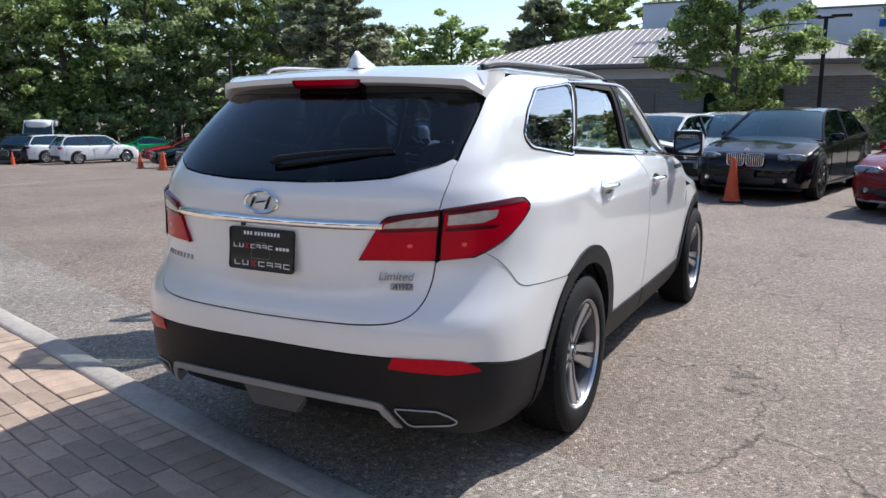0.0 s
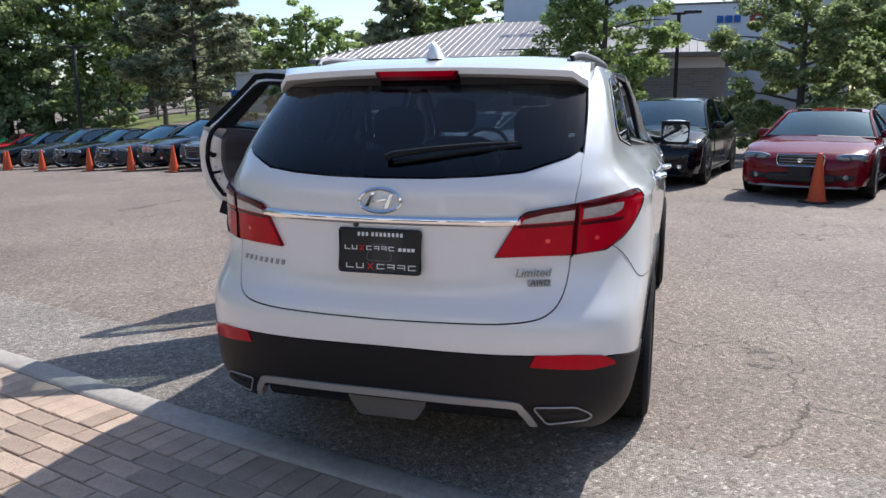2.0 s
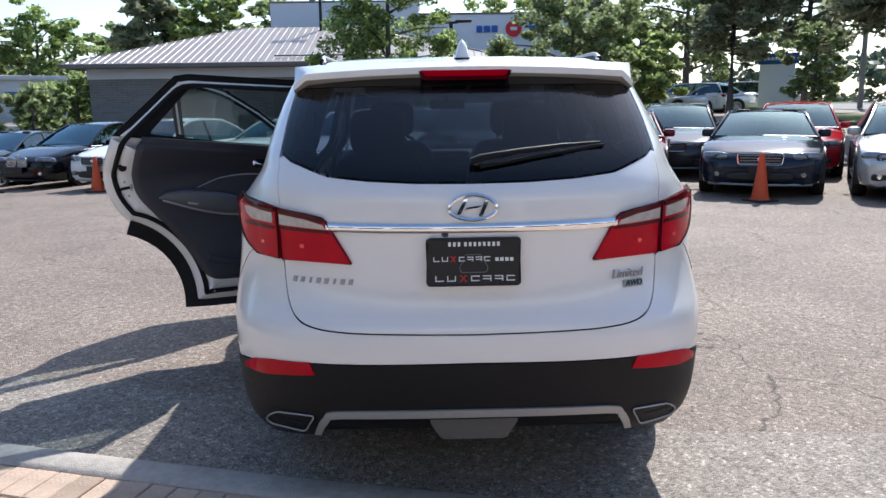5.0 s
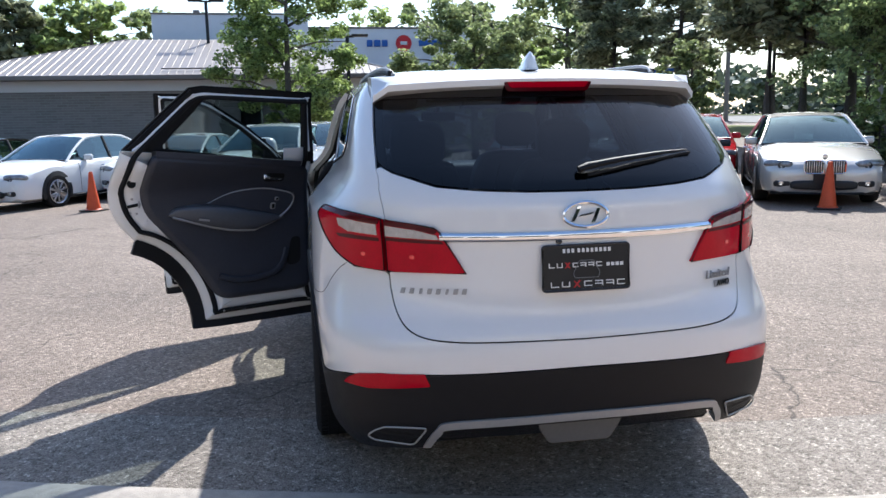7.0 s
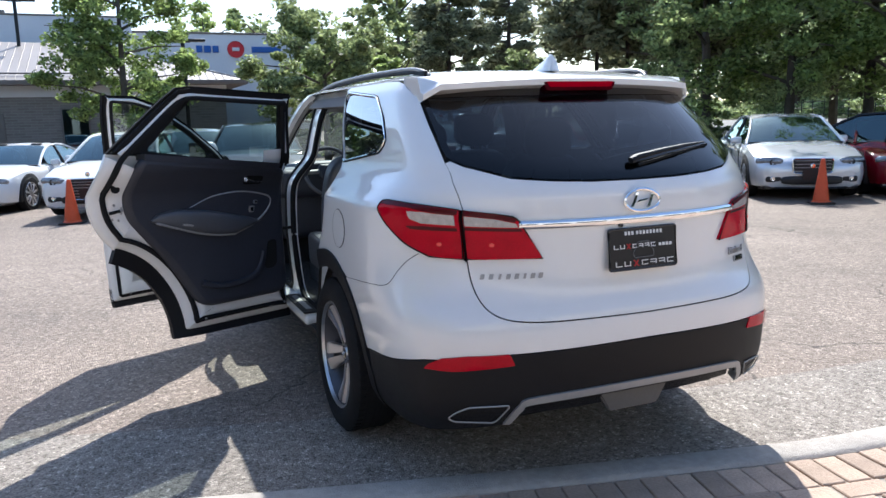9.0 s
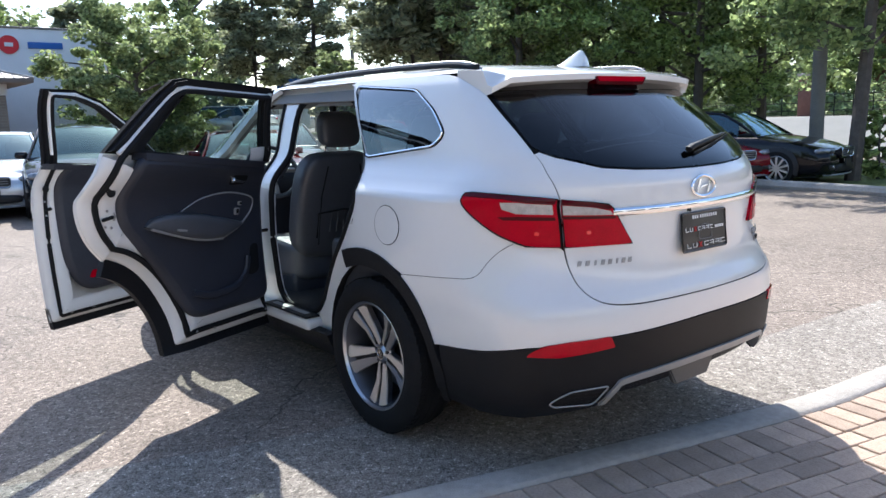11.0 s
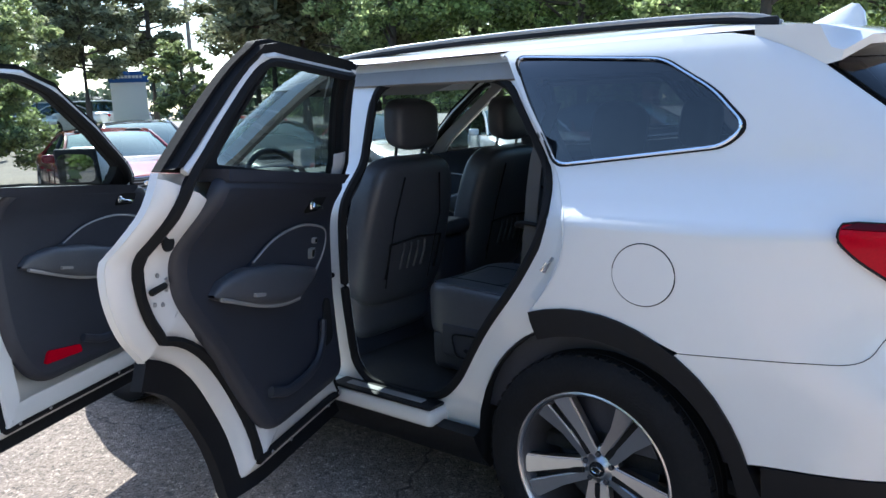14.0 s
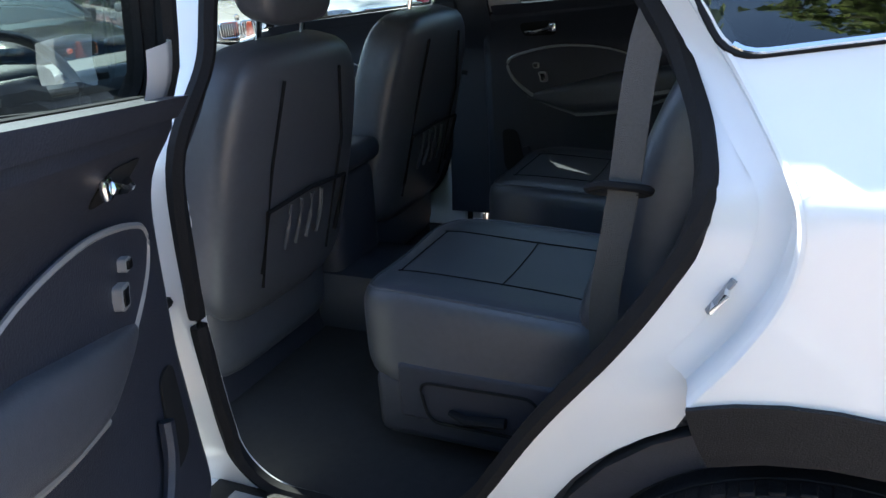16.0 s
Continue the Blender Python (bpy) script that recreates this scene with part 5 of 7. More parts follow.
G_DOOR = glass("rear_door_glass", (.66, .78, .76), 0, .58, .065, 2.4)
door("rear_door", -1, *R_OPEN, (-.935, 1.19), -67.3, .0, True, "white rear door standing wide open")
door("front_door", -1, F_SKIN, F_FRAME, F_GLASS, F_TRIM, F_ALL, (-.90, 2.33), -65.5, .005, False, "white front door standing wide open")
door("rear_door", 1, *R_SHUT, (-.92, 1.19), 0, 0, True, "white rear door, closed")
door("front_door", 1, F_SKIN, F_FRAME, F_GLASS, F_TRIM, F_ALL, (-.90, 2.33), 0, 0, False, "white front door, closed")
# chrome line under the closed windows
line = [(2.08, 1.172), (1.75, 1.207), (1.2, 1.254), (.6, 1.285), (.155, 1.317)]
body_tube("belt_strip", [Vector((u_at_y(p[0], p[1], 1), p[1])) for p in fine(line, .05)[:-8]], .008, M_CHROME, suv, .004, closed=False, label="chrome belt strip")

body_tube("window_surround", [Vector((u_at_y(p.x, p.y, 1), p.y)) for p in spline([(.36, 1.626), (.75, 1.634), (1.15, 1.636), (1.36, 1.630), (1.54, 1.594), (1.78, 1.45), (1.98, 1.285), (2.07, 1.195)], 6)], .007, M_CHROME, suv, .005, closed=False, label="chrome strip over the side windows")

# ---- door openings on the open side ----
OPEN_R = rounded([(1.062, 1.572), (.50, 1.562), (.43, 1.53), (.262, 1.29), (.198, 1.17), (.202, 1.06), (.29, .91), (.43, .73), (.545, .54), (.63, .455), (.74, .43), (1.0, .43), (1.068, .50), (1.080, .75), (1.080, 1.25)], .09)
OPEN_F = rounded([(1.235, 1.575), (1.36, 1.578), (1.54, 1.53), (1.80, 1.38), (2.06, 1.20), (2.23, 1.10), (2.27, .90), (2.22, .55), (2.13, .44), (1.35, .43), (1.245, .50), (1.235, .75), (1.235, 1.25)], .04)
JAMB = [(.44, 1.645), (.40, 1.605), (.285, 1.44), (.170, 1.277), (.095, 1.165), (.075, 1.10), (.085, 1.02), (.128, .935), (.18, .84)] + [tuple(p) for p in arc(0, .36, .462, .462, 62, 0, 10)] + \
    [(2.33, .36), (2.36, .9), (2.33, 1.10), (2.10, 1.215), (1.85, 1.39), (1.60, 1.565), (1.42, 1.645)]
body_panel("door_aperture", yz(JAMB, -1), M_WHITE, suv, [yz(OPEN_R, -1), yz(OPEN_F, -1)], .035, -.066, .03, label="white door aperture", level=True)
for op in (OPEN_R, OPEN_F):
    body_tube("aperture_seal", yz(op, -1), .017, M_SEAL, suv, -.072, label="black rubber aperture seal", level=True)
# step of the wing behind the open door
rows_ = []
edge_ = [Vector((p[0], p[1])) for p in spline(DOOR_CUT, 6)]
for k, (d, off) in enumerate(((-.006, .0015), (-.001, .001), (.003, -.003), (.005, -.014), (.007, -.040), (.012, -.056), (.022, -.062), (.05, -.0655))):
    row_ = []
    for i, p in enumerate(edge_):
        t_ = (edge_[min(i + 1, len(edge_) - 1)] - edge_[max(i - 1, 0)]).normalized()
        q = p + Vector((-t_.y, t_.x)) * d * (1 if Vector((-t_.y, t_.x)).x > 0 else -1)
        row_.append(body(u_at_y(q.x, q.y, -1), q.y) + body_normal_level(u_at_y(q.x, q.y, -1), q.y) * off)
    rows_.append(row_)
part("wing_return", bm_of_grid([p for r in rows_ for p in r], len(edge_), len(rows_)), M_WHITE, suv, "white folded edge of the rear wing")
sp_ = part("sill_plate", box(.085, .50, .012, (-.893, .872, .431), .004, 2), M_CLAD, suv, "black sill plate with a silver inlay")
part("sill_inlay", box(.034, .38, .004, (-.893, .872, .4385), .0015, 1), M_SATIN, sp_)
part("sill", box(.130, 1.62, .07, (-.868, 1.43, .390), .025, 3), M_WHITE, suv, "white body sill")
jamb = lambda y, z, off: body(u_at_y(y, z, -1), z) + body_normal_level(u_at_y(y, z, -1), z) * off
st_ = part("striker", tube([jamb(.160, .996, -.066), jamb(.160, .996, -.036), jamb(.176, .972, -.036), jamb(.176, .972, -.066)], .004, 6), M_CHROME, suv, "steel door striker")
part("striker_plate", tube([jamb(.153, 1.008, -.064), jamb(.168, .984, -.063), jamb(.183, .960, -.064)], .009, 8, False, .5), M_SATIN, st_)
part("door_check", tube([(-.86, 1.14, .85), (-.99, 1.10, .85)], .010, 6), M_GAP, suv)

# ---- inside of the white car ----
# linings: closed side, behind, pillars
body_panel("side_lining", yz([(-.75, .45), (.60, .45), (.40, .80), (.15, 1.0), (.13, 1.28), (-.36, 1.33), (-.62, 1.30)], 1), M_TRIM, suv, (), .06, -.10, .03)
body_panel("side_lining", yz([(-.75, .45), (.58, .45), (.42, .72), (.27, .92), (.19, 1.1), (.22, 1.275), (-.36, 1.33), (-.62, 1.30)], -1), M_TRIM, suv, (), .06, -.085, .03)
for side, fwd in ((1, 1.31), (-1, 1.23)):
    body_panel("pillar_lining", yz([(fwd, .45), (1.09, .45), (1.09, 1.25), (1.075, 1.60), (1.225, 1.60), (fwd, 1.25)], side), M_TRIM, suv, (), .05, -.072, .02)
    body_panel("roof_lining_edge", yz([(1.45, 1.585), (-.28, 1.565), (-.28, 1.64), (1.45, 1.64)], side), M_HEADLINER, suv, (), .05, -.045, .02)
    body_panel("quarter_lining", yz([(-.42, 1.42), (-.30, 1.50), (-.16, 1.575), (-.16, 1.62), (-.36, 1.61), (-.50, 1.42), (-.60, 1.32), (-.42, 1.36)], side), M_HEADLINER, suv, (), .05, -.03, .02)
    body_panel("pillar_lining", [Vector((side * a, z)) for a, z in [(UF - .05, 1.15), (UF + .12, 1.15), (UF + .12, 1.63), (UF - .05, 1.63)]], M_HEADLINER, suv, (), .05, -.035, .02)
part("headliner", box(1.12, 2.0, .02, (0, .60, 1.622), .008), M_HEADLINER, suv, "pale grey headliner")
for x in (-.36, .36):
    part("sun_visor", box(.40, .20, .022, (x, 1.74, 1.575), .01, 3, Matrix.Rotation(radians(-14), 4, "X")), M_HEADLINER, suv, "pale grey sun visor folded up")
part("roof_console", box(.22, .30, .03, (0, 1.50, 1.60), .012), M_HEADLINER, suv)
part("inner_mirror", join(box(.24, .03, .06, (0, 1.78, 1.49), .02, 3), box(.03, .06, .06, (0, 1.81, 1.53), .01)), M_CLAD, suv, "black inner mirror")
part("cabin_floor", box(1.62, 3.0, .05, (0, 1.05, .385), .01), M_CARPET, suv, "dark carpeted cabin floor")
part("tunnel", box(.30, 1.7, .20, (0, 1.55, .50), .05), M_TRIM, suv)
part("centre_console", join(box(.24, .74, .34, (-.01, 1.60, .70), .04, 3), box(.235, .36, .07, (-.01, 1.38, .905), .03, 3)), M_TRIM, suv, "dark centre console with padded lid")
part("cargo_floor", box(1.25, 1.05, .05, (0, -.42, .62), .02), M_CARPET, suv)
# dashboard and wheel
dash = part("dashboard", join(box(1.50, .50, .22, (0, 2.36, 1.03), .09, 4), box(1.46, .30, .40, (0, 2.40, .80), .08, 3), box(.40, .22, .10, (-.38, 2.22, 1.14), .05, 3)), M_TRIM, suv, "dark dashboard")
part("console_screen", box(.36, .10, .34, (0, 2.14, .98), .03, 3, Matrix.Rotation(radians(-20), 4, "X")), M_BLACKGLOSS, dash)
sw = Vector((-.38, 2.03, 1.12))
tl = Matrix.Translation(sw) @ Matrix.Rotation(radians(-24), 4, "X")
rimb = tube([(.185 * math.cos(a), 0, .185 * math.sin(a)) for a in np.linspace(0, 2 * math.pi, 32, endpoint=False)], .016, 8, True)
bmesh.ops.transform(rimb, matrix=tl, verts=rimb.verts)
wl = part("steering_wheel", rimb, M_LEATHER, suv, "black leather steering wheel")
for a, b_ in (((-.17, 0, .0), (-.05, .01, .01)), ((.17, 0, .0), (.05, .01, .01)), ((0, 0, -.17), (0, .01, -.04))):
    t_ = tube([a, b_], .018, 6)
    bmesh.ops.transform(t_, matrix=tl, verts=t_.verts)
    part("wheel_spoke", t_, M_SATIN, wl)
t_ = box(.16, .06, .12, (0, .01, 0), .03, 3)
bmesh.ops.transform(t_, matrix=tl, verts=t_.verts)
part("wheel_boss", t_, M_TRIM, wl)


def pad(sx, sy, sz, n=10, e=3.6, shape=None):
    """A stuffed block with soft edges."""
    bm = bmesh.new()
    bmesh.ops.create_cube(bm, size=2)
    bmesh.ops.subdivide_edges(bm, edges=bm.edges[:], cuts=n, use_grid_fill=True)
    for v in bm.verts:
        c = v.co
        k = (abs(c.x) ** e + abs(c.y) ** e + abs(c.z) ** e) ** (1 / e)
        m = max(abs(c.x), abs(c.y), abs(c.z))
        c *= m / k * 1.0
        v.co = Vector((c.x * sx / 2, c.y * sy / 2, c.z * sz / 2))
        if shape:
            v.co = shape(v.co)
    return bm


def seat(name, x, y, z, back_tilt, width, cushion, back_h, head, label, arm=0):
    s_ = new(name)
    s_.parent = suv
    s_["label"] = label
    s_.matrix_basis = pose(x, y, z)
    sag = lambda p: Vector((p.x, p.y, p.z + (.030 * (abs(p.x) / (width / 2)) ** 2.5 - .012) * (1 if p.z > 0 else 0) + .03 * (p.y / cushion)))

    def on_cushion(x, y, z=1.0, lift=.001):
        """A place on the cushion's skin, from one on a cube."""
        q = Vector((x, y, z))
        q *= max(abs(v) for v in q) / sum(abs(v) ** 5.5 for v in q) ** (1 / 5.5)
        return sag(Vector((q.x * width / 2, q.y * cushion / 2, q.z * .125 + lift))) + Vector((0, cushion / 2 - .02, -.10))

    c = pad(width, cushion, .25, 14, 5.5, sag)
    bmesh.ops.translate(c, vec=(0, cushion / 2 - .02, -.10), verts=c.verts)
    cu = part("cushion", c, M_LEATHER, s_, "black leather seat cushion")
    for q in (-1, 1):
        part("stitching", tube([on_cushion(q * (.50 + .06 * t * t), t) for t in np.linspace(-.9, .8, 10)], .0015, 5), M_SEAL, cu)
    for yy, bend in ((-.06, .0), (.80, -.12)):
        part("stitching", tube([on_cushion(t, yy + bend * t * t) for t in np.linspace(-.52, .52, 8)], .0015, 5), M_SEAL, cu)
    part("piping", tube([on_cushion(-1, t, .90) for t in np.linspace(-.8, .9, 8)] + [on_cushion(-.9, 1, .90)] + [on_cushion(t, 1, .90) for t in np.linspace(-.8, .8, 8)] + [on_cushion(.9, 1, .90)] + [on_cushion(1, t, .90) for t in np.linspace(.9, -.8, 8)], .003, 6), M_LEATHER, cu)
    sk = box(width * .96, cushion * .86, .16, (0, cushion * .46, -.24), .03, 3)
    part("seat_base", sk, M_TRIM, s_, "dark plastic seat base")
    tl_ = Matrix.Translation((0, .02, -.02)) @ Matrix.Rotation(radians(back_tilt), 4, "X")
    b_ = pad(width, .17, back_h, 12, 5.0, lambda p: Vector((p.x * (1 - .16 * max(0, p.z / back_h) ** 1.5 * 2), p.y - .03 * (1 - (2 * p.x / width) ** 2) * (1 if p.y > 0 else .3), p.z)))
    bmesh.ops.transform(b_, matrix=tl_ @ Matrix.Translation((0, 0, back_h / 2 - .05)), verts=b_.verts)
    bk = part("backrest", b_, M_LEATHER, s_, "black leather backrest")
    for xx in (-.14, .14):
        st_ = tube([(xx, -.09, .05), (xx * 1.05, -.098, back_h * .55), (xx * .8, -.09, back_h * .83)], .004, 5)
        bmesh.ops.transform(st_, matrix=tl_, verts=st_.verts)
        part("stitching", st_, M_SEAL, bk)
        st_ = tube([(xx, .055, .05), (xx, .06, back_h * .8)], .004, 5)
        bmesh.ops.transform(st_, matrix=tl_, verts=st_.verts)
        part("stitching", st_, M_SEAL, bk)
    h_ = pad(.27, .12, .20, 8, 4.0, lambda p: Vector((p.x, p.y + .02 * p.z / .1, p.z)))
    bmesh.ops.transform(h_, matrix=tl_ @ Matrix.Translation((0, .01, head)), verts=h_.verts)
    hr = part("headrest", h_, M_LEATHER, s_, "black leather headrest")
    for xx in (-.085, .085):
        r_ = tube([(xx, 0, back_h - .10), (xx, .005, head)], .007, 8)
        bmesh.ops.transform(r_, matrix=tl_, verts=r_.verts)
        part("headrest_post", r_, M_CHROME, hr)
    return s_, tl_, bk


for x in (-.36, .38):
    s_, tl_, bk = seat("front_seat", x, 1.30, .70, 14, .56, .54, .66, .745, "black leather front seat")
    net = tube([(-.16, -.10, .10), (-.165, -.108, .26), (0, -.112, .275), (.165, -.108, .26), (.16, -.10, .10)], .006, 5)
    bmesh.ops.transform(net, matrix=tl_, verts=net.verts)
    part("map_net", net, M_SEAL, bk, "elastic map pocket")
    for k in range(4):
        fd = tube([(-.07 + .045 * k, -.099, .13), (-.075 + .047 * k, -.106, .19), (-.07 + .045 * k, -.104, .25)], .006, 5)
        bmesh.ops.transform(fd, matrix=tl_, verts=fd.verts)
        part("pocket_fold", fd, M_LEATHER, bk)
for x in (-.39, .36):
    s_, tl_, bk = seat("rear_seat", x, .36, .775, 20, .49, .57, .60, .64, "black leather second-row seat")
    if x < 0:
        part("side_cover", box(.03, .36, .13, (-.235, .26, -.19), .012, 3), M_TRIM, s_, "dark plastic seat side cover")
        part("recline_lever", tube([(-.262, .20, -.215), (-.268, .28, -.22), (-.258, .32, -.215)], [.014, .012, .008], 8, False, .7), M_SEAL, s_)
        lid = rounded([(.12, -.25), (.37, -.25), (.39, -.16), (.14, -.155)], .03)
        part("cover_line", tube([(-.252, p.x, p.y) for p in lid], .0035, 5, True), M_GAP, s_)
part("third_row", join(pad(1.1, .14, .5, 8, 4)), M_LEATHER, suv, "folded black third-row seat").location = (0, -.30, .85)
# seat belt by the open rear door
pth = spline([(-.70, .24, 1.47), (-.715, .30, 1.30), (-.72, .33, 1.06), (-.70, .36, .86), (-.66, .36, .66)], 6)
bb = bmesh.new()
rows = [[bb.verts.new(p + Vector((dx, dy, 0))) for dx, dy in ((-.004, -.024), (-.004, .024), (.0, .024), (.0, -.024))] for p in pth]
for a, b_ in zip(rows, rows[1:]):
    for j in range(4):
        bb.faces.new((a[j], a[(j + 1) % 4], b_[(j + 1) % 4], b_[j]))
bmesh.ops.recalc_face_normals(bb, faces=bb.faces)
belt = part("seat_belt", bb, M_BELT, suv, "grey seat belt hanging by the pillar")
part("belt_guide", tube(spline([(-.726, .288, 1.075), (-.734, .31, 1.081), (-.735, .36, 1.083), (-.727, .382, 1.073), (-.718, .36, 1.067), (-.717, .31, 1.066)], 5, True), .007, 8, True), M_SEAL, belt)


# ---- parked cars ----
G_CAR = glass("car_glass", (.42, .55, .58), 0, .36, .16, 3.0, (.50, .68, .72))
M_CARBLACK = mat("car_black_plastic", (.012, .012, .013), .45)
M_LAMP = mat("car_headlamp", (.24, .25, .27), .08, .5, var=.7, scale=16, coat=1.0)
M_SEATS = mat("car_dark_interior", (.03, .03, .032), .8)


def paint(name, c, metal=.0):
    return mat(name, c, .14 if metal == 0 else .24, metal, var=.02, scale=4, coat=.5 if metal == 0 else .8, spec=.15 if metal == 0 else .5)


PAINT = {"black": paint("black_paint", (.004, .004, .006)), "darkgrey": paint("dark_grey_paint", (.040, .046, .056)), "slate": paint("slate_paint", (.060, .078, .10)),
         "silver": paint("silver_paint", (.60, .57, .53), .40), "white": paint("white_paint", (.78, .78, .77)), "red": paint("red_paint", (.16, .004, .010)),
         "green": paint("bright_green_paint", (.02, .42, .12)), "navy": paint("blue_black_paint", (.008, .014, .028)), "coolsilver": paint("cool_silver_paint", (.66, .68, .70), .40), "bright_red": paint("bright_red_paint", (.40, .012, .02))}
STYLES = {  # length, width, height, belt, hood height at the lamps, hood at the screen, screen base/top, roof rear, glass rear base, tail height, wheel radius
    "sedan": (4.75, 1.84, 1.44, .90, .74, .96, .28, .44, .70, .88, 1.02, .335),
    "coupe": (4.55, 1.86, 1.33, .86, .72, .92, .32, .48, .66, .90, .98, .34),
    "hatch": (4.95, 1.90, 1.52, .95, .80, 1.03, .26, .42, .78, .95, 1.08, .36),
    "suv": (4.5, 1.84, 1.60, .98, .86, 1.08, .25, .40, .90, .985, 1.10, .35),
    "van": (5.4, 2.0, 2.45, 1.15, .95, 1.20, .14, .26, .97, .995, 1.2, .36)}


def quad_strip(rows):
    vs = [p for r in rows for p in r]
    k = len(rows[0])
    return vs, [(i * k + j, i * k + j + 1, (i + 1) * k + j + 1, (i + 1) * k + j) for i in range(len(rows) - 1) for j in range(k - 1)]


def parked_car(style, colour, face, label, rim_dark=False, rear_seen=False):
    """One parked car; its middle of the front bumper at the origin, its nose towards +y. face: wide, twin or mesh grille."""
    L, W, H, belt, hl, hs, f0, f1, f2, f3, tail, wr = STYLES[style]
    car = thing("parked_car", (0, 0, 0), label, "car", "parked cars")
    P = PAINT[colour]
    hw = W / 2
    # lower body: stations from nose to tail, section rounded
    st = [(0.00, .70, .30, .56, .58), (.008, .82, .22, .62, hl - .10), (.03, .91, .19, hl - .10, hl - .02), (.08, .965, .18, hl + .01, hl + .04), (.16, .99, .18, hl + (hs - hl) * .45, hl + (hs - hl) * .62),
          (f0, 1.0, .18, belt - .03, hs), (.45, 1.0, .18, belt, hs), (.62, 1.0, .18, belt + .01, hs), (.80, .995, .18, belt + .03, tail - .01), (.90, .97, .20, tail - .05, tail), (.97, .92, .24, tail - .09, tail - .005), (.993, .86, .30, tail - .20, tail - .06), (1.0, .74, .36, .70, .72)]
    dense = []
    for i in range(len(st) - 1):
        for k in range(3):
            t = k / 3
            dense.append(tuple(a + (b - a) * t for a, b in zip(st[i], st[i + 1])))
    dense.append(st[-1])
    rows = []
    for s, w, zl, zs_, zt in dense:
        y, x = -s * L, w * hw
        half = [(.0, zl), (x * .80, zl), (x * .95, zl + .05), (x * .985, zl + .16), (x, (zl + zs_) * .52), (x * .99, zs_ - .10), (x * .965, zs_ - .02), (x * .90, zs_ + (zt - zs_) * .35), (x * .60, zs_ + (zt - zs_) * .85), (0, zt)]
        rows.append([(-a, y, b) for a, b in half[::-1]] + [(a, y, b) for a, b in half[1:]])
    vs, fs = quad_strip(rows)
    n = len(rows[0])
    fs += [tuple(range(n)), tuple(range(len(vs) - n, len(vs)))]
    part("body", bm_of(vs, fs), P, car)
    # cabin
    wb, wt = hw * .90, hw * .66 if style != "van" else hw * .82
    prof = [(f0 - .01, 0), ((f0 + f1) / 2, .56), (f1, .90), (f1 + .06, .97), ((f1 + f2) / 2, 1.0), (f2 - .04, .96), (f2, .90), ((f2 + f3) / 2, .55), (f3, 0)]
    zb = belt + .005
    def row(s, h):
        zr = zb + (H - zb) * h
        k = wb + (wt - wb) * min(h, 1)
        return s, k, zr
    rr = [row(*p) for p in prof]
    # roof
    vs, fs = quad_strip([[(-k * 1.0, -s * L, z - .035), (-k * .8, -s * L, z - .006), (0, -s * L, z + .012), (k * .8, -s * L, z - .006), (k, -s * L, z - .035)] for s, k, z in rr[2:7]])
    part("roof", bm_of(vs, fs + [tuple(range(5)), tuple(range(len(vs) - 5, len(vs)))]), P if style != "hatch2" else M_CARBLACK, car)
    vs, fs = quad_strip([[(-k * .98, -s * L, z - (.035 if i else 0)), (-k * .6, -s * L + .04, z - .005), (0, -s * L + .06, z), (k * .6, -s * L + .04, z - .005), (k * .98, -s * L, z - (.035 if i else 0))] for i, (s, k, z) in enumerate(rr[:3])])
    part("windscreen", bm_of(vs, fs), G_CAR, car, "tinted windscreen")
    vs, fs = quad_strip([[(-k * .98, -s * L, z - .03), (-k * .6, -s * L - .03, z - .008), (0, -s * L - .04, z), (k * .6, -s * L - .03, z - .008), (k * .98, -s * L, z - .03)] for s, k, z in rr[6:]])
    part("rear_window", bm_of(vs, fs), G_CAR, car, "tinted rear window")
    for q in (1, -1):
        top = [Vector((q * k, -s * L, z - .035)) for s, k, z in rr[1:8]]
        low = [Vector((q * wb, -s * L, zb - .01)) for s, k, z in rr[1:8]]
        vs = [p for pair in zip(top, low) for p in pair]
        part("side_window", bm_of([tuple(v) for v in vs], [(2 * i, 2 * i + 1, 2 * i + 3, 2 * i + 2) for i in range(6)] + []), G_CAR, car, "tinted side windows")
        edge = [(q * k * 1.0, -s * L, z - .035) for s, k, z in rr]
        edge[0], edge[-1] = (q * wb, edge[0][1], zb), (q * wb, edge[-1][1], zb)
        part("roof_frame", tube(spline(edge, 3), .028, 6), P, car)
        part("window_line", tube([(q * (wb + .005), -s * L, zb) for s, k, z in rr], .013, 5), M_CHROME if colour in ("white", "silver", "coolsilver", "black") else M_CARBLACK, car)
        sB = (f1 + f2) / 2 - .02
        part("pillar", tube([(q * (wb + .002), -sB * L, zb), (q * (wt + .004), -sB * L - .02, H - .05)], .03, 6), M_CARBLACK, car)
        mz = Vector((q * (wb + .10), -(f0 + .10) * L, zb + .06))
        part("door_mirror", box(.20, .10, .13, mz, .04, 3), P, car, "door mirror")
        part("mirror_foot", tube([mz, mz + Vector((-q * .12, 0, -.06))], .025, 6), M_CARBLACK, car)
        lamp = pad(.44, .26, .125, 6, 3.4)
        bmesh.ops.transform(lamp, matrix=Matrix.Translation((q * hw * .69, -.165, hl - .095)) @ Matrix.Rotation(radians(-q * 24), 4, "Z") @ Matrix.Rotation(radians(18), 4, "X"), verts=lamp.verts)
        hd = part("headlamp", lamp, M_LAMP, car, "clear headlamp")
        part("lamp_inside", lathe([(.0, .05), (.02, .055), (.02, .04), (.005, .02)], 14, "Y"), M_CARBLACK, hd).location = (q * hw * .66, -.04, hl - .10)
        part("intake", pad(.30, .18, .12, 4, 4), M_CARBLACK, car).location = (q * hw * .62, -.085, .36)
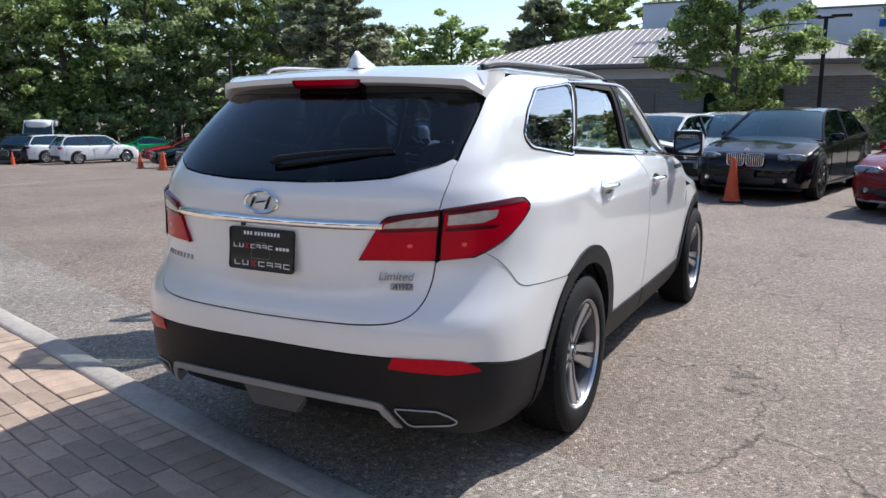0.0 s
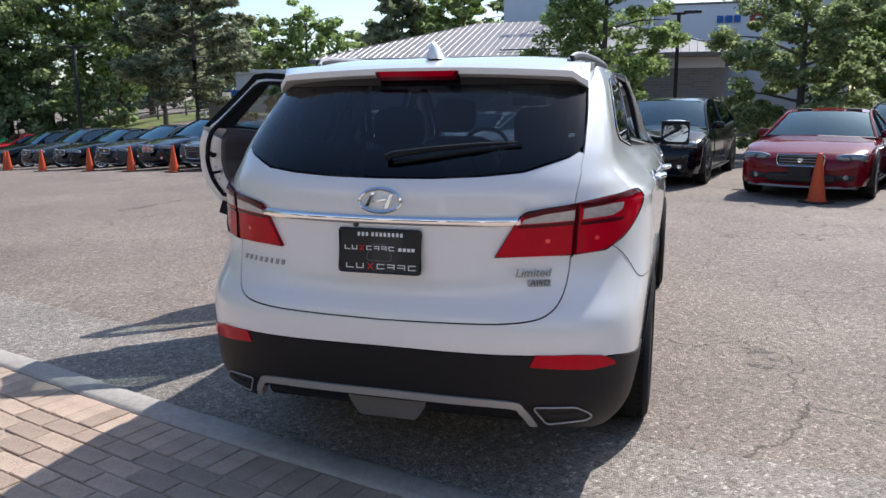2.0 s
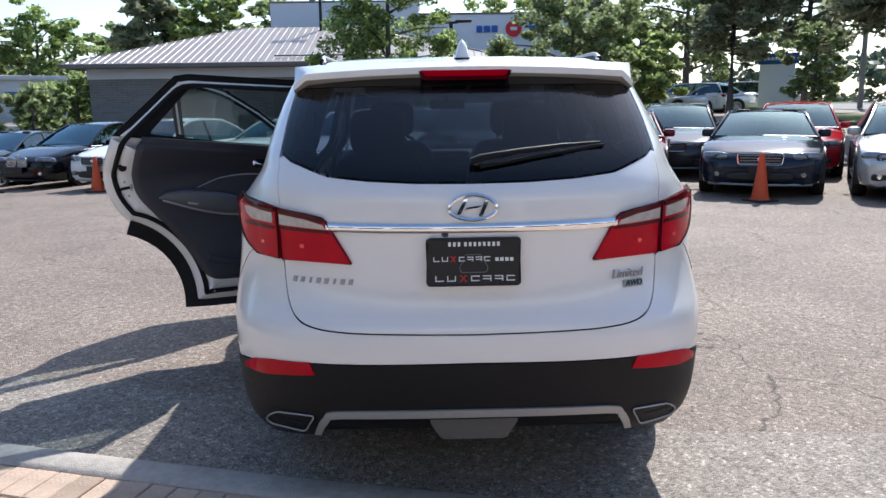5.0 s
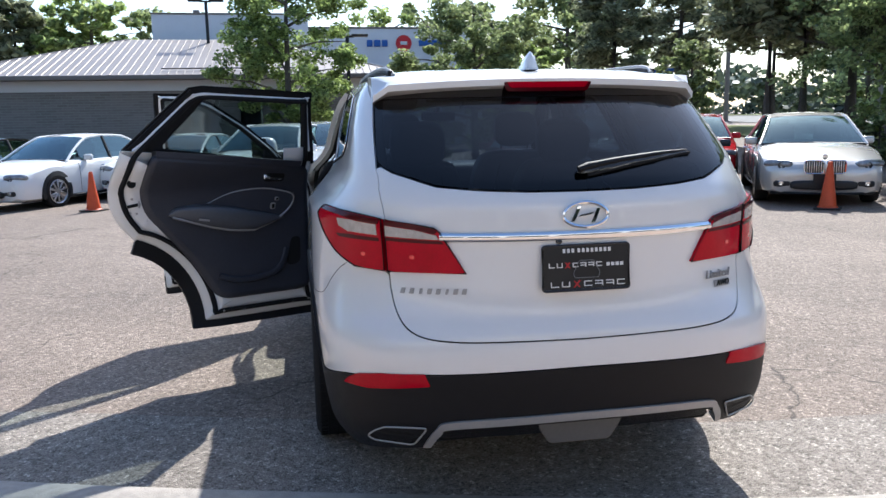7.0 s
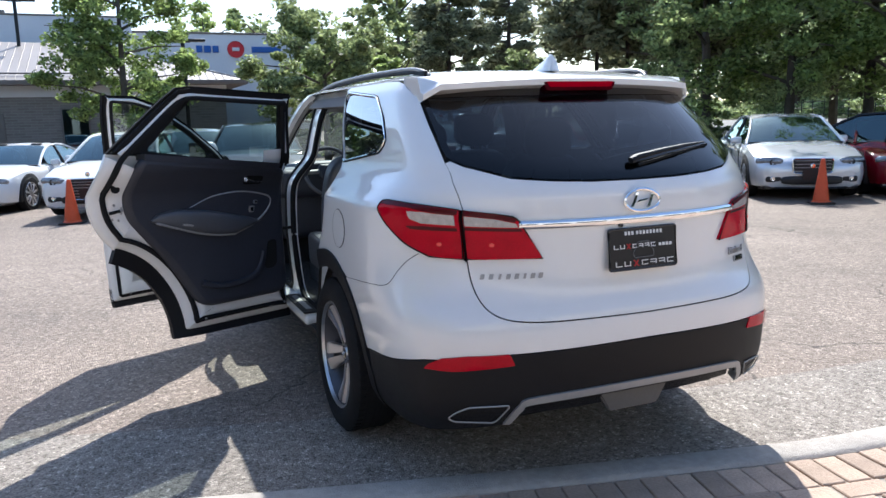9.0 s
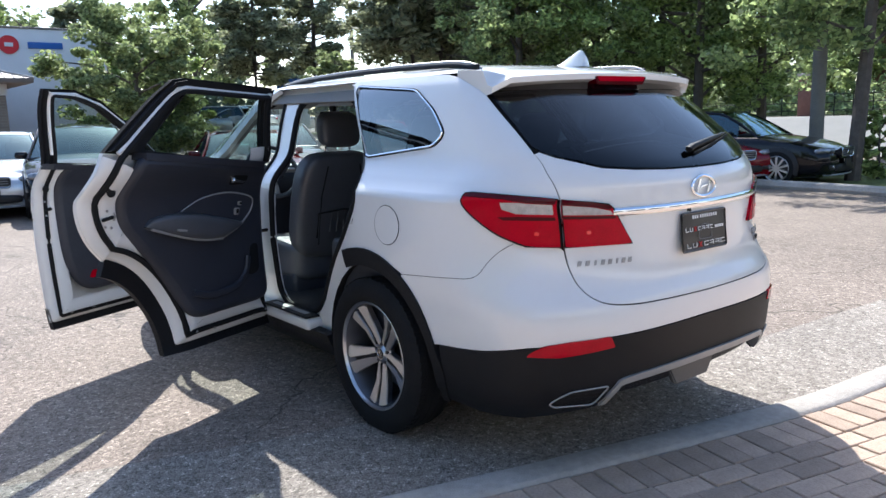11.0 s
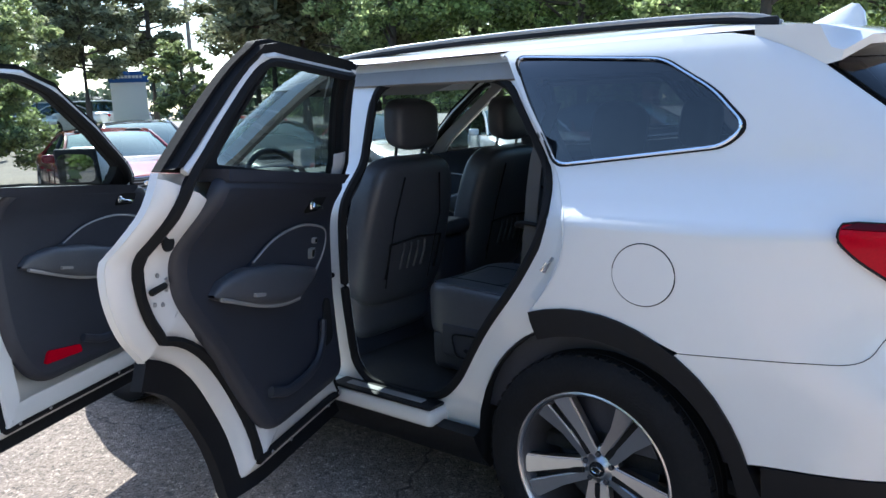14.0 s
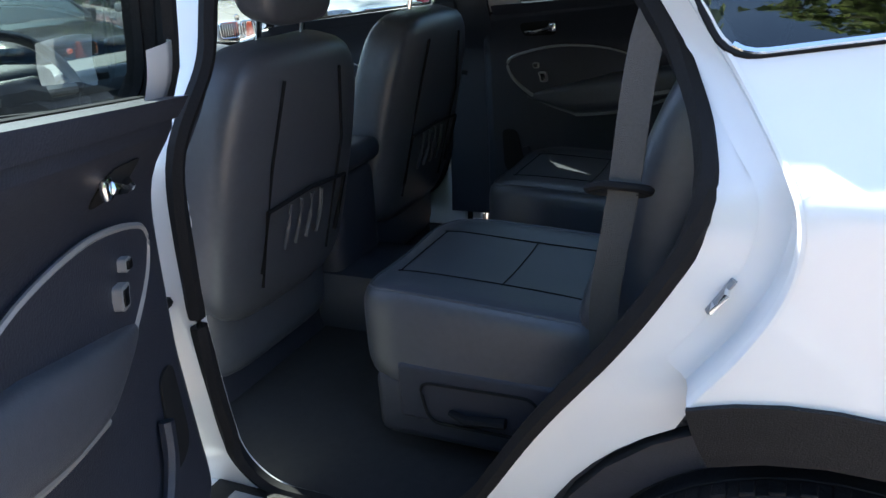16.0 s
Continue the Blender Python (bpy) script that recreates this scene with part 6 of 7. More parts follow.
        tl_ = pad(.34, .22, .14, 5, 3.4)
        bmesh.ops.translate(tl_, vec=(q * hw * .72, -L + .10, tail - .18), verts=tl_.verts)
        part("tail_lamp", tl_, M_RED, car, "red tail lamp")
        for k, (yw, nm) in enumerate(((-.19 * L, "wheel"), (-.19 * L - .60 * L, "wheel"))):
            w_ = new(nm)
            w_.parent = car
            w_.matrix_basis = pose(q * (hw - .10), yw, wr, 0, 0, 0 if q > 0 else 180)
            part("tyre", lathe([(-.10, wr * .7), (-.105, wr * .95), (-.07, wr), (.07, wr), (.102, wr * .95), (.105, wr * .74), (.09, wr * .70)], 32), M_TYRE, w_)
            part("wheel_rim", lathe([(.0, wr * .60), (.085, wr * .66), (.10, wr * .72), (.105, wr * .70), (.10, wr * .67)], 32), M_CARBLACK if rim_dark else M_ALLOY, w_)
            part("wheel_back", lathe([(.02, .0001), (.025, wr * .68)], 24), M_CARBLACK, w_)
            sp_ = []
            for a in range(10 if style != "van" else 6):
                b_ = box(.03, .030, wr * .62, (.085, 0, wr * .36), .006, 1, None, (1, 1.5))
                bmesh.ops.transform(b_, matrix=Matrix.Rotation(2 * math.pi * a / (10 if style != "van" else 6), 4, "X"), verts=b_.verts)
                sp_.append(b_)
            part("wheel_spokes", join(*sp_, lathe([(.04, .0001), (.10, .0001), (.10, .05), (.07, .06)], 14)), M_CARBLACK if rim_dark else M_ALLOY, w_)
            # black disc proud of the flank stands in for the shaded wheel well
            arch_ = lathe([(-.02, .01), (.006, .01), (.010, wr * 1.16), (.004, wr * 1.19), (-.06, wr * 1.20)], 36)
            bmesh.ops.delete(arch_, geom=[v for v in arch_.verts if v.co.z < -wr * .45], context="VERTS")
            part("wheel_arch", arch_, M_CARBLACK, w_).location = (.085, 0, .01)
        part("cowl", tube([(q * wb * .98, -f0 * L + .03, zb + .012), (0, -f0 * L + .10, zb + .03)], .022, 5), M_CARBLACK, car)
        for sd in (f0 + .045, (f0 + f2) / 2 + .015, f2 + .03):
            part("door_seam", tube([(q * hw * 1.001, -sd * L, .30), (q * hw * 1.003, -sd * L, .58), (q * hw * .995, -sd * L, belt - .12), (q * hw * .955, -sd * L - .01, belt - .01)], .005, 4), M_CARBLACK, car)
        for sd in ((f0 + f2) / 2 - .005, f2 + .005):
            part("door_handle", tube([(q * (hw * .985), -sd * L + .11, belt - .115), (q * (hw + .028), -sd * L + .07, belt - .11), (q * (hw + .028), -sd * L - .05, belt - .108), (q * (hw * .985), -sd * L - .09, belt - .11)], .012, 6), P if colour in ("black", "red", "bright_red", "darkgrey", "navy") else M_CHROME, car)
        part("sill_strip", tube([(q * hw * .97, -.27 * L, .235), (q * hw * .985, -.5 * L, .225), (q * hw * .97, -.72 * L, .235)], .02, 5), M_CARBLACK, car)
        part("fog_lamp", lathe([(0, .0001), (.03, .0001), (.034, .032), (.015, .042)], 14, "Y"), M_CHROME if face != "wide" else M_LAMP, car).location = (q * hw * .66, -.005, .37)
    # nose: grille, intake, plate, badge
    gw, gh = {"wide": (.62, .17), "twin": (.26, .20), "mesh": (.66, .34), "oval": (.60, .24)}[face]
    gz = {"wide": hl - .12, "twin": hl - .12, "mesh": hl - .22, "oval": hl - .16}[face]
    xs = (-.155, .155) if face == "twin" else (0,)
    for gx in xs:
        lp = rounded([(-gw / 2, -gh / 2), (gw / 2, -gh / 2), (gw / 2 * 1.06, gh / 2), (-gw / 2 * 1.06, gh / 2)], .05)
        g = part("grille", prism(lp, -.05, "Y"), M_CARBLACK, car, "dark front grille")
        g.location = (gx, .055, gz)
        part("grille_rim", tube([(p.x, .004, p.y) for p in lp], .010, 6, True), M_CHROME, g)
        if face == "twin":
            for i in range(7):
                part("grille_slat", box(.012, .02, gh * .9, (-.10 + i * .033, .004, 0), .004, 1), M_CHROME, g)
        else:
            for i in range(4 if face != "mesh" else 6):
                part("grille_slat", box(gw * .94, .015, .010, (0, .004, -gh * .36 + i * gh * .72 / (3 if face != "mesh" else 5)), .003, 1), M_SATIN, g)
    part("badge", lathe([(.0, .0001), (.010, .0001), (.012, .034), (.006, .042)], 20, "Y"), M_CHROME, car).location = (0, .062 if face != "twin" else -.02, gz if face in ("wide", "oval") else hl + .03)
    part("lower_intake", pad(W * .52, .14, .14, 5, 5), M_CARBLACK, car).location = (0, -.012, .34)
    part("front_lip", tube(spline([(-hw * .80, -.12, .22), (-hw * .45, .0, .215), (0, .02, .21), (hw * .45, .0, .215), (hw * .80, -.12, .22)], 4), .018, 6), M_SATIN if face == "mesh" or face == "wide" else M_CARBLACK, car)
    part("plate", box(.32, .012, .15, (0, .075 if face != "mesh" else .07, .44), .004, 1), M_CARBLACK, car)
    part("rear_bumper", pad(W * .8, .16, .20, 5, 5), M_CARBLACK if style == "suv" else P, car).location = (0, -L + .05, .40)
    part("cabin_inside", join(box(W * .72, 1.9, .5, (0, -L * .56, .68), .08), box(.45, .14, .5, (-.38, -L * .50, 1.0), .06), box(.45, .14, .5, (.38, -L * .50, 1.0), .06), box(W * .70, .3, .12, (0, -L * (f0 + .06), hs - .04), .05), box(.24, .10, .18, (-.38, -L * .50, 1.24), .04), box(.24, .10, .18, (.38, -L * .50, 1.24), .04)), M_SEATS, car)
    if style == "van":
        part("high_roof", pad(W * .88, L * .80, .62, 8, 4), P, car, "white raised roof").location = (0, -L * .57, 2.16)
    part("underside", box(W * .80, L * .9, .06, (0, -L / 2, .20), .01), M_CARBLACK, car)
    return car


def stand(car, x, y, fx, fy):
    car.matrix_basis = pose(x, y, ground_z(x, y), 0, 0, math.degrees(math.atan2(fy, fx)) - 90)
    return car


PARKED = [
    ("hatch", "black", "twin", "glossy black hatchback saloon behind an orange cone", .45, 10.18, -.20, -.98, True),
    ("coupe", "red", "wide", "dark red saloon with a chrome star-like badge", 2.78, 8.80, -.30, -.95, False),
    ("coupe", "navy", "wide", "blue-black roadster with a wide dark grille", 4.93, 8.02, -.42, -.91, False),
    ("sedan", "silver", "twin", "champagne silver saloon behind an orange cone", 6.92, 7.05, -.46, -.89, False),
    ("sedan", "coolsilver", "oval", "cool silver luxury saloon with an oval mesh grille", 8.84, 5.90, -.57, -.82, False),
    ("sedan", "white", "wide", "white long saloon with bright alloy wheels", -7.0, 12.5, -.44, -.90, False),
    ("sedan", "white", "mesh", "white executive saloon with a large framed grille", -2.20, 10.75, -.30, -.95, False),
    ("coupe", "white", "wide", "small white four-door coupe parked in the second line", -4.55, 13.6, -.40, -.92, False),
    ("sedan", "coolsilver", "wide", "pale silver saloon in the second line", -.75, 11.6, -.22, -.97, False),
    ("sedan", "darkgrey", "wide", "dark grey saloon in the second line", 4.55, 11.3, -.36, -.93, False),
    ("sedan", "bright_red", "wide", "red saloon in the second line", 6.75, 10.9, -.46, -.89, False),
    ("coupe", "red", "wide", "dark red saloon beyond the silver cars", 10.6, 5.0, -.57, -.82, False),
    ("sedan", "black", "wide", "black saloon parked nose-out beside the utility pole", 12.15, 3.75, .12, -.99, False),
    ("sedan", "black", "twin", "black saloon with twin grille in the far line", -9.25, 13.85, -.36, -.93, False),
    ("coupe", "slate", "mesh", "slate grey coupe with a framed grille", -11.6, 14.7, -.36, -.93, False),
    ("sedan", "black", "twin", "black saloon in the far line", -13.65, 15.5, -.36, -.93, False),
    ("coupe", "darkgrey", "wide", "dark grey coupe in the far line", -16.0, 16.5, -.36, -.93, False),
    ("coupe", "black", "wide", "black convertible with a wide grille in the far line", -18.9, 17.8, -.38, -.92, False),
    ("sedan", "darkgrey", "wide", "dark saloon in the far line", -22.1, 19.6, -.40, -.91, False),
    ("sedan", "black", "wide", "black saloon with a star-like badge in the far line", -25.4, 21.2, -.42, -.90, False),
    ("sedan", "silver", "wide", "silver saloon in the line behind", -11.4, 21.4, -.36, -.93, False),
    ("sedan", "darkgrey", "wide", "dark saloon in the line behind", -13.7, 22.4, -.36, -.93, False),
    ("coupe", "white", "wide", "white coupe in the line behind", -16.6, 23.7, -.36, -.93, False),
    ("sedan", "darkgrey", "mesh", "dark grey saloon in the line behind", -19.8, 25.5, -.36, -.93, False),
    ("sedan", "black", "twin", "black saloon in the line behind", -23.1, 27.1, -.36, -.93, False),
    ("suv", "white", "twin", "small white SUV with alloy wheels and roof rails", -35.9, 29.1, .28, .96, False),
    ("suv", "white", "wide", "white estate beside the small SUV", -38.8, 29.2, .28, .96, False),
    ("suv", "black", "mesh", "black pickup-like SUV at the lot's edge", -39.9, 23.6, .5, -.86, False),
    ("van", "white", "wide", "white high-roof van by the trees", -43.6, 28.2, .70, -.71, False),
    ("coupe", "green", "wide", "bright green coupe near the trees", -40.4, 30.8, -.65, -.76, False),
    ("coupe", "bright_red", "wide", "bright red coupe near the trees", -33.4, 27.6, -.5, -.87, False),
    ("suv", "white", "wide", "white SUV parked on the rise", 12.3, 39.5, -.7, .7, False),
    ("sedan", "white", "wide", "white saloon parked on the rise", 14.3, 41.5, -.7, .7, False),
    ("suv", "white", "wide", "white SUV by the roadside sign", 19.9, 37.5, .9, -.4, False),
    ("sedan", "coolsilver", "wide", "pale saloon across the road", 12.5, 38.0, -.9, .4, False),
    ("suv", "white", "wide", "white SUV far across the grass", 30.5, 75.0, .95, -.3, False),
]
made = {}
for style, colour, face, label, x, y, fx, fy, dark in PARKED:
    key = (style, colour, face, dark)
    if key in made:
        c = copy_thing(made[key], Matrix())
        tagged(c, label)
    else:
        c = made[key] = parked_car(style, colour, face, label, dark)
    stand(c, x, y, fx, fy)


# ---- bank building ----
M_BRICK = bpy.data.materials.new("grey_brick")
M_BRICK.use_nodes = True
n_, l_ = nodes_of(M_BRICK)
co_, br_ = n_.new("ShaderNodeTexCoord"), n_.new("ShaderNodeTexBrick")
mp_ = n_.new("ShaderNodeMapping")
mp_.inputs["Rotation"].default_value = (radians(90), 0, 0)
br_.inputs["Color1"].default_value, br_.inputs["Color2"].default_value, br_.inputs["Mortar"].default_value = (.17, .155, .14, 1), (.215, .195, .18, 1), (.25, .24, .22, 1)
br_.inputs["Scale"].default_value, br_.inputs["Mortar Size"].default_value = 1.0, .010
br_.inputs["Brick Width"].default_value, br_.inputs["Row Height"].default_value = .40, .10
l_.new(co_.outputs["Object"], mp_.inputs[0]), l_.new(mp_.outputs[0], br_.inputs[0]), l_.new(br_.outputs[0], n_["Principled BSDF"].inputs["Base Color"])
n_["Principled BSDF"].inputs["Roughness"].default_value = .9
M_METALROOF = mat("tan_standing_seam_roof", (.31, .275, .25), .45, .3, var=.06, scale=2)
M_FASCIA = mat("brown_grey_fascia", (.16, .14, .125), .6, var=.1, scale=3)
M_STUCCO = mat("pale_grey_stucco", (.62, .62, .64), .85, var=.04, scale=1.5, bump=.2, bump_scale=40)
M_BLUE = mat("sign_blue", (.02, .10, .36), .5)
M_SIGNRED = mat("sign_red", (.55, .02, .03), .5)
M_DKMETAL = mat("dark_bronze_metal", (.018, .017, .016), .5, .3)
bank = thing("bank_building", (0, 0, 0), "low grey brick bank building with a tan metal hip roof", "building")
X0, X1, Y0, Y1, ZE = -14.6, 3.4, 28.0, 42.0, 3.05
part("wall", box(X1 - X0 - 1.6, Y1 - Y0 - 1.6, ZE + .3, ((X0 + X1) / 2, (Y0 + Y1) / 2, (ZE + .3) / 2 - .3), 0), M_BRICK, bank, "grey brick wall", smooth=False)
part("frieze", box(X1 - X0 - 1.5, Y1 - Y0 - 1.5, .42, ((X0 + X1) / 2, (Y0 + Y1) / 2, ZE - .16), 0), M_STUCCO, bank)
part("fascia", box(X1 - X0, Y1 - Y0, .17, ((X0 + X1) / 2, (Y0 + Y1) / 2, ZE + .12), .02), M_FASCIA, bank, "brown eaves fascia")
RX0, RX1, RY0, RY1, ZR = -8.4, -2.8, 34.2, 36.0, 5.15
rv = [(X0, Y0, ZE + .2), (X1, Y0, ZE + .2), (X1, Y1, ZE + .2), (X0, Y1, ZE + .2), (RX0, RY0, ZR), (RX1, RY0, ZR), (RX1, RY1, ZR), (RX0, RY1, ZR)]
roof_ = part("roof", mesh_of(rv, [(0, 1, 5, 4), (1, 2, 6, 5), (2, 3, 7, 6), (3, 0, 4, 7), (4, 5, 6, 7)]), M_METALROOF, bank, "tan standing-seam hip roof")
for i in range(1, 60):
    x = X0 + (X1 - X0) * i / 60
    t = 1.0
    if x < RX0:
        t = (x - X0) / (RX0 - X0)
    elif x > RX1:
        t = (X1 - x) / (X1 - RX1)
    part("roof_seam", tube([(x, Y0, ZE + .215), (x, Y0 + (RY0 - Y0) * t, ZE + .215 + (ZR - ZE - .2) * t)], .014, 4), M_METALROOF, roof_)
for a, b in ((0, 4), (1, 5)):
    part("hip_cap", tube([rv[a], rv[b]], .05, 6), M_METALROOF, roof_)
part("snow_guard", tube([(-6.2, 28.6, 3.52), (-1.0, 28.6, 3.52)], .03, 5), M_FASCIA, roof_, "rail of snow guards")
part("parapet", box(7.4, 4, 3.2, (-4.1, 38.6, 4.98), .03), M_STUCCO, bank, "pale parapet block behind the roof")
part("parapet_cap", box(7.5, 4.1, .08, (-4.1, 38.6, 6.60), .02), M_FASCIA, bank)
part("roof_vent", box(.3, .3, .25, (-5.8, 37.5, 6.75), .02), M_FASCIA, bank)
wing_ = part("sign_wall", box(9.2, 3.5, 6.2, (4.2, 39.9, 3.0), .03), M_STUCCO, bank, "pale wall carrying the bank sign")
part("wall_cap", box(9.3, 3.6, .10, (4.2, 39.9, 6.12), .02), M_FASCIA, bank)
for i, w in enumerate((.30, .34, .30)):
    part("sign_bar", box(w, .06, .34, (2.75 + i * .40, 38.10, 5.33), .02), M_BLUE, wing_, "blue sign bar")
part("sign_disc", lathe([(0, .0001), (.05, .0001), (.05, .42), (0, .42)], 28, "Y"), M_SIGNRED, wing_, "round red sign").location = (4.55, 38.06, 5.33)
part("sign_disc_mark", box(.36, .04, .18, (4.55, 38.04, 5.33), .02), M_STUCCO, wing_)
part("sign_bar", box(1.5, .06, .30, (6.1, 38.10, 5.33), .02), M_BLUE, wing_, "blue sign bar")
for x in (-2.9, -.9):
    wn = part("window", box(1.0, .10, 1.5, (x, 28.78, 1.55), .01), M_FASCIA, bank, "dark framed window")
    part("pane", box(.86, .04, 1.34, (x, 28.72, 1.55), .0), G_CAR, wn)
part("side_door", box(1.1, .10, 2.1, (-5.8, 28.78, 1.05), .01), M_FASCIA, bank, "dark service door")

# ---- lamp posts, poles, signs, fence ----
def lamp_post(x, y, h, double=True):
    t = thing("street_lamp", (x, y, ground_z(x, y)), "dark bronze square lamp post with two flat heads", "street lamp", "car park lamps")
    part("post", box(.13, .13, h, (0, 0, h / 2), .01), M_DKMETAL, t)
    part("lamp_head", box(.62, .34, .09, (-.46, 0, h + .02), .03), M_DKMETAL, t, "flat dark lamp head")
    part("lamp_head", box(.62, .34, .09, (.46, 0, h + .02), .03), M_DKMETAL, t, "flat dark lamp head")
    part("arm", box(.5, .08, .08, (0, 0, h - .02), .01), M_DKMETAL, t)
    part("footing", lathe([(0, .0001), (0, .22), (.35, .22), (.36, .20), (.36, .0001)], 20, "Z"), M_CONCRETE, t, "concrete footing")
    return t


lamp_post(.86, 26, 4.62)
lamp_post(-28.3, 29.4, 5.6)
lamp_post(-4.9, 33.5, 7.2)
M_POLEWOOD = mat("weathered_pole", (.20, .19, .17), .85, var=.2, scale=4, bump=.4, bump_scale=50)
for x, y, h, r in ((24, 39.5, 9.5, .14), (-40.0, 47.2, 9.5, .07), (13.9, 5.15, 9.0, .15), (29.0, 33.0, 9.5, .12)):
    p_ = thing("utility_pole", (x, y, ground_z(x, y)), "tall weathered utility pole", "pole", "utility poles")
    part("pole", tube([(0, 0, -.1), (0, 0, h * .5), (0, 0, h)], [r, r * .88, r * .75], 12), M_POLEWOOD, p_)
    part("crossarm", box(1.6, .08, .10, (0, 0, h - .7), .01), M_POLEWOOD, p_)
sg = thing("dealer_sign", (16.5, 33.4, ground_z(16.5, 33.4)), "white and blue roadside sign panel on two posts", "sign")
M_SIGNWHITE = mat("sign_white", (.78, .79, .80), .45, var=.03, scale=2)
part("panel", box(1.55, .22, 2.2, (0, 0, 1.35), .02), M_SIGNWHITE, sg)
part("header", box(1.75, .26, .50, (.05, 0, 2.52), .02), M_BLUE, sg, "blue sign header")
for i in range(8):
    part("sign_bar", box(.13, .02, .13, (-.55 + i * .16, -.14, 2.52), .004), M_SIGNWHITE, sg)
sg.rotation_euler = (0, 0, radians(-28))
M_FENCEWOOD = mat("grey_fence_wood", (.17, .15, .13), .9, var=.3, scale=3, bump=.4, bump_scale=40)


def rail_fence(x0, y0, x1, y1, nposts, label, material, h=1.15, rails=3, iron=False):
    f = thing("fence", (x0, y0, 0), label, "fence")
    for i in range(nposts):
        t = i / (nposts - 1)
        x, y = (x1 - x0) * t, (y1 - y0) * t
        z = ground_z(x0 + x, y0 + y)
        part("post", box(.10 if not iron else .05, .10 if not iron else .05, h + .3, (x, y, z + h / 2 - .1), .01), material, f)
    for k in range(rails):
        z = .3 + (h - .4) * k / max(rails - 1, 1)
        part("rail", tube([((x1 - x0) * t, (y1 - y0) * t, z + ground_z(x0 + (x1 - x0) * t, y0 + (y1 - y0) * t)) for t in np.linspace(0, 1, 12)], .05 if not iron else .025, 5), material, f)
    return f


rail_fence(-46, 39, -22, 58, 16, "weathered grey wooden rail fence", M_FENCEWOOD)
ob_ = thing("outbuilding", (-29.6, 53.6, ground_z(-29.6, 53.6)), "low white flat-roofed building behind the fence", "building")
part("wall", box(7.0, 5.0, 2.9, (0, 0, 1.45), .02), M_STUCCO, ob_)
part("roof", box(7.5, 5.5, .30, (0, 0, 3.05), .03), M_STUCCO, ob_, "flat pale roof slab")
for i in range(3):
    part("window", box(1.2, .06, 1.0, (-2.2 + i * 2.2, -2.53, 1.6), .01), G_CAR, ob_)
ob_.rotation_euler = (0, 0, radians(27))
# kiosk by the fence
kk = thing("drive_up_kiosk", (-26.1, 41.1, ground_z(-26.1, 41.1)), "dark drive-up machine with a blue header", "kiosk")
part("cabinet", box(.9, .7, 1.7, (0, 0, .85), .03), M_DKMETAL, kk)
part("header", box(1.0, .75, .35, (0, 0, 1.9), .02), M_BLUE, kk, "blue header")
for i in range(4):
    b_ = thing("bollard", (-28.6 + i * .6, 41.0, ground_z(-28.6 + i * .6, 41.0)), "short grey steel bollard by the kiosk", "bollard", "bollards by the kiosk")
    part("bollard_post", lathe([(0, .07), (1.0, .07), (1.05, .04), (1.06, .0001)], 12, "Z"), M_CONCRETE, b_)
bp = thing("brick_pier", (-26.0, 38.7, ground_z(-26, 38.7)), "rough brown brick pier beside the pine", "pier")
M_REDBRICK = mat("red_brick", (.19, .095, .072), .9, var=.2, scale=6, bump=.5, bump_scale=30)
part("pier", box(1.0, 1.0, 2.3, (0, 0, 1.15), .03), M_POLEWOOD, bp)
part("low_wall", box(7.0, .5, .9, (3.0, 3.0, .45), .03), M_STUCCO, bp)

# ---- verge, road and fence on the far side ----
patch_of_ground("grass_verge", 9.2, 17.5, 1.2, 60, 50, M_GRASS, "dry grass verge between lot and road", "grass", .03, lambda x, y: y > 1.6 and x > 10.8 + .12 * abs(y - 3) and (y < 5.6 or x > 12.6 + .05 * y) and x < 17.2 + .15 * y)
patch_of_ground("grass_bank", -75, -15, 30, 80, 50, M_GRASS, "dry grass behind the rail fence", "grass", .02, lambda x, y: 46 + (x + 30) * .7 < y < 54 + (x + 30) * .75)
patch_of_ground("road", 18, 110, -60, 110, 60, M_ROAD, "pale concrete road beyond the verge", "road", .03, lambda x, y: 18.5 + .10 * y < x < 37 + .10 * y)
patch_of_ground("far_lawn", 36, 110, -60, 110, 50, M_GRASS, "dry grass across the road", "grass", .05, lambda x, y: x > 40 + .10 * y)
for nm, pts in (("verge_kerb", [(10.4, 1.45), (12, 1.5), (15, 1.4), (19, 1.2)]), ("verge_kerb_side", [(10.4, 1.45), (10.7, 3.0), (11.1, 5.5), (12.7, 7.0), (13.2, 14)])):
    c_ = [Vector((p[0], p[1])) for p in spline(pts, 6)]
    path = [(p.x, p.y, ground_z(p.x, p.y) + .055) for p in c_]
    tagged(part(nm, tube(path, .10, 8, False, 1.0), M_CONCRETE), "worn concrete kerb round the verge", "kerb", kind="structure")
rail_fence(37, -25, 45, 40, 60, "black iron fence across the road", M_DKMETAL, 1.3, 3, True)
for x, y in ((40.8, 10.4), (40.4, 18.5), (38.6, 2.0)):
    b_ = thing("brick_pillar", (x, y, ground_z(x, y)), "red brick gate pillar with a stone cap", "pillar", "brick pillars across the road")
    part("shaft", box(.85, .85, 2.2, (0, 0, 1.1), .02), M_REDBRICK, b_)
    part("cap", box(1.02, 1.02, .15, (0, 0, 2.27), .02), M_CONCRETE, b_)
hs_ = thing("house", (60, 17, ground_z(60, 17)), "red brick house behind trees across the road", "house")
part("wall", box(10, 9, 6.2, (0, 0, 3.1), .02), M_REDBRICK, hs_)
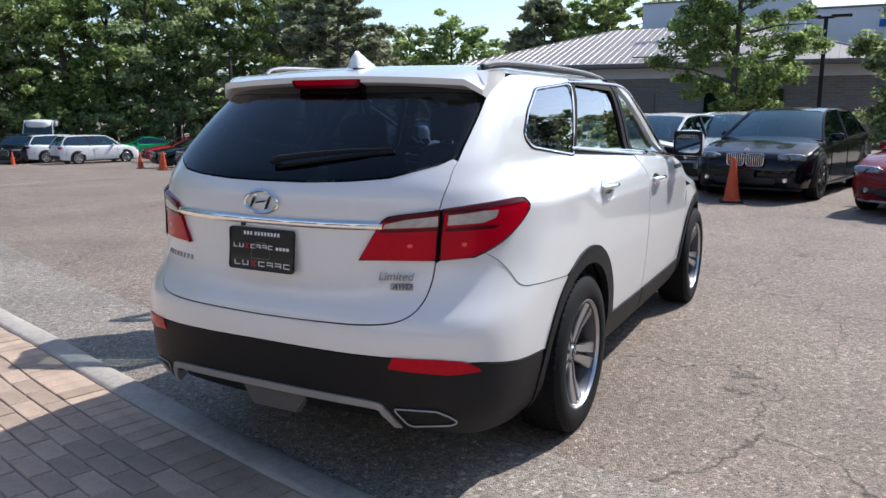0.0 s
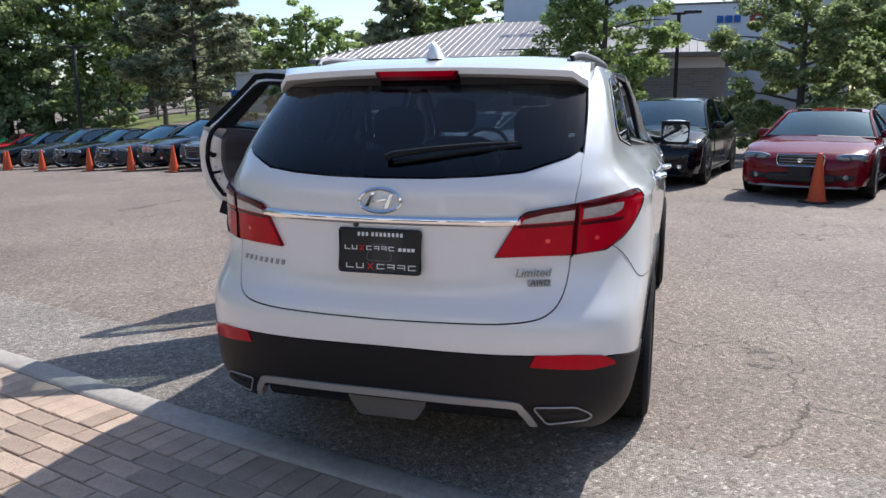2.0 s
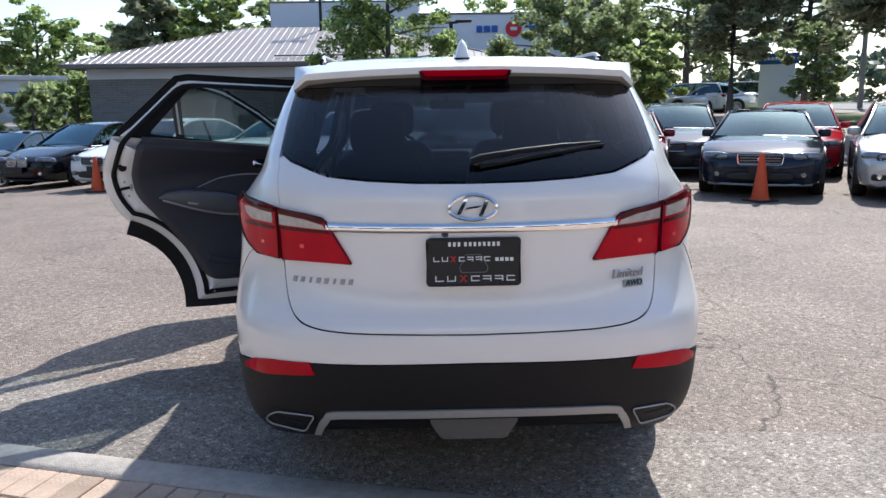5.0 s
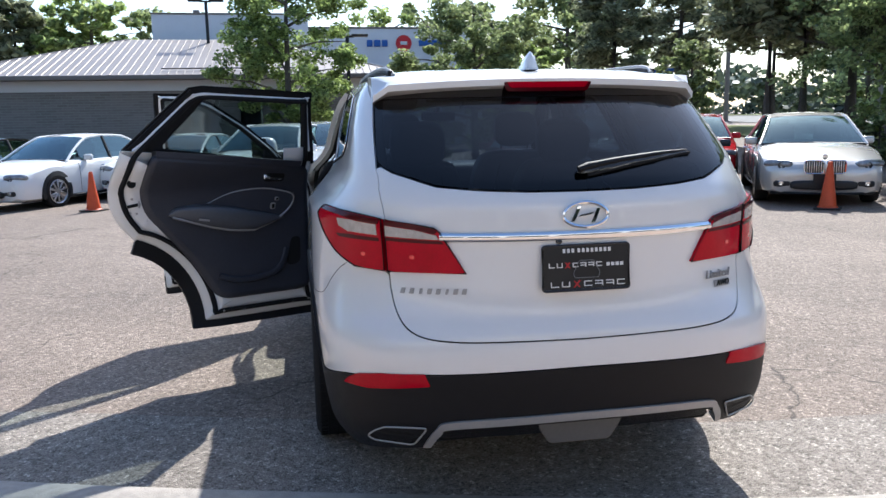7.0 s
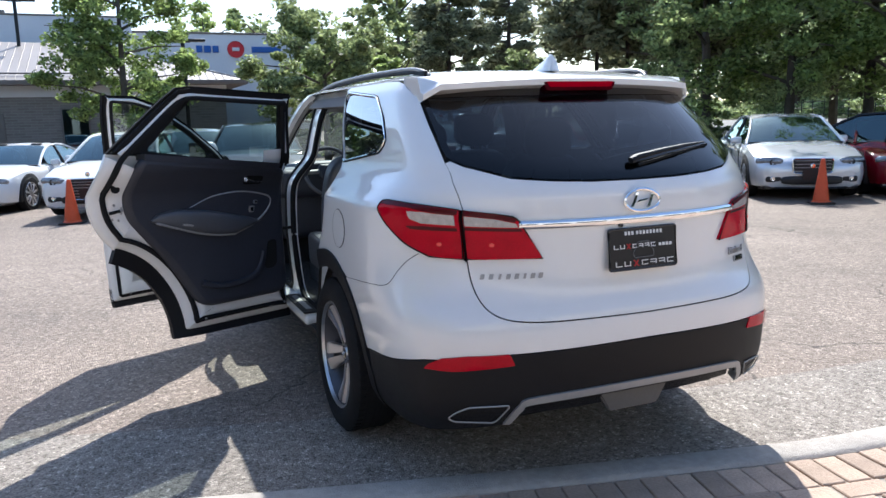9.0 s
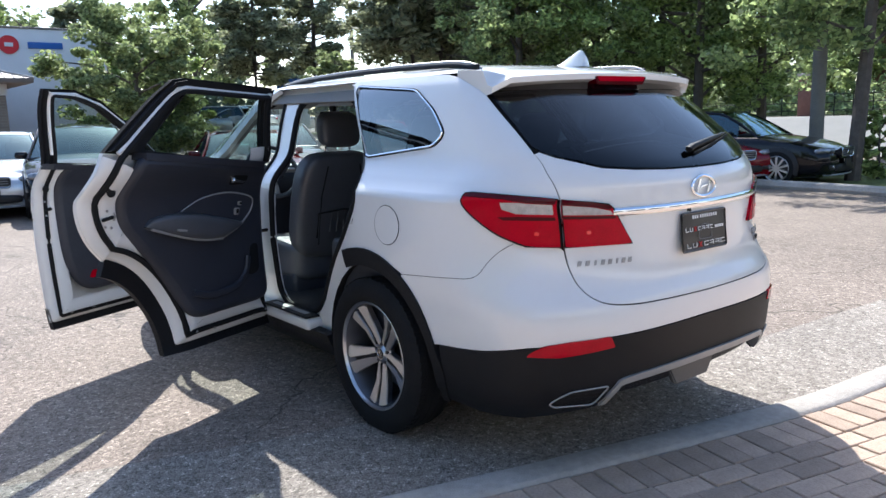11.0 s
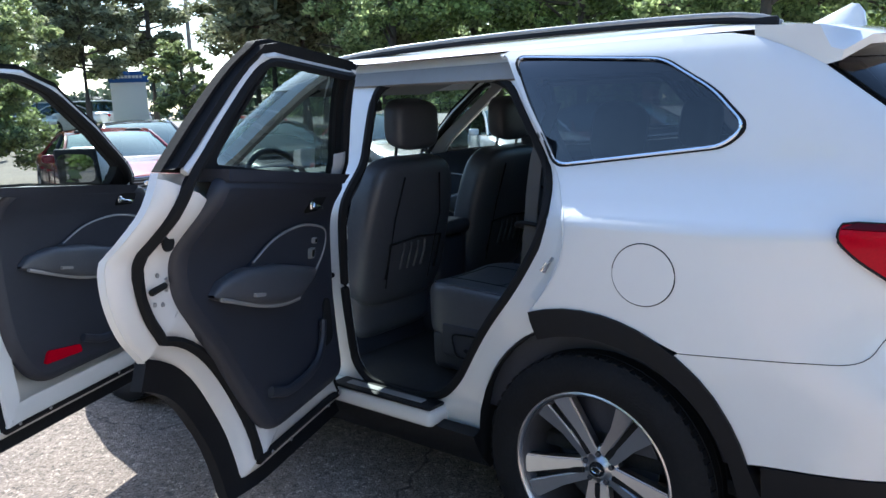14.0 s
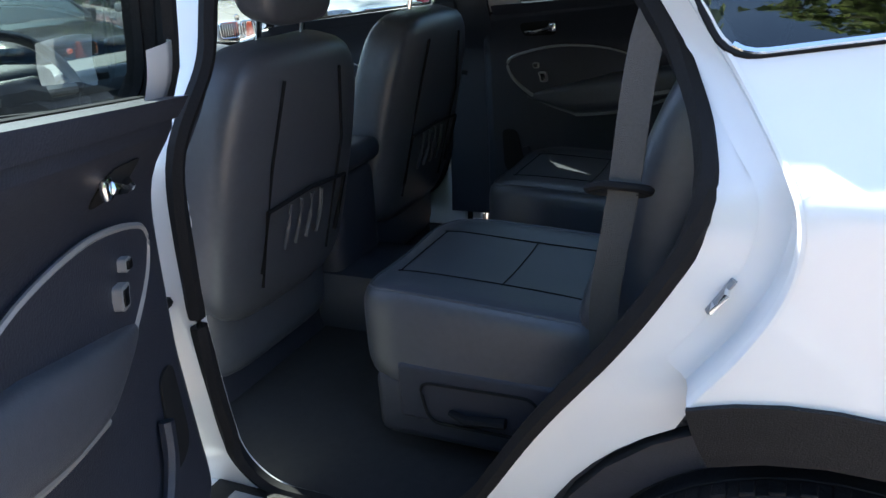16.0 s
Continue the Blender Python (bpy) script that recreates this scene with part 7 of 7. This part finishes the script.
part("roof", mesh_of([(-5.6, -5.1, 6.1), (5.6, -5.1, 6.1), (5.6, 5.1, 6.1), (-5.6, 5.1, 6.1), (-2, 0, 9.2), (2, 0, 9.2)], [(0, 1, 5, 4), (1, 2, 5), (2, 3, 4, 5), (3, 0, 4), (0, 3, 2, 1)]), M_FASCIA, hs_)
for y in (-2.6, 0, 2.6):
    for z in (1.7, 4.6):
        wn = part("window", box(.12, 1.1, 1.5, (-5.03, y, z), .01), M_SIGNWHITE, hs_, "white framed window")
        part("pane", box(.05, .9, 1.3, (-5.08, y, z), 0), G_CAR, wn)
hw_ = thing("house", (57, 4, ground_z(57, 4)), "pale house behind trees across the road", "house")
part("wall", box(8, 8, 5.2, (0, 0, 2.6), .02), M_STUCCO, hw_)
part("roof", mesh_of([(-4.6, -4.6, 5.1), (4.6, -4.6, 5.1), (4.6, 4.6, 5.1), (-4.6, 4.6, 5.1), (0, -2, 7.6), (0, 2, 7.6)], [(0, 1, 4), (1, 2, 5, 4), (2, 3, 5), (3, 0, 4, 5), (0, 3, 2, 1)]), M_FASCIA, hw_)

# ---- trees ----
M_BARK = mat("grey_brown_bark", (.105, .088, .074), .95, var=.35, scale=6, bump=.9, bump_scale=25)
LEAF = {"oak": leaf_mat("oak_leaves", (0.088, 0.138, 0.042), (0.25, 0.31, 0.105)), "wood": leaf_mat("wood_leaves", (0.120, 0.165, 0.075), (0.33, 0.38, 0.19)), "lime": leaf_mat("lime_leaves", (0.115, 0.165, 0.050), (0.31, 0.365, 0.14)),
        "pine": leaf_mat("pine_needles", (0.105, 0.120, 0.070), (0.245, 0.255, 0.150), .40), "far": leaf_mat("far_leaves", (.06, .08, .055), (.11, .14, .09), .15), "dull": leaf_mat("dull_leaves", (0.110, 0.150, 0.066), (0.25, 0.285, 0.125)), "pear": leaf_mat("pear_leaves", (0.115, 0.170, 0.072), (0.29, 0.34, 0.15), .5)}


def leaf_cloud(rng, centres, radii, count, size, flat=.6, long=1.6):
    """Many small separate leaves spread over clumps."""
    k = rng.integers(0, len(centres), count)
    d = rng.normal(size=(count, 3))
    d /= np.linalg.norm(d, axis=1, keepdims=True)
    r = rng.uniform(.05, 1.0, count) ** .5
    c = centres[k] + d * (r * radii[k])[:, None] * np.array([1, 1, flat])
    a = rng.normal(size=(count, 3))
    a[:, 2] *= .6
    a /= np.linalg.norm(a, axis=1, keepdims=True)
    b = np.cross(a, rng.normal(size=(count, 3)))
    b /= np.linalg.norm(b, axis=1, keepdims=True)
    s = size * rng.uniform(.6, 1.4, count)[:, None]
    v = np.stack([c - a * s * long * .5, c + b * s * .5, c + a * s * long * .5, c - b * s * .5], 1).reshape(-1, 3)
    f = np.arange(count * 4).reshape(-1, 4)
    me = bpy.data.meshes.new("leaves")
    me.from_pydata(v.tolist(), [], f.tolist())
    return me


def broadleaf(x, y, h, crown_r, leaf, seed, label, leaves=7000, size=.16, trunk=.16, low=.35, bare=0.0, clumps=60, name="tree", cat="tree", squash=1.0):
    rng = np.random.default_rng(seed)
    t = thing(name, (x, y, ground_z(x, y) - .05), label, cat, "trees round the car park")
    lean = rng.uniform(-.05, .05, 2)
    tr = [tube([(0, 0, 0), (lean[0] * h * .3, lean[1] * h * .3, h * .3), (lean[0] * h * .6, lean[1] * h * .6, h * .62), (lean[0] * h, lean[1] * h, h * .93)], [trunk * 1.25, trunk, trunk * .6, trunk * .15], 8)]
    cs, rs = [], []
    nl = 15
    for i in range(nl):
        a = i * 2.4 + rng.uniform(-.4, .4)
        z0 = h * (low * .8 + (.85 - low * .8) * i / nl)
        frac = (z0 / h - low * .8) / (1 - low * .8)
        reach = crown_r * (.55 + .5 * math.sin(math.pi * min(max(frac * 1.05 + .12, 0), 1))) * rng.uniform(.75, 1.08)
        rise = h * rng.uniform(.04, .16)
        b0 = Vector((lean[0] * z0, lean[1] * z0, z0))
        e = b0 + Vector((math.cos(a) * reach, math.sin(a) * reach, rise))
        m = b0.lerp(e, .5) + Vector((0, 0, rise * .3))
        tr.append(tube([b0, m, e], [trunk * .45, trunk * .26, trunk * .08], 5))
        for k in range(max(3, int(clumps * 1.35) // nl)):
            q = rng.uniform(.35, 1.05)
            p = b0.lerp(e, q) + Vector(rng.normal(size=3).tolist()) * crown_r * .17
            cs.append(p[:])
            rs.append(crown_r * rng.uniform(.10, .22))
    cs.append((lean[0] * h, lean[1] * h, h * .93))
    rs.append(crown_r * .3)
    part("trunk", join(*tr), M_BARK, t, "grey-brown trunk with limbs")
    me = leaf_cloud(rng, np.array(cs), np.array(rs), leaves, size, .6 * squash)
    part("crown", me, LEAF[leaf], t, "uneven leafy crown")
    return t


def pine(x, y, h, r, seed, label, leaves=9000, size=.20, base=.30):
    rng = np.random.default_rng(seed)
    t = thing("pine_tree", (x, y, ground_z(x, y) - .05), label, "tree", "trees round the car park")
    tr = [tube([(0, 0, 0), (0, 0, h * .5), (.1, 0, h * .96)], [.20, .13, .03], 8)]
    cs, rs = [], []
    z = h * base
    i = 0
    while z < h * .97:
        f = (z - h * base) / (h * (1 - base))
        reach = r * (1 - f ** 2.4) ** .7 * (.72 + .28 * min(1, f * 4)) * rng.uniform(.62, 1.06) + .2
        a = i * 2.4 + rng.uniform(-.5, .5)
        b0, e = Vector((0, 0, z)), Vector((math.cos(a) * reach, math.sin(a) * reach, z + reach * rng.uniform(-.10, .35)))
        tr.append(tube([b0, b0.lerp(e, .5) + Vector((0, 0, -.05)), e], [.05, .035, .015], 4))
        for q in (.45, .65, .82, 1.0):
            p = b0.lerp(e, q)
            cs.append(p[:])
            rs.append(rng.uniform(.32, .62) * (.75 + .3 * (1 - f)))
        z += h * .016
        i += 1
    part("trunk", join(*tr), M_BARK, t, "straight dark trunk with level limbs")
    part("crown", leaf_cloud(rng, np.array(cs), np.array(rs), leaves, size, .7, 2.8), LEAF["pine"], t, "ragged dark needle crown")
    return t


WOODS = [(-52.8, 28.7, 14, 4.6), (-49.8, 29.9, 13, 4.2), (-51.0, 33.5, 15, 4.8), (-47.9, 34.1, 13, 4.2), (-48.4, 37.7, 15, 4.6), (-44.7, 37.9, 14, 4.2), (-45.7, 42.0, 15, 4.6), (-41.9, 41.9, 13, 4.0), (-43.4, 46.9, 15, 4.8), (-39.1, 45.9, 13, 3.8), (-40.7, 51.7, 14, 4.6), (-54.5, 17.0, 13, 4.6), (-50.5, 10.0, 13, 4.6), (-47.5, 2.0, 12, 4.4), (-43.5, -7.0, 12, 4.4), (-36.5, -14.0, 12, 4.2)]
for i, (x, y, h, r) in enumerate(WOODS):
    broadleaf(x, y, h, r, ("wood", "lime", "dull", "oak", "lime")[i % 5], 100 + i, "tall leafy tree at the wooded edge of the lot", 12000, .19, .22, .16, clumps=100)
for i, (x, y) in enumerate(((-49.0, 26.0), (-48.6, 29.4), (-46.6, 31.8), (-44.8, 34.0), (-43.0, 36.0), (-41.0, 38.0), (-39.0, 40.0), (-37.0, 42.0))):
    broadleaf(x, y, 3.6, 2.0, "wood" if i % 2 else "pear", 150 + i, "dense dark shrub under the trees", 4000, .20, .06, .05, clumps=50, name="shrub", cat="shrub")
pine(-25.4, 35.4, 9.2, 3.9, 200, "big dark pine beside the fence", 24000, .13, .26)
pine(-33.1, 43.0, 10.5, 3.2, 201, "dark pine behind the fence", 8000, .22)
for i, (x, y) in enumerate(((-17.6, 33.6), (-16.0, 32.4))):
    broadleaf(x, y, 3.1 + .4 * i, 1.7, "lime", 205 + i, "leafy bush tree beside the low building", 9000, .11, .07, .12, clumps=60)
FAR = [(-40.7, 70.5, 10.2, 4.2), (-34.7, 68, 10, 4.4), (-30, 75.5, 8.6, 4.2), (-46, 66, 9, 4), (-24, 74, 8, 4), (-15.4, 56, 10.4, 3.6), (-11.2, 57, 10.6, 3.8), (-18.4, 58, 8.6, 3.2), (5.4, 57, 10.6, 3.6), (9.5, 58, 9.8, 3.8), (1.0, 60, 9.4, 3.4)]
for i, (x, y, h, r) in enumerate(FAR):
    broadleaf(x, y, h, r, ("dull", "oak", "lime")[i % 3], 250 + i, "far leafy tree beyond the building", 5000, .30, .2, .3, clumps=70)
pine(-20.6, 57, 9.5, 3, 270, "far dark pine beyond the building", 4000, .3)
pine(12.3, 56, 9.2, 2.6, 271, "small dark pine beyond the bank", 5000, .28)
# trees before the bank
broadleaf(-1.35, 21.5, 7.3, 2.3, "oak", 300, "young oak standing before the bank", 36000, .075, .11, .18, clumps=130)
broadleaf(4.1, 19.0, 4.7, 2.1, "dull", 301, "rounded ornamental tree before the bank", 30000, .08, .10, .14, clumps=120)
broadleaf(-13.2, 22.6, 3.0, 1.3, "dull", 302, "small bushy tree beside the building", 6000, .12, .07, .12, clumps=50)
broadleaf(16.2, 45.5, 9.8, 4.2, "dull", 304, "airy spreading tree beyond the lot", 9000, .22, .2, .32, clumps=70)
broadleaf(8.6, 33.0, 5.2, 2.2, "oak", 305, "leafy tree beside the bank", 6000, .18, .1, .2)
broadleaf(10.4, 34.5, 4.8, 2.0, "lime", 306, "leafy tree beside the bank", 6000, .18, .1, .2)
# pines on the rise
for i, (x, y, h, r) in enumerate(((13.7, 31.8, 8.0, 2.0), (18.1, 33.9, 8.8, 2.1), (18.5, 26.4, 8.8, 2.4), (14.0, 19.7, 9.2, 2.1), (15.2, 19.6, 8.8, 2.4), (16.6, 19.2, 9.4, 2.6), (16.0, 16.4, 8.6, 2.3), (22.0, 26.0, 8.8, 2.6))):
    pine(x, y, h, r, 320 + i, "tall dark pine on the grassy rise", 12000, .115, .34)
broadleaf(14.9, 26.5, 3.6, 1.3, "dull", 331, "small olive tree beside the roadside sign", 7000, .10, .08, .2, clumps=60)
# trees along the verge
for i, (x, y, h, r, lf, nl) in enumerate(((16.4, 17.0, 9.5, 3.0, "wood", 12000), (17.0, 11.4, 9.2, 3.2, "wood", 12000), (15.6, 9.2, 8.5, 3.0, "oak", 11000), (12.75, 3.85, 8.0, 2.7, "pear", 14000), (15.8, 3.8, 8.2, 2.8, "pear", 13000), (15.2, 12.4, 8.6, 3.0, "oak", 11000), (14.2, 14.4, 8.6, 2.8, "pear", 11000), (18.2, 8.8, 8.4, 2.9, "pear", 11000), (18.6, 2.2, 8.2, 2.8, "oak", 10000), (18.8, 14.0, 8.6, 3.0, "wood", 10000))):
    broadleaf(x, y, h, r, lf, 340 + i, "broad street tree on the grass verge", int(nl * 1.6), .085, .12, .40 if y < 4 else .26, clumps=105)
broadleaf(13.3, 3.6, 1.4, .45, "lime", 360, "leafy young shoots at a tree's foot", 900, .10, .03, .1, clumps=22, name="shrub", cat="shrub")
for i, (x, y) in enumerate(((13.2, 7.4), (13.0, 11.0), (14.8, 15.5), (12.9, 13.2))):
    broadleaf(x, y, 1.3, .9, "dull", 365 + i, "low shrub on the verge", 1800, .09, .03, .05, clumps=30, name="shrub", cat="shrub")
# far side of the road
for i in range(16):
    y = -30 + i * 6.2
    broadleaf(46 + .10 * y + (i % 3) * 3.2, y, 9.5 + (i * 37 % 5) * .6, 4.0, ("wood", "oak", "pear")[i % 3], 380 + i, "leafy tree across the road", 8500, .26, .2, .06, clumps=90)
    broadleaf(57 + .10 * y + (i % 2) * 3.0, y + 3.1, 10.5 + (i * 23 % 4) * .5, 4.2, ("dull", "wood")[i % 2], 420 + i, "leafy tree behind the trees across the road", 5000, .36, .2, .06, clumps=70)
hedge = np.random.default_rng(77)
cs = np.array([[44 + .1 * y + hedge.uniform(-1, 1), y, ground_z(44, y) + hedge.uniform(.2, 1.2)] for y in np.arange(-30, 62, .8)])
tagged(part("hedge", leaf_cloud(hedge, cs, np.full(len(cs), .9), 16000, .2), LEAF["wood"]), "dark hedge along the iron fence", "hedge", kind="stuff")
# a belt of far woods all round
belt_ = np.random.default_rng(78)
cs, rs = [], []
for i in range(620):
    a, d = belt_.uniform(0, 2 * math.pi), belt_.uniform(85, 125)
    cs.append((math.sin(a) * d, 20 + math.cos(a) * d, belt_.uniform(.3, 1) ** 2 * 8))
    rs.append(belt_.uniform(1.8, 3.6))
tagged(part("far_woods", leaf_cloud(belt_, np.array(cs), np.array(rs), 62000, .75), LEAF["far"]), "belt of far woods round the place", "woods", kind="stuff")
for i, (x, y, h, r) in enumerate(((-14.5, -7.5, 8.5, 3.0), (-16.5, -2.5, 9.5, 3.4), (-18.5, 2.5, 9, 3.2))):
    broadleaf(x, y, h, r, ("wood", "oak", "pear")[i % 3], 500 + i, "leafy tree along the unseen side of the lot", 6000, .20, .15, .16, clumps=70)
# added unseen building behind the camera; its pale front bounces sun onto the tailgate
dl = thing("showroom", (1.0, -16.5, 0), "added unseen pale stucco building with wide windows, bouncing sun onto the tailgate", "building")
part("wall", box(34, 8, 5.6, (0, 0, 2.8), .03), mat("pale_bounce_stucco", (.55, .53, .50), .85, var=.2, scale=5, bump=.4, bump_scale=40), dl)
part("parapet", box(34.4, 8.4, .25, (0, 0, 5.7), .03), M_FASCIA, dl)
for i in range(9):
    wn = part("window", box(2.9, .12, 3.0, (-14 + i * 3.5, 4.02, 1.7), .02), M_DKMETAL, dl, "wide window of the added building")
    part("pane", box(2.7, .06, 2.8, (-14 + i * 3.5, 4.08, 1.7), 0), G_CAR, wn)

# ---- clay pavers behind the kerb ----
PAV = [Vector((p.x, p.y)) for p in KERB]
seg = np.cumsum([0] + [(b - a).length for a, b in zip(PAV, PAV[1:])])


def along(s, d):
    """The place s metres along the kerb and d metres behind it, with the kerb's direction there."""
    i = min(max(int(np.searchsorted(seg, s)) - 1, 0), len(PAV) - 2)
    t = (s - seg[i]) / (seg[i + 1] - seg[i])
    p, dr_ = PAV[i].lerp(PAV[i + 1], t), (PAV[i + 1] - PAV[i]).normalized()
    return p + Vector((dr_.y, -dr_.x)) * d, math.degrees(math.atan2(dr_.y, dr_.x))


pav_floor = tagged(new("clay_paving"), "weathered red-brown clay pavers in running bond", "pavement", kind="structure")
brick_mesh = {}
for nm, (a, b) in (("long", (.216, .106)), ("soldier", (.106, .216))):
    bm = box(a, b, .05, (0, 0, 0), .004, 1)
    me = bpy.data.meshes.new("paver")
    bm.to_mesh(me)
    bm.free()
    me.materials.append(M_PAVER)
    brick_mesh[nm] = me
prng = random.Random(9)
rest_v, rest_f, count = [], [], 0
mid = float(seg[min(range(len(PAV)), key=lambda i: (PAV[i] - Vector((-.6, -.8))).length)])
plan = []
for k in range(34):
    d = KW + (.113 if k == 0 else .225 + .056 + (k - 1) * .112)
    step = .110 if k == 0 else .222
    s = mid - 7.5 + (step / 2 if k % 2 else 0)
    while s < mid + 7.5:
        plan.append((abs(s - mid) + d * 1.6, s, d, k))
        s += step
plan.sort()
for rank, (_, s, d, k) in enumerate(plan):
    p, a = along(s, d)
    z = .008 + prng.uniform(-.003, .003) - .02
    if rank < 300:
        ob = new("paver", brick_mesh["soldier" if k == 0 else "long"])
        ob.parent = pav_floor
        ob.matrix_basis = pose(p.x, p.y, z, prng.uniform(-.6, .6), prng.uniform(-.6, .6), a + prng.uniform(-.5, .5))
    else:
        hx, hy = ((.053, .108) if k == 0 else (.108, .053))
        m = Matrix.Translation((p.x, p.y, 0)) @ Matrix.Rotation(radians(a + prng.uniform(-.5, .5)), 4, "Z")
        b0 = len(rest_v)
        for zz, q in ((z - .02, 1.0), (z + .020, 1.0), (z + .025, .93)):
            for sx, sy in ((-1, -1), (1, -1), (1, 1), (-1, 1)):
                rest_v.append((m @ Vector((sx * hx * q, sy * hy * q, zz)))[:])
        for r in (0, 4):
            rest_f += [(b0 + r + j, b0 + r + (j + 1) % 4, b0 + r + 4 + (j + 1) % 4, b0 + r + 4 + j) for j in range(4)]
        rest_f.append((b0 + 8, b0 + 9, b0 + 10, b0 + 11))
M_PAVER2 = M_PAVER.copy()
M_PAVER2.name = "clay_paver_field"
n_, l_ = nodes_of(M_PAVER2)
for nd in list(n_):
    if nd.bl_idname == "ShaderNodeObjectInfo":
        g_ = n_.new("ShaderNodeNewGeometry")
        tgt = [l.to_socket for l in nd.outputs["Random"].links][0]
        l_.new(g_.outputs["Random Per Island"], tgt)
far_pav = part("paver_field", mesh_of(rest_v, rest_f), M_PAVER2, pav_floor)
far_pav["kind"] = "stuff"
